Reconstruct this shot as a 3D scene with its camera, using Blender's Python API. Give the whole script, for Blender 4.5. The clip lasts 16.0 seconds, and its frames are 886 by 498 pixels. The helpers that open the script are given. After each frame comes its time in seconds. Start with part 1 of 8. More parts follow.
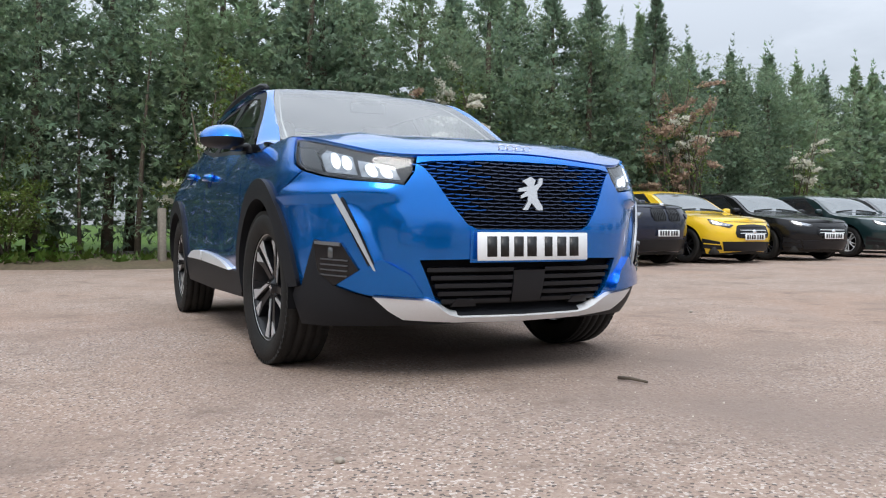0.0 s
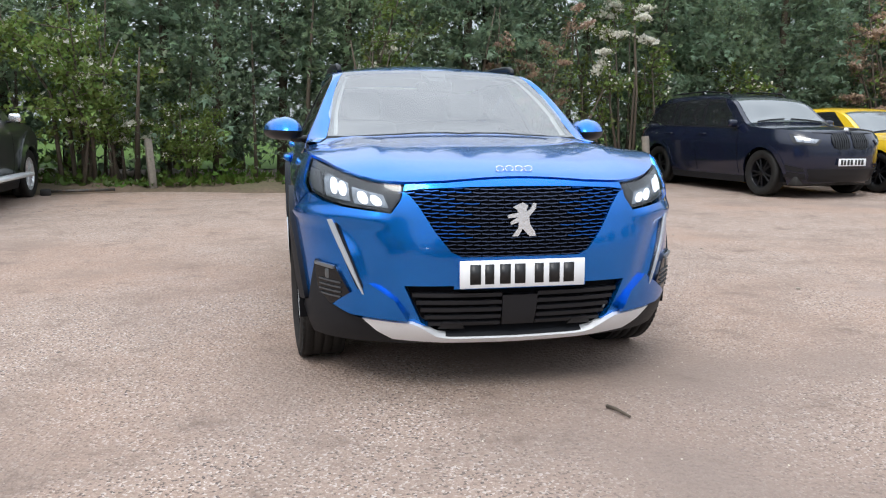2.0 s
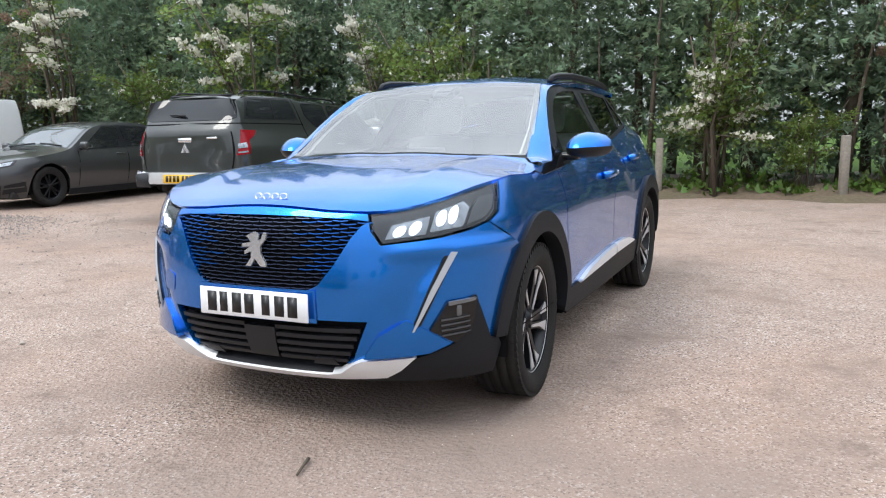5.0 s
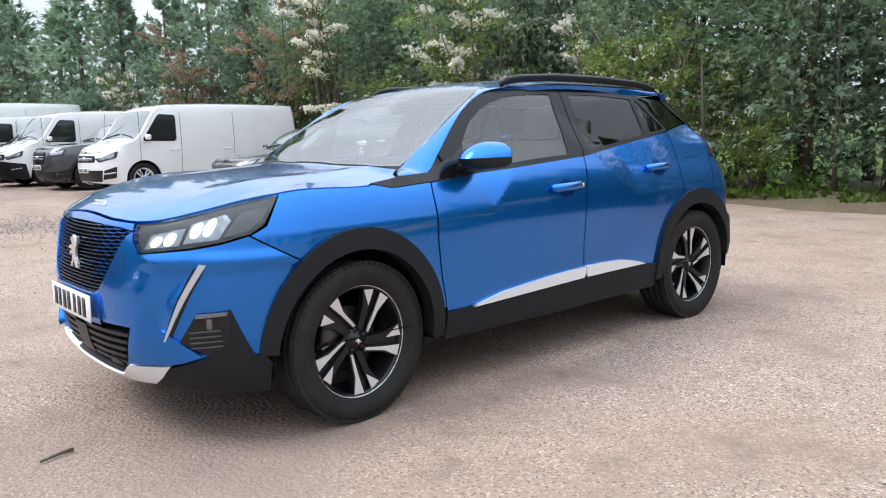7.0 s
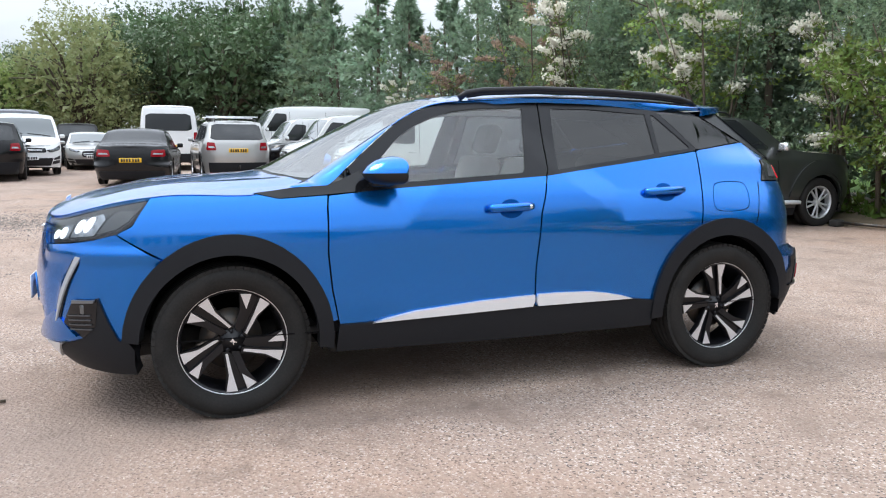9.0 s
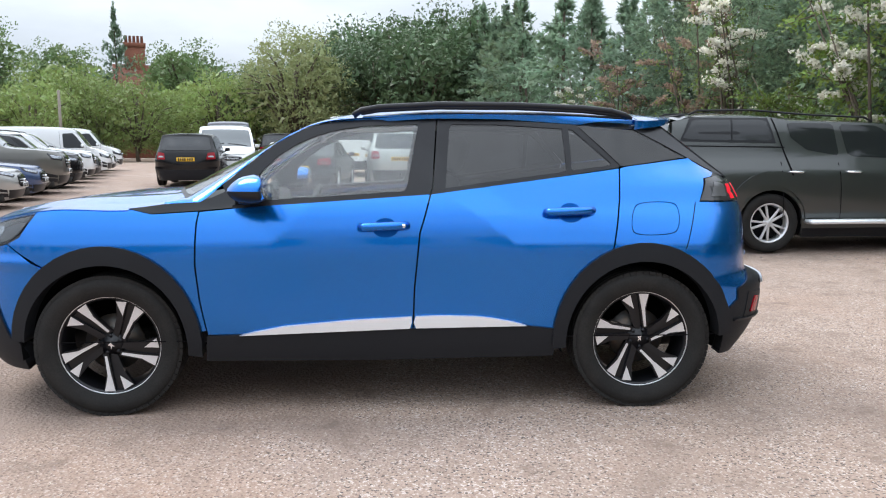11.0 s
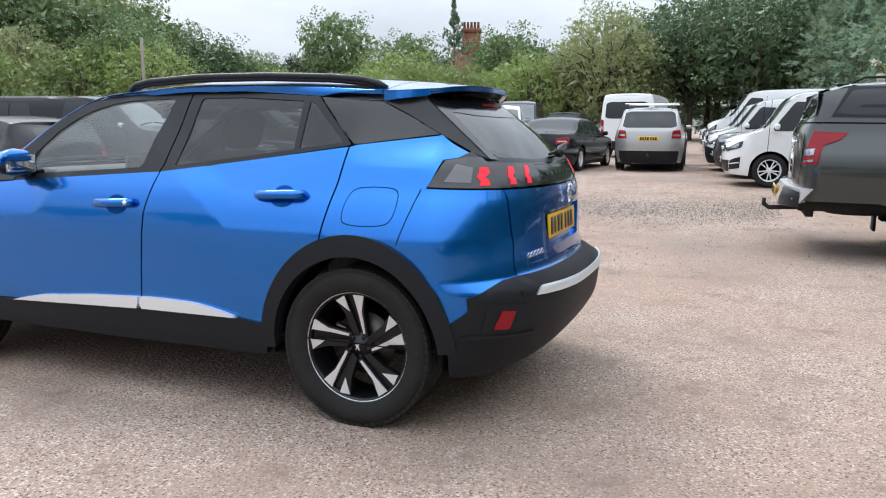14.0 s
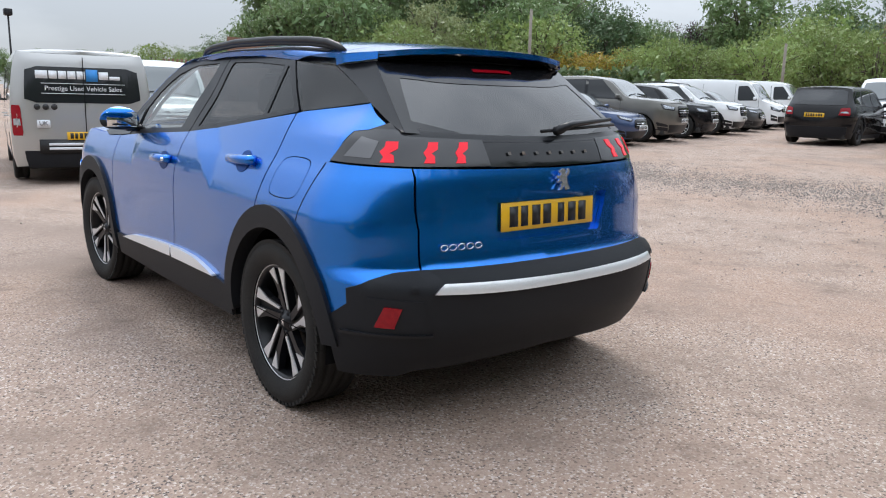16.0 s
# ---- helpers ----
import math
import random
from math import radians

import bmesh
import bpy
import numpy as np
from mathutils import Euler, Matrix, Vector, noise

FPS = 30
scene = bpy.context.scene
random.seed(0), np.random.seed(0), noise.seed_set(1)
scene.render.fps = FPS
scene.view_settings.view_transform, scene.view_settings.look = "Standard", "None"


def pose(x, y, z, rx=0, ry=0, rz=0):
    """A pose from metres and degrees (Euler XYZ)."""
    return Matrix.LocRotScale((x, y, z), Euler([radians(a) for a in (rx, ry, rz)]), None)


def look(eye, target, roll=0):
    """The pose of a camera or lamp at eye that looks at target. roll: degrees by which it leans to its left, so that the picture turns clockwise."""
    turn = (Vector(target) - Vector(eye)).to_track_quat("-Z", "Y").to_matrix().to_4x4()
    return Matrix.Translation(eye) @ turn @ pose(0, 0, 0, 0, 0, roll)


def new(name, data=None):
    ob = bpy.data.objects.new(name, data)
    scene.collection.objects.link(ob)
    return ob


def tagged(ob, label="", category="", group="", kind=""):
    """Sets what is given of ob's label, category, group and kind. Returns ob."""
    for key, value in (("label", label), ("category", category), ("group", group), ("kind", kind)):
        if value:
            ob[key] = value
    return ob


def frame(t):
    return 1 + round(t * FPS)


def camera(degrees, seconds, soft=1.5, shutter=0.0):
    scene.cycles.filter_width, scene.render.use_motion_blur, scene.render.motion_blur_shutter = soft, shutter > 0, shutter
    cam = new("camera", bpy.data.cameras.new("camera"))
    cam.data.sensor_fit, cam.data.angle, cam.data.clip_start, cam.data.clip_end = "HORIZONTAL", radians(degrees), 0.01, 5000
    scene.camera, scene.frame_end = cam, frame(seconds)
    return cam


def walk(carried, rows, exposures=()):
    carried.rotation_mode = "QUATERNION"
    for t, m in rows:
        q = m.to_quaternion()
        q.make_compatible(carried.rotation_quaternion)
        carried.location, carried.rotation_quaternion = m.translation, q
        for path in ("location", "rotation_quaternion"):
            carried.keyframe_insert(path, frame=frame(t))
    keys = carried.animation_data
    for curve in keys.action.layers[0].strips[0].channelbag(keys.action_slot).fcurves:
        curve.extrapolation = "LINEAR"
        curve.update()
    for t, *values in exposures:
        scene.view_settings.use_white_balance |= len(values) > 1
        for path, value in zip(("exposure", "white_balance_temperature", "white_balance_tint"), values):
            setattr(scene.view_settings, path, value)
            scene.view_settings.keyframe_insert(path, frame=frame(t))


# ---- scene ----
from mathutils.geometry import delaunay_2d_cdt

cam = camera(59.9, 16.0, 1.1)
PATH = [
    (0, (-1.707, -4.768, 0.585), (-0.808, -2.981, 0.548), 0.2),
    (0.5, (-1.743, -4.826, 0.949), (-0.92, -3.008, 0.822), 0.2),
    (1, (-1.667, -4.971, 1.069), (-0.965, -3.111, 0.853), 0.1),
    (1.5, (-1.348, -5.11, 1.12), (-0.782, -3.214, 0.832), 0.3),
    (2, (-0.934, -5.074, 1.112), (-0.528, -3.141, 0.8), 0.3),
    (2.5, (-0.49, -5.083, 1.144), (-0.263, -3.119, 0.842), 0.5),
    (3, (-0.007, -5.1, 1.185), (0.015, -3.122, 0.893), 0.5),
    (3.5, (0.475, -5.013, 1.196), (0.27, -3.044, 0.91), 0.1),
    (4, (0.996, -4.943, 1.19), (0.564, -3.011, 0.902), -0.2),
    (4.2, (1.176, -4.886, 1.196), (0.657, -2.976, 0.906), -0.4),
    (6.3, (3.064, -3.671, 1.184), (1.782, -2.167, 0.875), -1.8),
    (6.5, (3.201, -3.526, 1.214), (1.859, -2.074, 0.911), -1.7),
    (7, (3.467, -3.113, 1.193), (1.98, -1.808, 0.904), -1.4),
    (7.5, (3.757, -2.74, 1.197), (2.141, -1.596, 0.917), -1.0),
    (8, (3.993, -2.354, 1.207), (2.268, -1.38, 0.932), -0.6),
    (8.2, (4.071, -2.169, 1.202), (2.307, -1.266, 0.928), -0.4),
    (10.3, (4.569, -0.521, 1.272), (2.607, -0.233, 1.014), 0.4),
    (10.5, (4.59, -0.352, 1.276), (2.621, -0.118, 1.019), 0.3),
    (11, (4.561, 0.11, 1.281), (2.581, 0.218, 1.027), 0.0),
    (11.5, (4.558, 0.583, 1.276), (2.574, 0.566, 1.02), -0.2),
    (12, (4.442, 1.022, 1.258), (2.466, 0.867, 0.994), -0.7),
    (12.5, (4.264, 1.463, 1.267), (2.306, 1.166, 0.989), -1.0),
    (13, (4.109, 1.929, 1.281), (2.18, 1.488, 0.99), -1.0),
    (13.5, (3.861, 2.372, 1.275), (1.973, 1.784, 0.976), -0.6),
    (14, (3.657, 2.845, 1.263), (1.827, 2.099, 0.957), 0.1),
    (14.5, (3.372, 3.252, 1.236), (1.628, 2.325, 0.918), 0.8),
    (15, (3.035, 3.625, 1.25), (1.425, 2.488, 0.912), 1.1),
    (15.5, (2.669, 3.955, 1.263), (1.236, 2.61, 0.895), 1.6),
    (16, (2.236, 4.096, 1.279), (1.011, 2.564, 0.887), 1.5),
]
walk(cam, [(t, look(eye, target, roll)) for t, eye, target, roll in PATH], [(0.0, 0.04), (1.5, 0.18), (3.5, 0.28), (7.0, 0.46), (11.0, 0.42), (13.5, 0.38), (16.0, 0.18)])

# ---- sky and sun ----
world = bpy.data.worlds.new("overcast_sky")
scene.world = world
world.use_nodes = True
wn, wl = world.node_tree.nodes, world.node_tree.links
wn.clear()
SUN_EL, SUN_ROT = radians(50), radians(213)
w_out = wn.new("ShaderNodeOutputWorld")
w_sky = wn.new("ShaderNodeTexSky")
w_sky.sky_type, w_sky.sun_disc = "NISHITA", False
w_sky.sun_elevation, w_sky.sun_rotation = SUN_EL, SUN_ROT
w_clear = wn.new("ShaderNodeBackground")
w_clear.inputs[1].default_value = 0.1
wl.new(w_sky.outputs[0], w_clear.inputs[0])
w_co = wn.new("ShaderNodeTexCoord")
w_map = wn.new("ShaderNodeMapping")
w_map.inputs["Scale"].default_value = (1.0, 1.0, 3.2)
wl.new(w_co.outputs["Generated"], w_map.inputs[0])
w_noise = wn.new("ShaderNodeTexNoise")
w_noise.inputs["Scale"].default_value = 2.1
w_noise.inputs["Detail"].default_value = 6
w_noise.inputs["Roughness"].default_value = 0.55
wl.new(w_map.outputs[0], w_noise.inputs["Vector"])
w_ramp = wn.new("ShaderNodeValToRGB")
w_ramp.color_ramp.elements[0].position, w_ramp.color_ramp.elements[0].color = 0.41, (0.66, 0.725, 0.82, 1)
w_ramp.color_ramp.elements[1].position, w_ramp.color_ramp.elements[1].color = 0.59, (0.83, 0.90, 1.0, 1)
wl.new(w_noise.outputs[0], w_ramp.inputs[0])
w_cloud = wn.new("ShaderNodeBackground")
wl.new(w_ramp.outputs[0], w_cloud.inputs[0])
w_sep = wn.new("ShaderNodeSeparateXYZ")
wl.new(w_co.outputs["Generated"], w_sep.inputs[0])
w_grad = wn.new("ShaderNodeMapRange")  # an overcast sky is about three times as bright overhead as at the horizon
w_grad.inputs["From Min"].default_value, w_grad.inputs["From Max"].default_value = 0.03, 1.0
w_grad.inputs["To Min"].default_value, w_grad.inputs["To Max"].default_value = 0.64, 2.62
wl.new(w_sep.outputs["Z"], w_grad.inputs["Value"])
wl.new(w_grad.outputs[0], w_cloud.inputs[1])
w_mix = wn.new("ShaderNodeMixShader")
w_mix.inputs[0].default_value = 0.9
wl.new(w_clear.outputs[0], w_mix.inputs[1])
wl.new(w_cloud.outputs[0], w_mix.inputs[2])
wl.new(w_mix.outputs[0], w_out.inputs[0])

sun = new("sun", bpy.data.lights.new("sun", "SUN"))
sun.data.energy, sun.data.angle, sun.data.color = 1.5, radians(25), (1.0, 0.97, 0.93)
sun_way = Vector((math.sin(SUN_ROT) * math.cos(SUN_EL), math.cos(SUN_ROT) * math.cos(SUN_EL), math.sin(SUN_EL)))
sun.matrix_world = look(sun_way * 60, (0, 0, 0))


# ---- materials ----
def mat(name, color, rough=0.5, metal=0.0, coat=0.0, grain=0.0, scale=40.0, bump=0.0, big=0.0, big_scale=1.5, tone=None, rand=0.0,
        emit=None, glow=0.0, spec=0.5):
    """A principled material with fine grain, large stains, relief and a shift of tone per object or island."""
    m = bpy.data.materials.new(name)
    m.use_nodes = True
    n, l = m.node_tree.nodes, m.node_tree.links
    b = n["Principled BSDF"]
    b.inputs["Base Color"].default_value = (*color, 1)
    b.inputs["Roughness"].default_value = rough
    b.inputs["Metallic"].default_value = metal
    b.inputs["Specular IOR Level"].default_value = spec
    b.inputs["Coat Weight"].default_value = coat
    b.inputs["Coat Roughness"].default_value = 0.02
    b.inputs["Coat IOR"].default_value = 1.43
    if emit:
        b.inputs["Emission Color"].default_value = (*emit, 1)
        b.inputs["Emission Strength"].default_value = glow
    co = n.new("ShaderNodeTexCoord")
    col = None

    def noise_node(s, detail=4):
        x = n.new("ShaderNodeTexNoise")
        x.inputs["Scale"].default_value = s
        x.inputs["Detail"].default_value = detail
        l.new(co.outputs["Object"], x.inputs["Vector"])
        return x

    def mixed(fac, a, c2):
        x = n.new("ShaderNodeMix")
        x.data_type = "RGBA"
        l.new(fac, x.inputs["Factor"])
        if a is None:
            x.inputs["A"].default_value = (*color, 1)
        else:
            l.new(a, x.inputs["A"])
        x.inputs["B"].default_value = (*c2, 1)
        return x.outputs["Result"]

    def ranged(src, lo, hi, to):
        x = n.new("ShaderNodeMapRange")
        x.inputs["From Min"].default_value, x.inputs["From Max"].default_value = lo, hi
        x.inputs["To Max"].default_value = to
        l.new(src, x.inputs["Value"])
        return x.outputs[0]

    fine = None
    if grain or bump:
        fine = noise_node(scale)
    if big:
        col = mixed(ranged(noise_node(big_scale).outputs[0], 0.4, 0.7, big), col, tone or tuple(0.6 * c for c in color))
    if grain:
        col = mixed(ranged(fine.outputs[0], 0.35, 0.7, grain), col, tuple(0.45 * c for c in color))
    if rand:
        geo = n.new("ShaderNodeNewGeometry")
        oi = n.new("ShaderNodeObjectInfo")
        add = n.new("ShaderNodeMath")
        add.operation = "ADD"
        l.new(geo.outputs["Random Per Island"], add.inputs[0])
        l.new(oi.outputs["Random"], add.inputs[1])
        hsv = n.new("ShaderNodeHueSaturation")
        l.new(ranged(add.outputs[0], 0, 2, 1), hsv.inputs["Value"])
        mr = hsv.inputs["Value"].links[0].from_node
        mr.inputs["To Min"].default_value, mr.inputs["To Max"].default_value = 1 - rand, 1 + rand
        mr2 = n.new("ShaderNodeMapRange")
        mr2.inputs["To Min"].default_value, mr2.inputs["To Max"].default_value = 0.5 - 0.05 * rand, 0.5 + 0.04 * rand
        l.new(geo.outputs["Random Per Island"], mr2.inputs["Value"])
        l.new(mr2.outputs[0], hsv.inputs["Hue"])
        if col is None:
            hsv.inputs["Color"].default_value = (*color, 1)
        else:
            l.new(col, hsv.inputs["Color"])
        col = hsv.outputs[0]
    if col is not None:
        l.new(col, b.inputs["Base Color"])
    if bump:
        bn = n.new("ShaderNodeBump")
        bn.inputs["Strength"].default_value = bump
        bn.inputs["Distance"].default_value = 0.01
        l.new(fine.outputs[0], bn.inputs["Height"])
        l.new(bn.outputs[0], b.inputs["Normal"])
    return m


def glass(name, tint, ior=1.6):
    m = bpy.data.materials.new(name)
    m.use_nodes = True
    n, l = m.node_tree.nodes, m.node_tree.links
    b = n["Principled BSDF"]
    n.remove(b)
    tr = n.new("ShaderNodeBsdfTransparent")
    tr.inputs[0].default_value = (*tint, 1)
    gl = n.new("ShaderNodeBsdfGlossy")
    gl.inputs["Roughness"].default_value = 0.02
    # thin pane: the same gloss from both sides
    lw = n.new("ShaderNodeLayerWeight")
    lw.inputs[0].default_value = 0.5
    pw = n.new("ShaderNodeMath")
    pw.operation = "POWER"
    pw.inputs[1].default_value = 5
    l.new(lw.outputs["Facing"], pw.inputs[0])
    fr = n.new("ShaderNodeMapRange")
    fr.inputs["To Min"].default_value = ((ior - 1) / (ior + 1)) ** 2
    l.new(pw.outputs[0], fr.inputs["Value"])
    mx = n.new("ShaderNodeMixShader")
    l.new(fr.outputs[0], mx.inputs[0])
    l.new(tr.outputs[0], mx.inputs[1])
    l.new(gl.outputs[0], mx.inputs[2])
    l.new(mx.outputs[0], n["Material Output"].inputs[0])
    return m


def leaf_mat(name, color, rand=0.5, thin=0.25):
    """Foliage: rough, a little light passes through, tone shifts from spray to spray."""
    m = mat(name, color, 0.48, rand=rand, spec=0.45)
    n, l = m.node_tree.nodes, m.node_tree.links
    b = n["Principled BSDF"]
    tl = n.new("ShaderNodeBsdfTranslucent")
    l.new(b.inputs["Base Color"].links[0].from_socket, tl.inputs[0])
    mx = n.new("ShaderNodeMixShader")
    mx.inputs[0].default_value = thin
    l.new(b.outputs[0], mx.inputs[1])
    l.new(tl.outputs[0], mx.inputs[2])
    l.new(mx.outputs[0], n["Material Output"].inputs[0])
    return m


def paint(name, color, metal=0.35, rough=0.32):
    return mat(name, color, rough, metal, coat=1.0, grain=0.10, scale=900)


M_BLUE = paint("blue_metallic_paint", (0.0005, 0.163, 0.60), 0.85, 0.25)
M_BLUE.node_tree.nodes["Principled BSDF"].inputs["Coat Weight"].default_value = 1.0
M_BLUE.node_tree.nodes["Principled BSDF"].inputs["Coat IOR"].default_value = 1.43
M_GAP = mat("dark_gap", (0.006, 0.006, 0.007), 0.9, spec=0.1)
M_CLAD = mat("textured_black_plastic", (0.0135, 0.0148, 0.018), 0.55, grain=0.35, scale=500, bump=0.08, big=0.3, big_scale=3, tone=(0.019, 0.0205, 0.024), spec=0.22)
M_PIANO = mat("gloss_black_plastic", (0.007, 0.0075, 0.009), 0.09, spec=0.42)
M_SATIN = mat("satin_black_trim", (0.014, 0.0145, 0.017), 0.38, spec=0.28)
M_CHROME = mat("chrome", (0.82, 0.83, 0.85), 0.2, 0.8)
M_ALU = mat("machined_alloy", (0.74, 0.75, 0.77), 0.35, 0.65, grain=0.15, scale=300)
M_SILVER = mat("silver_trim", (0.82, 0.84, 0.86), 0.32, 0.35, grain=0.1, scale=200)
M_RIM = mat("gloss_black_alloy", (0.007, 0.0072, 0.009), 0.3, spec=0.35)
M_DISC = mat("brake_steel", (0.10, 0.098, 0.095), 0.45, 0.9, big=0.5, big_scale=25, tone=(0.2, 0.13, 0.08))
M_TYRE = mat("tyre_rubber", (0.017, 0.0165, 0.016), 0.7, grain=0.5, scale=120, bump=0.15, big=0.5, big_scale=9, tone=(0.034, 0.031, 0.028), spec=0.25)
M_CLEAR = glass("clear_glass", (0.88, 0.93, 0.91), 2.0)
M_SCREEN = glass("windscreen_glass", (0.78, 0.84, 0.83), 3.3)
M_TINT = glass("privacy_glass", (0.10, 0.105, 0.11), 1.7)
M_RTINT = glass("rear_privacy_glass", (0.10, 0.105, 0.11), 2.1)
M_LENS = glass("lamp_lens", (0.9, 0.92, 0.93))
M_LAMPIN = mat("lamp_reflector", (0.40, 0.42, 0.45), 0.2, 0.85, big=0.7, big_scale=34, tone=(0.10, 0.105, 0.115))
M_LAMPOFF = mat("headlamp_glass", (0.5, 0.52, 0.54), 0.12, 0.6, big=0.6, big_scale=18, tone=(0.12, 0.12, 0.13))
M_LED = mat("lit_lamp", (0.9, 0.92, 0.95), 0.3, emit=(0.9, 0.95, 1.0), glow=1.1)
M_DRL = mat("daytime_lamp_strip", (0.36, 0.38, 0.41), 0.25, 0.2, emit=(0.9, 0.95, 1.0), glow=0.06)
M_RED = mat("red_lamp", (0.24, 0.003, 0.010), 0.15, big=0.5, big_scale=60, tone=(0.34, 0.006, 0.012), spec=0.35)
M_REDLIT = mat("lit_red_lamp", (0.40, 0.006, 0.014), 0.2, emit=(1.0, 0.02, 0.05), glow=0.5, spec=0.3)
M_SMOKE = mat("smoked_lamp_cover", (0.03, 0.03, 0.033), 0.08, spec=0.6)
M_WHITEPL = mat("white_plate", (0.78, 0.79, 0.8), 0.35, big=0.2, big_scale=8, tone=(0.6, 0.6, 0.58))
M_YELPL = mat("yellow_plate", (0.80, 0.46, 0.02), 0.35, big=0.2, big_scale=8, tone=(0.6, 0.34, 0.02))
M_MARK = mat("black_mark", (0.012, 0.012, 0.013), 0.4)
M_MIRROR = mat("mirror_glass", (0.85, 0.87, 0.88), 0.01, 1.0)
M_SEAT = mat("grey_seat_fabric", (0.16, 0.16, 0.165), 0.9, grain=0.4, scale=160, bump=0.1)
M_DASH = mat("dark_dashboard", (0.06, 0.06, 0.064), 0.7, grain=0.3, scale=200)
M_LINING = mat("pale_lining", (0.60, 0.60, 0.58), 0.9, grain=0.1, scale=80)
M_UNDER = mat("dark_underbody", (0.02, 0.02, 0.02), 0.85, big=0.5, big_scale=6, tone=(0.05, 0.045, 0.04))


# ---- building helpers ----
def mesh_of(name, verts, faces, normals=None, smooth=True):
    me = bpy.data.meshes.new(name)
    me.from_pydata([tuple(map(float, v)) for v in verts], [], [tuple(map(int, f)) for f in faces])
    if smooth:
        me.polygons.foreach_set("use_smooth", [True] * len(me.polygons))
    if normals is not None:
        me.normals_split_custom_set_from_vertices([tuple(map(float, v)) for v in normals])
    me.update()
    return me


def part(name, data, material, parent, label=""):
    """One mesh object under a thing or under a part; data is a bmesh, a mesh or (verts, faces[, normals])."""
    if isinstance(data, bmesh.types.BMesh):
        me = bpy.data.meshes.new(name)
        data.to_mesh(me)
        data.free()
    elif isinstance(data, tuple):
        me = mesh_of(name, *data)
    else:
        me = data
    if material and not me.materials:
        me.materials.append(material)
    ob = new(name, me)
    if parent is not None:
        ob.parent = parent
    if label:
        ob["label"] = label
    return ob


def thing(name, label, category, m=None, group="", kind=""):
    ob = new(name)
    ob.empty_display_size = 0.2
    if m is not None:
        ob.matrix_world = m
    return tagged(ob, label, category, group, kind)


def joined(*pieces):
    """Several (verts, faces[, normals]) as one."""
    v, f, nn, at = [], [], [], 0
    for p in pieces:
        pv = np.asarray(p[0], float).reshape(-1, 3)
        v.append(pv)
        f += [tuple(int(i) + at for i in q) for q in p[1]]
        nn.append(np.asarray(p[2], float) if len(p) > 2 and p[2] is not None else np.zeros((len(pv), 3)))
        at += len(pv)
    return np.concatenate(v), f, np.concatenate(nn)


def moved(p, m):
    """(verts, faces[, normals]) taken through a matrix."""
    a = np.array(m)
    v = np.asarray(p[0], float) @ a[:3, :3].T + a[:3, 3]
    nn = None if len(p) < 3 or p[2] is None else np.asarray(p[2], float) @ a[:3, :3].T
    f = p[1] if np.linalg.det(a[:3, :3]) > 0 else [tuple(reversed(q)) for q in p[1]]
    return (v, f, nn) if nn is not None else (v, f)


MIRROR = Matrix.Diagonal((-1, 1, 1, 1))


def curve_of(tab, soft=0.0):
    """A smooth function through a table of (at, value)."""
    xs, ys = np.array([a for a, _ in tab], float), np.array([b for _, b in tab], float)
    d = np.zeros(len(xs))
    sl = np.diff(ys) / np.diff(xs)
    d[0], d[-1] = sl[0], sl[-1]
    for i in range(1, len(xs) - 1):
        d[i] = 0 if sl[i - 1] * sl[i] <= 0 else 2 * sl[i - 1] * sl[i] / (sl[i - 1] + sl[i])
    fx = np.linspace(xs[0], xs[-1], 700)
    k = np.clip(np.searchsorted(xs, fx, "right") - 1, 0, len(xs) - 2)
    h = xs[k + 1] - xs[k]
    t = (fx - xs[k]) / h
    fy = (2 * t**3 - 3 * t**2 + 1) * ys[k] + (t**3 - 2 * t**2 + t) * h * d[k] + (3 * t**2 - 2 * t**3) * ys[k + 1] + (t**3 - t**2) * h * d[k + 1]
    if soft:
        r = max(1, int(soft / (fx[1] - fx[0])))
        pad = np.concatenate([np.full(r, fy[0]), fy, np.full(r, fy[-1])])
        fy = np.convolve(pad, np.ones(2 * r + 1) / (2 * r + 1), "valid")
    return lambda v: np.interp(v, fx, fy)


def ramp(v, a, b):
    t = np.clip((np.asarray(v, float) - a) / (b - a), 0, 1)
    return t * t * (3 - 2 * t)


def resampled(loop, step):
    out = []
    for a, b in zip(loop, loop[1:] + loop[:1]):
        a, b = np.array(a, float), np.array(b, float)
        k = max(1, int(round(np.linalg.norm(b - a) / step)))
        out += [a + (b - a) * i / k for i in range(k)]
    return np.array(out)


def inside(pts, loop):
    x, y = pts[:, 0], pts[:, 1]
    r = np.zeros(len(pts), bool)
    for (x0, y0), (x1, y1) in zip(loop, np.roll(loop, -1, 0)):
        c = (y0 > y) != (y1 > y)
        r ^= c & (x < (x1 - x0) * (y - y0) / ((y1 - y0) or 1e-12) + x0)
    return r


def rounded(loop, r=0.25, times=2):
    """Corners of a 2D outline cut round."""
    p = np.array(loop, float)
    for _ in range(times):
        q = np.roll(p, -1, 0)
        p = np.stack([p + r * (q - p), p + (1 - r) * (q - p)], 1).reshape(-1, 2)
    return [tuple(a) for a in p]


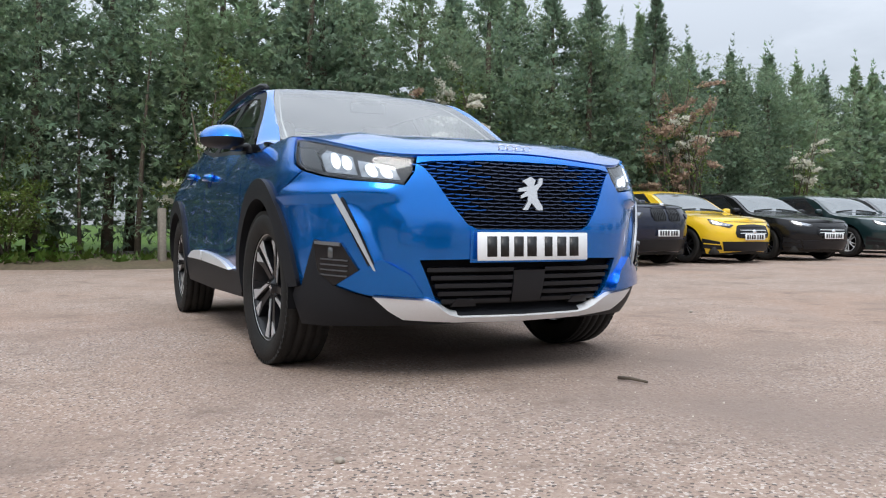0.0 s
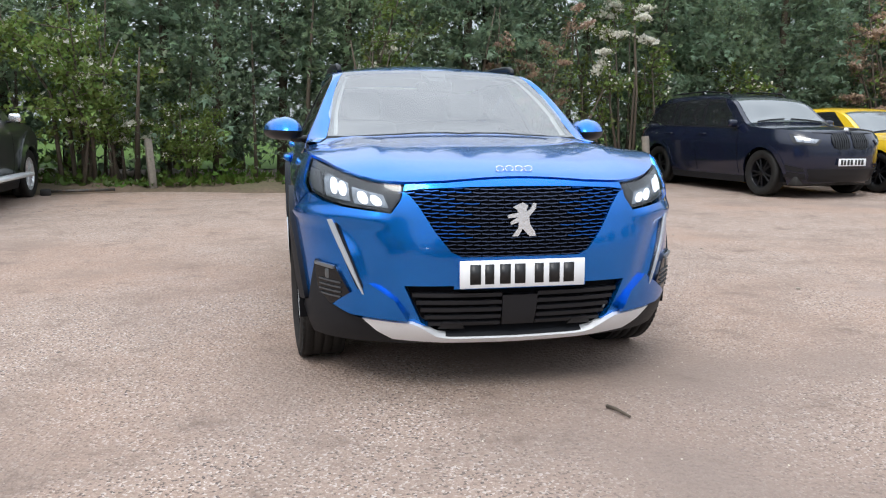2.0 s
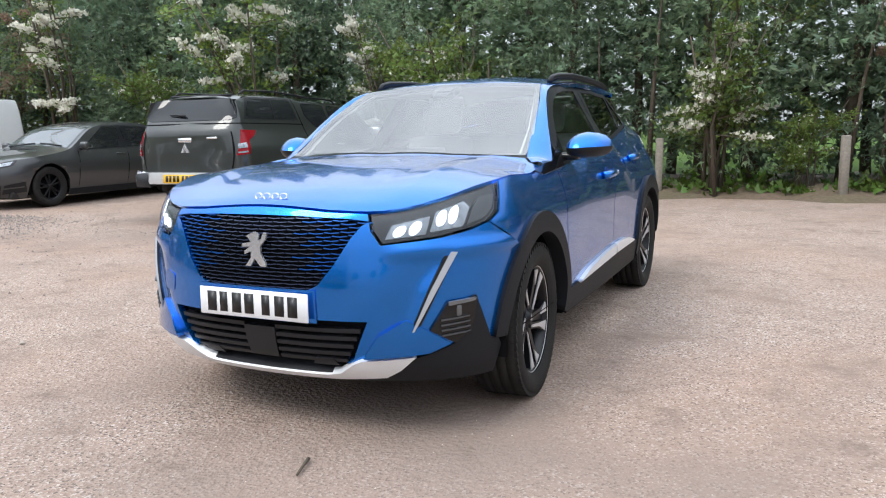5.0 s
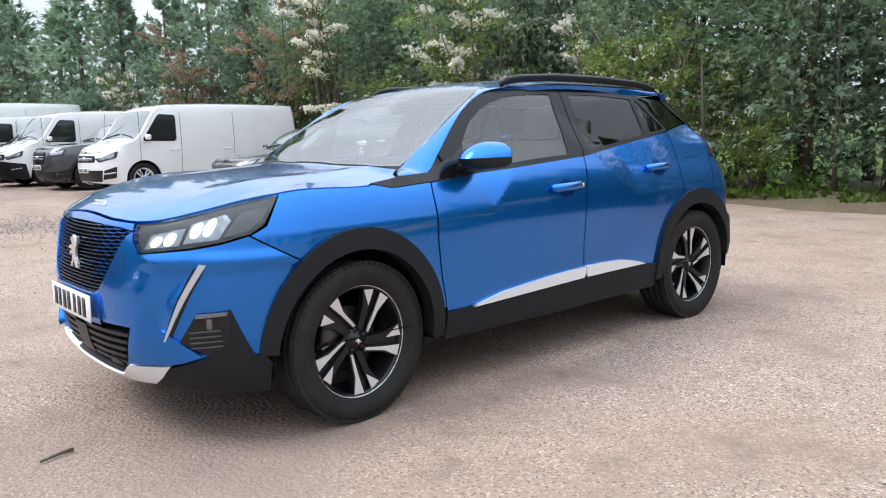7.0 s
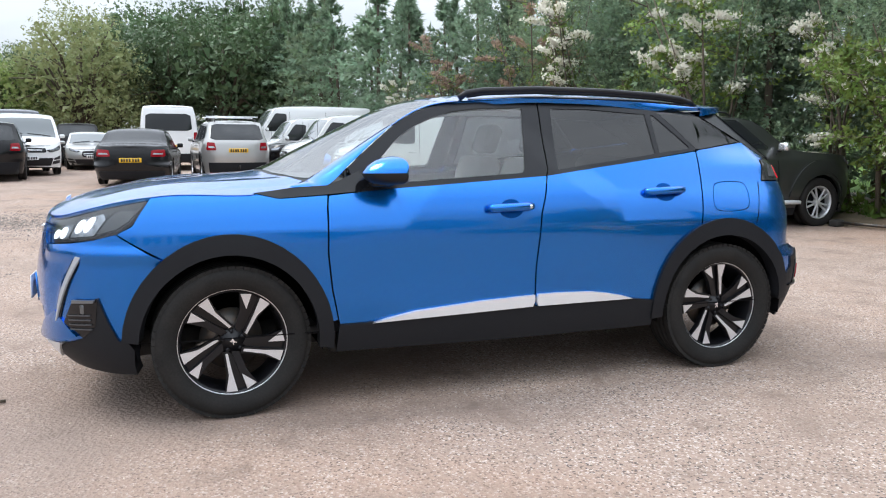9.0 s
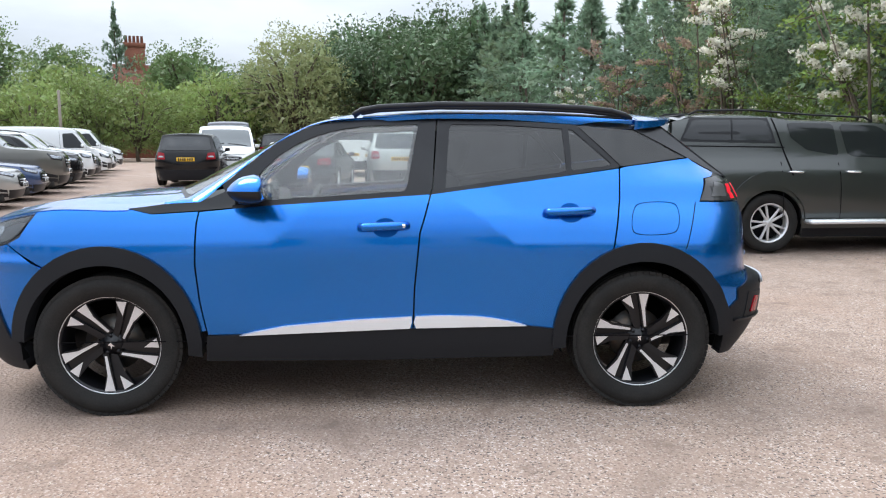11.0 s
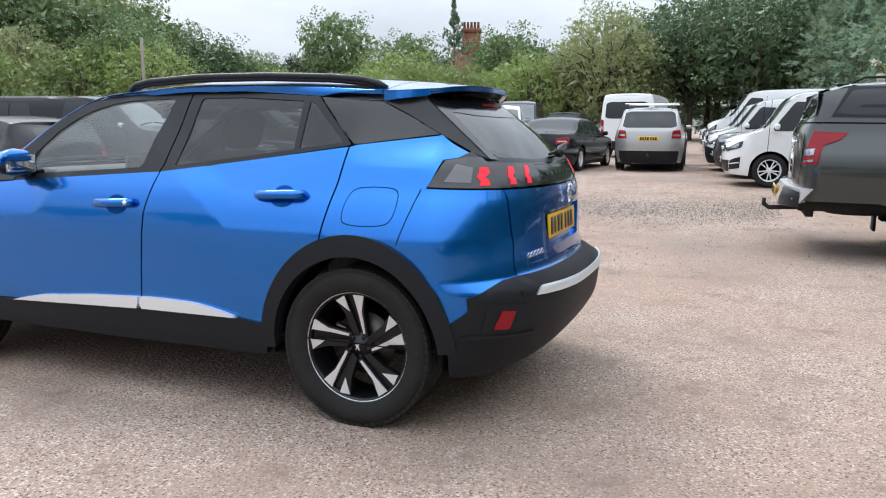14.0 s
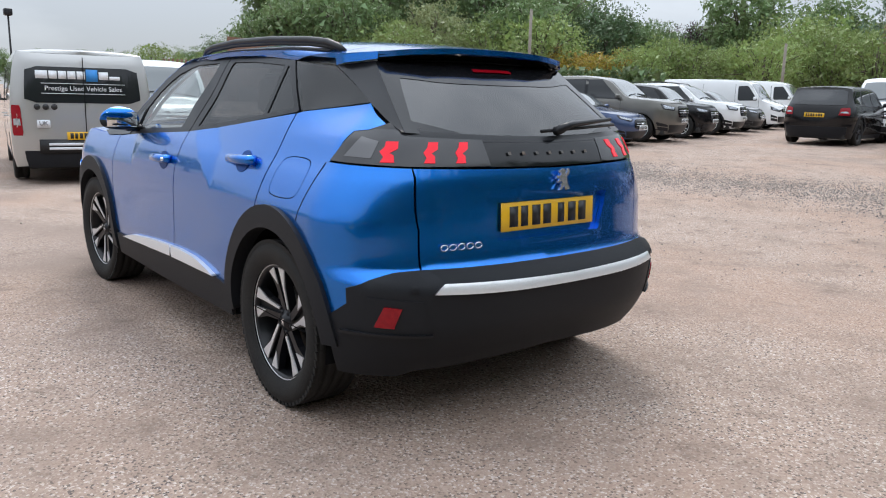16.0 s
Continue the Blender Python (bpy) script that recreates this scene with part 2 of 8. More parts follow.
def panel(fn, loop, cell=0.04, off=0.0, rim=0.012, holes=()):
    """A sheet cut to a 2D outline and laid on the surface fn, with its edges turned in by rim."""
    loops = [resampled([tuple(a) for a in loop], cell)] + [resampled([tuple(a) for a in h], cell) for h in holes]
    edge = np.concatenate(loops)
    lo, hi = edge.min(0), edge.max(0)
    gx, gy = np.meshgrid(np.arange(lo[0] + cell / 2, hi[0], cell), np.arange(lo[1] + cell / 2, hi[1], cell))
    grid = np.stack([gx.ravel(), gy.ravel()], 1)

    def within(p):
        r = inside(p, loops[0])
        for h in loops[1:]:
            r &= ~inside(p, h)
        return r

    if len(grid):
        grid = grid[within(grid)]
    if len(grid):
        near = np.min(((grid[:, None] - edge[None]) ** 2).sum(2), 1) if len(grid) * len(edge) < 4e6 else np.full(len(grid), 9.0)
        grid = grid[near > (0.5 * cell) ** 2]
    pts = np.concatenate([edge, grid]) if len(grid) else edge
    ed, at = [], 0
    for lp in loops:
        ed += [(at + i, at + (i + 1) % len(lp)) for i in range(len(lp))]
        at += len(lp)
    from_cdt = delaunay_2d_cdt([Vector(p) for p in pts], ed, [], 0, 1e-6)
    uv = np.array([tuple(v) for v in from_cdt[0]])
    tri = np.array(from_cdt[2])
    tri = tri[within(uv[tri].mean(1))]
    e = 0.005
    pos = fn(uv)
    du, dv = fn(uv + (e, 0)) - fn(uv - (e, 0)), fn(uv + (0, e)) - fn(uv - (0, e))
    nor = np.cross(du, dv)
    nor /= np.linalg.norm(nor, axis=1)[:, None] + 1e-12
    pos = pos + nor * off
    verts, faces, normals = pos, [tuple(t) for t in tri], nor
    if rim:
        count = {}
        for a, b, c in tri:
            for p, q in ((a, b), (b, c), (c, a)):
                if (q, p) in count:
                    del count[(q, p)]
                else:
                    count[(p, q)] = 1
        ids = sorted({i for pq in count for i in pq})
        top = {i: len(pos) + k for k, i in enumerate(ids)}
        low = {i: len(pos) + len(ids) + k for k, i in enumerate(ids)}
        verts = np.concatenate([pos, pos[ids], pos[ids] - nor[ids] * rim])
        normals = np.concatenate([nor, np.zeros((2 * len(ids), 3))])
        faces += [(top[p], low[p], low[q], top[q]) for p, q in count]
    return verts, faces, normals


def grid_sheet(fn, us, vs):
    """A regular sheet of the surface fn over us x vs, with true normals."""
    u, v = np.meshgrid(us, vs, indexing="ij")
    uv = np.stack([u.ravel(), v.ravel()], 1)
    e = 0.004
    pos = fn(uv)
    nor = np.cross(fn(uv + (e, 0)) - fn(uv - (e, 0)), fn(uv + (0, e)) - fn(uv - (0, e)))
    nor /= np.linalg.norm(nor, axis=1)[:, None] + 1e-12
    k = len(vs)
    f = [(i * k + j, (i + 1) * k + j, (i + 1) * k + j + 1, i * k + j + 1) for i in range(len(us) - 1) for j in range(k - 1)]
    return pos, f, nor


def lathe(profile, seg=48, axis="x"):
    """A profile of (radius, along) turned about the x axis."""
    k = len(profile)
    v, f = [], []
    for i in range(seg):
        a = 2 * math.pi * i / seg
        v += [(h, r * math.cos(a), r * math.sin(a)) for r, h in profile]
    for i in range(seg):
        j = (i + 1) % seg
        f += [(i * k + q, j * k + q, j * k + q + 1, i * k + q + 1) for q in range(k - 1)]
    return np.array(v), f


def block(x0, x1, y0, y1, z0, z1, bevel=0.0, seg=2):
    """A box with rounded edges as (verts, faces)."""
    bm = bmesh.new()
    bmesh.ops.create_cube(bm, size=1)
    for v in bm.verts:
        v.co = Vector((x0 + (v.co.x + 0.5) * (x1 - x0), y0 + (v.co.y + 0.5) * (y1 - y0), z0 + (v.co.z + 0.5) * (z1 - z0)))
    if bevel:
        bmesh.ops.bevel(bm, geom=bm.edges[:], offset=bevel, segments=seg, affect="EDGES", profile=0.5)
    r = [tuple(v.co) for v in bm.verts], [tuple(q.index for q in fc.verts) for fc in bm.faces]
    bm.free()
    return np.array(r[0]), r[1]


def extruded(loop, depth, place, bevel=0.0):
    """A flat 2D outline given thickness: place(u, v, d) gives the point at depth d."""
    p = [tuple(a) for a in loop]
    k = len(p)
    v = [place(a, b, depth) for a, b in p] + [place(a, b, 0.0) for a, b in p]
    f = [tuple(range(k)), tuple(reversed(range(k, 2 * k)))] + [((i + 1) % k, i, i + k, (i + 1) % k + k) for i in range(k)]
    return np.array([tuple(q) for q in v]), f


def tube(path, radius, sides=8, taper=None):
    """A round bar along a line of points."""
    p = np.array(path, float)
    v, f = [], []
    for i, c in enumerate(p):
        d = p[min(i + 1, len(p) - 1)] - p[max(i - 1, 0)]
        d /= np.linalg.norm(d) + 1e-9
        a = np.cross(d, (0, 0, 1.0) if abs(d[2]) < 0.9 else (1.0, 0, 0))
        a /= np.linalg.norm(a) + 1e-9
        b = np.cross(d, a)
        r = radius if taper is None else radius + (taper - radius) * i / (len(p) - 1)
        for q in range(sides):
            t = 2 * math.pi * q / sides
            v.append(c + r * (math.cos(t) * a + math.sin(t) * b))
    for i in range(len(p) - 1):
        for q in range(sides):
            f.append((i * sides + q, i * sides + (q + 1) % sides, (i + 1) * sides + (q + 1) % sides, (i + 1) * sides + q))
    f += [tuple(reversed(range(sides))), tuple(range((len(p) - 1) * sides, len(p) * sides))]
    return np.array(v), f


class Shell:
    """The outside of a car below the roof: s runs from the middle of the nose round the left side to the middle of the tail, z is the height."""

    def __init__(self, nose_y, tail_y, front_len, rear_len, half_width, nose, tail, power=(2.8, 2.8), inset=None):
        self.w, self.nose, self.tail, self.inset = half_width, nose, tail, inset
        w0 = float(half_width(0.6))
        a = np.linspace(0, math.pi / 2, 90)
        fx, u = np.sin(a) ** (2 / power[0]), np.cos(a)
        gx, g = np.sin(a) ** (2 / power[1]), np.cos(a)
        self.fx = np.concatenate([fx, gx[::-1]])
        self.y0 = np.concatenate([nose_y + front_len * (1 - u), (tail_y - rear_len * (1 - g))[::-1]])
        self.uf = np.concatenate([u, np.zeros(90)])
        self.ur = np.concatenate([np.zeros(90), g[::-1]])
        self.s = np.concatenate([[0], np.cumsum(np.hypot(np.diff(self.fx * w0), np.diff(self.y0)))])
        self.end = self.s[-1]

    def at(self, uv):
        s, z = uv[:, 0], uv[:, 1]
        sign = np.where((s < 0) | (s > self.end), -1.0, 1.0)
        a = np.abs(s)
        a = np.where(a > self.end, 2 * self.end - a, a)
        fx = np.interp(a, self.s, self.fx)
        y = np.interp(a, self.s, self.y0) + np.interp(a, self.s, self.uf) * self.nose(z) - np.interp(a, self.s, self.ur) * self.tail(z)
        x = fx * (self.w(z) - (self.inset(y, z) if self.inset else 0))
        return np.stack([sign * x, y, z], 1)

    def by_y(self, y, z):
        lo, hi = 0.0, self.end
        for _ in range(40):
            mid = (lo + hi) / 2
            if self.at(np.array([[mid, z]]))[0, 1] < y:
                lo = mid
            else:
                hi = mid
        return (lo, z)

    def front(self, x, z):
        return (math.copysign(float(np.interp(abs(x) / float(self.w(z)), self.fx[:90], self.s[:90])), x), z)

    def rear(self, x, z):
        s = float(np.interp(abs(x) / float(self.w(z)), self.fx[90:][::-1], self.s[90:][::-1]))
        return (s if x >= 0 else 2 * self.end - s, z)

    def line(self, *marks):
        """Marks ("s", y, z), ("f", x, z) and ("r", x, z) as points of the unrolled shell."""
        return [{"s": self.by_y, "f": self.front, "r": self.rear}[k](a, b) for k, a, b in marks]


def flipped(loop):
    """An outline of the unrolled shell on the other side of the nose."""
    return [(-a, b) for a, b in reversed(loop)]


def arc(cy, cz, ry, rz, a0, a1, steps=14):
    return [(cy + ry * math.cos(radians(a0 + (a1 - a0) * i / steps)), cz + rz * math.sin(radians(a0 + (a1 - a0) * i / steps))) for i in range(steps + 1)]


# ---- ground ----
def ground_material():
    m = bpy.data.materials.new("gravelly_tarmac")
    m.use_nodes = True
    n, l = m.node_tree.nodes, m.node_tree.links
    b = n["Principled BSDF"]
    b.inputs["Roughness"].default_value = 0.9
    b.inputs["Specular IOR Level"].default_value = 0.25
    co = n.new("ShaderNodeTexCoord")

    def noise_node(s, detail=5, rough=0.6):
        x = n.new("ShaderNodeTexNoise")
        x.inputs["Scale"].default_value, x.inputs["Detail"].default_value, x.inputs["Roughness"].default_value = s, detail, rough
        l.new(co.outputs["Object"], x.inputs["Vector"])
        return x.outputs[0]

    def mixed(fac, lo, hi, a, c):
        r = n.new("ShaderNodeMapRange")
        r.inputs["From Min"].default_value, r.inputs["From Max"].default_value = lo, hi
        l.new(fac, r.inputs["Value"])
        x = n.new("ShaderNodeMix")
        x.data_type = "RGBA"
        l.new(r.outputs[0], x.inputs["Factor"])
        for key, v in (("A", a), ("B", c)):
            if isinstance(v, tuple):
                x.inputs[key].default_value = (*v, 1)
            else:
                l.new(v, x.inputs[key])
        return x.outputs["Result"]

    vor = n.new("ShaderNodeTexVoronoi")
    vor.inputs["Scale"].default_value = 120
    l.new(co.outputs["Object"], vor.inputs["Vector"])
    vor2 = n.new("ShaderNodeTexVoronoi")
    vor2.inputs["Scale"].default_value = 48
    l.new(co.outputs["Object"], vor2.inputs["Vector"])
    sep = n.new("ShaderNodeSeparateColor")
    l.new(vor.outputs["Color"], sep.inputs[0])
    stones = mixed(sep.outputs[0], 0.0, 1.0, (0.290, 0.210, 0.165), (0.395, 0.304, 0.25))
    stones = mixed(sep.outputs[1], 0.84, 0.89, stones, (0.54, 0.465, 0.415))
    stones = mixed(sep.outputs[2], 0.895, 0.93, stones, (0.125, 0.10, 0.09))
    base = mixed(noise_node(0.35, 4), 0.46, 0.62, stones, (0.36, 0.228, 0.162))
    soft = n.new("ShaderNodeMix")
    soft.data_type = "RGBA"
    soft.inputs["Factor"].default_value = 0.6
    l.new(stones, soft.inputs["B"])
    l.new(base, soft.inputs["A"])
    col = mixed(noise_node(1.3, 6, 0.7), 0.46, 0.74, soft.outputs["Result"], (0.245, 0.185, 0.15))
    col = mixed(noise_node(0.16, 3), 0.56, 0.7, col, (0.25, 0.195, 0.165))
    col = mixed(noise_node(0.45, 7, 0.75), 0.58, 0.72, col, (0.33, 0.255, 0.215))
    col = mixed(noise_node(2.6, 7, 0.8), 0.57, 0.72, col, (0.185, 0.135, 0.110))
    l.new(col, b.inputs["Base Color"])
    h1 = n.new("ShaderNodeMath")
    h1.operation = "MULTIPLY_ADD"
    h1.inputs[1].default_value = 0.5
    l.new(vor.outputs["Distance"], h1.inputs[0])
    l.new(vor2.outputs["Distance"], h1.inputs[2])
    h2 = n.new("ShaderNodeMath")
    h2.operation = "ADD"
    l.new(h1.outputs[0], h2.inputs[0])
    l.new(noise_node(5, 6, 0.7), h2.inputs[1])
    bn = n.new("ShaderNodeBump")
    bn.inputs["Strength"].default_value, bn.inputs["Distance"].default_value = 0.65, 0.011
    l.new(h2.outputs[0], bn.inputs["Height"])
    l.new(bn.outputs[0], b.inputs["Normal"])
    return m


M_GROUND = ground_material()


def rise(x, y):
    """The car park climbs gently away from the middle, with a dip on the open side."""
    dip = 0.2 * float(ramp(-y, 5.6, 8.6) * ramp(x, -7.5, -2.5) * (1 - ramp(-y, 16, 26)))
    return 0.0115 * max(0.0, min(math.hypot(x, y), 50.0) - 4.0) - dip


rings = [0.01, 2, 4, 5, 6, 7, 8, 9, 10, 11.5, 13, 16, 20, 25, 30, 36, 42, 48, 50, 60, 90, 150, 300, 700, 2000]
gv = [(r * math.cos(a), r * math.sin(a), rise(r * math.cos(a), r * math.sin(a))) for r in rings for a in np.linspace(0, 2 * math.pi, 73)[:-1]]
gf = [(i * 72 + j, (i + 1) * 72 + j, (i + 1) * 72 + (j + 1) % 72, i * 72 + (j + 1) % 72) for i in range(len(rings) - 1) for j in range(72)]
ground = tagged(part("ground", (gv, gf + [tuple(reversed(range(72)))]), M_GROUND, None), "worn pinkish gravelly tarmac car park ground", "ground", kind="structure")


# ---- the blue crossover ----
hero = thing("compact_suv", "bright blue metallic compact crossover with black cladding, headlights lit", "car")
W_TAB = curve_of([(0.1, 0.80), (0.2, 0.835), (0.3, 0.865), (0.4, 0.880), (0.5, 0.886), (0.75, 0.886), (0.88, 0.876), (0.96, 0.860), (1.0, 0.846),
                  (1.05, 0.822), (1.1, 0.796), (1.2, 0.742), (1.3, 0.692), (1.4, 0.640), (1.455, 0.602), (1.5, 0.56)], 0.02)


def hero_inset(y, z):
    """The flanks lean in over both axles and stay upright along the middle of the doors; the sills tuck in."""
    fold_f = np.minimum(z - 0.845, 0.75 * (-0.40 + (z - 0.95) - y))
    fold_r = np.minimum(z - 0.835, 0.75 * (y - 0.455 + (z - 0.987) * 1.37))
    lean = 0.17 * np.clip(np.maximum(fold_f, fold_r), 0, 0.17) * (1 - 0.3 * ramp(z, 1.02, 1.2))
    waist = 0.006 * ramp(z, 0.40, 0.60) * (1 - ramp(z, 0.62, 0.88)) * ramp(y, -0.85, -0.4) * (1 - ramp(y, 0.4, 0.85))
    rear = 0.016 * ramp(y, 0.9, 1.7) * ramp(z, 0.8, 1.05)
    tail = 0.075 * ramp(y, 1.12, 1.62) * ramp(z, 1.10, 1.24)
    return lean + waist + rear + tail


shell = Shell(-2.17, 2.11, 0.66, 0.52, W_TAB,
              curve_of([(0.1, 0.26), (0.2, 0.16), (0.26, 0.085), (0.34, 0.03), (0.45, 0.008), (0.6, 0.0), (0.75, 0.02), (0.85, 0.045), (0.9, 0.07), (1.0, 0.18), (1.1, 0.4), (1.5, 0.9)], 0.02),
              curve_of([(0.1, 0.3), (0.25, 0.16), (0.35, 0.07), (0.46, 0.012), (0.60, 0.0), (0.622, 0.014), (0.642, 0.075), (0.66, 0.10), (0.72, 0.111), (0.8, 0.116), (0.95, 0.12), (1.02, 0.135),
                        (1.09, 0.17), (1.14, 0.205), (1.25, 0.36), (1.4, 0.555), (1.5, 0.66)], 0.012),
              (2.8, 2.9), hero_inset)
P = shell.at
Z_MID = curve_of([(-2.6, 0.70), (-2.2, 0.86), (-2.13, 0.893), (-2.05, 0.935), (-1.9, 0.985), (-1.6, 1.035), (-1.3, 1.062), (-1.14, 1.074), (-1.08, 1.09), (-0.9, 1.178), (-0.6, 1.325),
                  (-0.36, 1.435), (-0.24, 1.470), (0.0, 1.502), (0.35, 1.526), (0.8, 1.524), (1.2, 1.505), (1.6, 1.470), (1.8, 1.44)], 0.02)
CROWN = curve_of([(-2.3, 0.02), (-2.02, 0.03), (-1.85, 0.026), (-1.6, 0.022), (-1.2, 0.048), (-1.03, 0.046), (-0.90, 0.012), (-0.6, -0.012), (-0.3, 0.03), (0.0, 0.10), (0.6, 0.112), (1.3, 0.112), (1.6, 0.10)], 0.05)
BOW = curve_of([(-2.3, 0.34), (-2.0, 0.28), (-1.85, 0.22), (-1.6, 0.15), (-1.3, 0.23), (-0.9, 0.42), (-0.5, 0.30), (-0.2, 0.10), (0.2, 0.0), (1.2, 0.0), (1.6, 0.08)], 0.05)


def top_at(uv):
    x, y = uv[:, 0], uv[:, 1]
    z = Z_MID(y - BOW(y) * x * x) - CROWN(y) * (np.abs(x) / 0.76) ** 2.5
    return np.stack([x, y, z], 1)


def mat_once(name, *a):
    return bpy.data.materials[name] if name in bpy.data.materials else mat(name, *a)


def both(name, loop, material, cell=0.024, off=0.0, rim=0.012, holes=(), label=""):
    d = panel(P, loop, cell, off, rim, holes)
    a = part(name, d, material, hero, label)
    b = part(name, moved(d, MIRROR), material, hero, label)
    return a, b


S = shell.line


def seam_front(x):
    """Height at which the bonnet meets the nose at x."""
    z = np.arange(0.82, 1.02, 0.002)
    p = P(np.array([shell.front(x, a) for a in z]))
    return float(z[np.argmin(np.abs(top_at(p[:, :2])[:, 2] - z))])


def seam_side(y):
    """Height at which the bonnet meets the wing at y."""
    z = np.arange(0.90, 1.06, 0.002)
    p = P(np.array([shell.by_y(y, a) for a in z]))
    return float(z[np.argmin(np.abs(top_at(p[:, :2])[:, 2] - z))])


SEAM_X = [(x, seam_front(x)) for x in (0.0, 0.1, 0.2, 0.3, 0.4, 0.46, 0.52, 0.58, 0.64, 0.70, 0.74)]
SEAM_Y = [(y, seam_side(y)) for y in (-1.62, -1.55, -1.48, -1.4, -1.3, -1.2, -1.1, -1.03)]
FW, RW, WZ = -1.3025, 1.3025, 0.345
BELT = [(-0.85, 0.990), (-0.58, 1.014), (0.12, 1.060), (0.26, 1.069), (0.75, 1.130), (1.215, 1.196)]


def belt(y):
    return float(np.interp(y, [a for a, _ in BELT], [b for _, b in BELT]))


def arch(cy, a0, a1, grow=0.0):
    return [("s", y, z) for y, z in arc(cy, WZ, 0.430 + grow, 0.465 + grow, a0, a1)]


SILL = 0.40
# doors, wings and rear quarters
both("front_door", S(("s", -0.822, SILL), ("s", 0.160, SILL), ("s", 0.168, 0.614), ("s", 0.196, 0.886), ("s", 0.222, 0.97), ("s", 0.250, belt(0.25)), ("s", 0.12, belt(0.12)),
                     ("s", -0.2, belt(-0.2)), ("s", -0.58, belt(-0.58)), ("s", -0.854, 0.988), ("s", -0.862, 0.938), ("s", -0.868, 0.733), ("s", -0.852, 0.564)), M_BLUE)
both("rear_door", S(("s", 0.168, SILL), *[("s", y, z) for y, z in arc(RW, WZ, 0.436, 0.470, 172.5, 112, 10)], ("s", 1.158, 0.877), ("s", 1.190, 1.038), ("s", 1.206, 1.190),
                    ("s", 0.75, belt(0.75)), ("s", 0.258, belt(0.258)), ("s", 0.230, 0.97), ("s", 0.204, 0.886), ("s", 0.176, 0.614)), M_BLUE)
wing_loop = S(*arch(FW, 8, 126), ("s", -1.757, 0.840), ("s", -1.695, 0.872), *[("s", y, z - 0.004) for y, z in SEAM_Y[:-2]], ("s", -1.175, 1.0), ("s", -1.075, 0.978), ("s", -0.862, 0.990), ("s", -0.870, 0.938),
              ("s", -0.876, 0.733), ("s", -0.860, 0.564), ("s", -0.832, 0.42))
both("front_wing", wing_loop, M_BLUE)
quarter_loop = S(*[("s", y, z) for y, z in arc(RW, WZ, 0.436, 0.470, 18, 111, 16)][::-1], ("s", 1.745, 0.490), ("s", 1.80, 0.525), ("r", 0.83, 0.580), ("r", 0.76, 0.612), ("r", 0.68, 0.638), ("r", 0.612, 0.648),
                 ("r", 0.612, 0.80), ("r", 0.640, 0.985), ("r", 0.645, 1.018), ("s", 1.60, 1.026), ("s", 1.645, 1.142), ("s", 1.70, 1.15), ("s", 1.735, 1.165), ("s", 1.60, 1.243), ("s", 1.243, 1.199), ("s", 1.214, 1.190),
                 ("s", 1.198, 1.038), ("s", 1.166, 0.877))
FLAP = rounded(rounded([(1.229, 0.866), (1.478, 0.870), (1.496, 1.030), (1.262, 1.028)], 0.17, 1), 0.25, 2)
flap_loop = S(*[("s", a, b) for a, b in FLAP])
flap_in = S(*[("s", 1.363 + (a - 1.363) * 0.972, 0.949 + (b - 0.949) * 0.957) for a, b in FLAP])
d = panel(P, quarter_loop, 0.024, 0, 0.012, [flap_loop])
part("rear_quarter", d, M_BLUE, hero)
part("rear_quarter", moved(panel(P, quarter_loop, 0.03), MIRROR), M_BLUE, hero)
part("charging_flap", panel(P, flap_in, 0.035, 0.0, 0.01), M_BLUE, hero)

# dark liner behind the joints and through the arches
liner = S(("s", -1.9, 0.36), ("s", 1.9, 0.36), ("s", 1.72, 1.12), ("s", 1.2, 1.17), ("s", 0.2, 1.03), ("s", -0.85, 0.95), ("s", -1.6, 0.93))
hole_f = S(*[("s", y, z) for y, z in arc(FW, WZ, 0.398, 0.400, 3, 177, 18)])
hole_r = S(*[("s", y, z) for y, z in arc(RW, WZ, 0.398, 0.400, 3, 177, 18)])
both("inner_panel", liner, M_GAP, 0.07, -0.014, 0.0, [hole_f, hole_r])

# sills, arches and lower cladding
both("sill_cladding", S(("s", -0.838, 0.27), ("s", 0.0, 0.262), ("s", 0.86, 0.272), ("s", 0.872, 0.409), ("s", 0.72, 0.428), ("s", 0.16, 0.420), ("s", -0.66, 0.400), ("s", -0.826, 0.396)), M_CLAD, 0.05, 0.010, 0.05)
both("sill_trim", S(("s", -0.672, 0.398), ("s", 0.148, 0.424), ("s", 0.158, 0.45), ("s", 0.158, 0.480), ("s", -0.12, 0.468), ("s", -0.46, 0.440), ("s", -0.60, 0.414)), M_SILVER, 0.04, 0.022, 0.03, label="silver sill trim")
both("sill_trim", S(("s", 0.178, 0.425), ("s", 0.722, 0.430), ("s", 0.66, 0.448), ("s", 0.56, 0.468), ("s", 0.475, 0.479), ("s", 0.30, 0.484), ("s", 0.178, 0.482), ("s", 0.168, 0.45)), M_SILVER, 0.04, 0.022, 0.03, label="silver sill trim")


def arch_loop(cy, a0, a1):
    out = [("s", y, z) for y, z in arc(cy, WZ, 0.452, 0.488, a0, a1, 22)]
    inn = [("s", y, z) for y, z in arc(cy, WZ, 0.385, 0.398, a0, a1, 22)]
    return S(*(out + inn[::-1]))


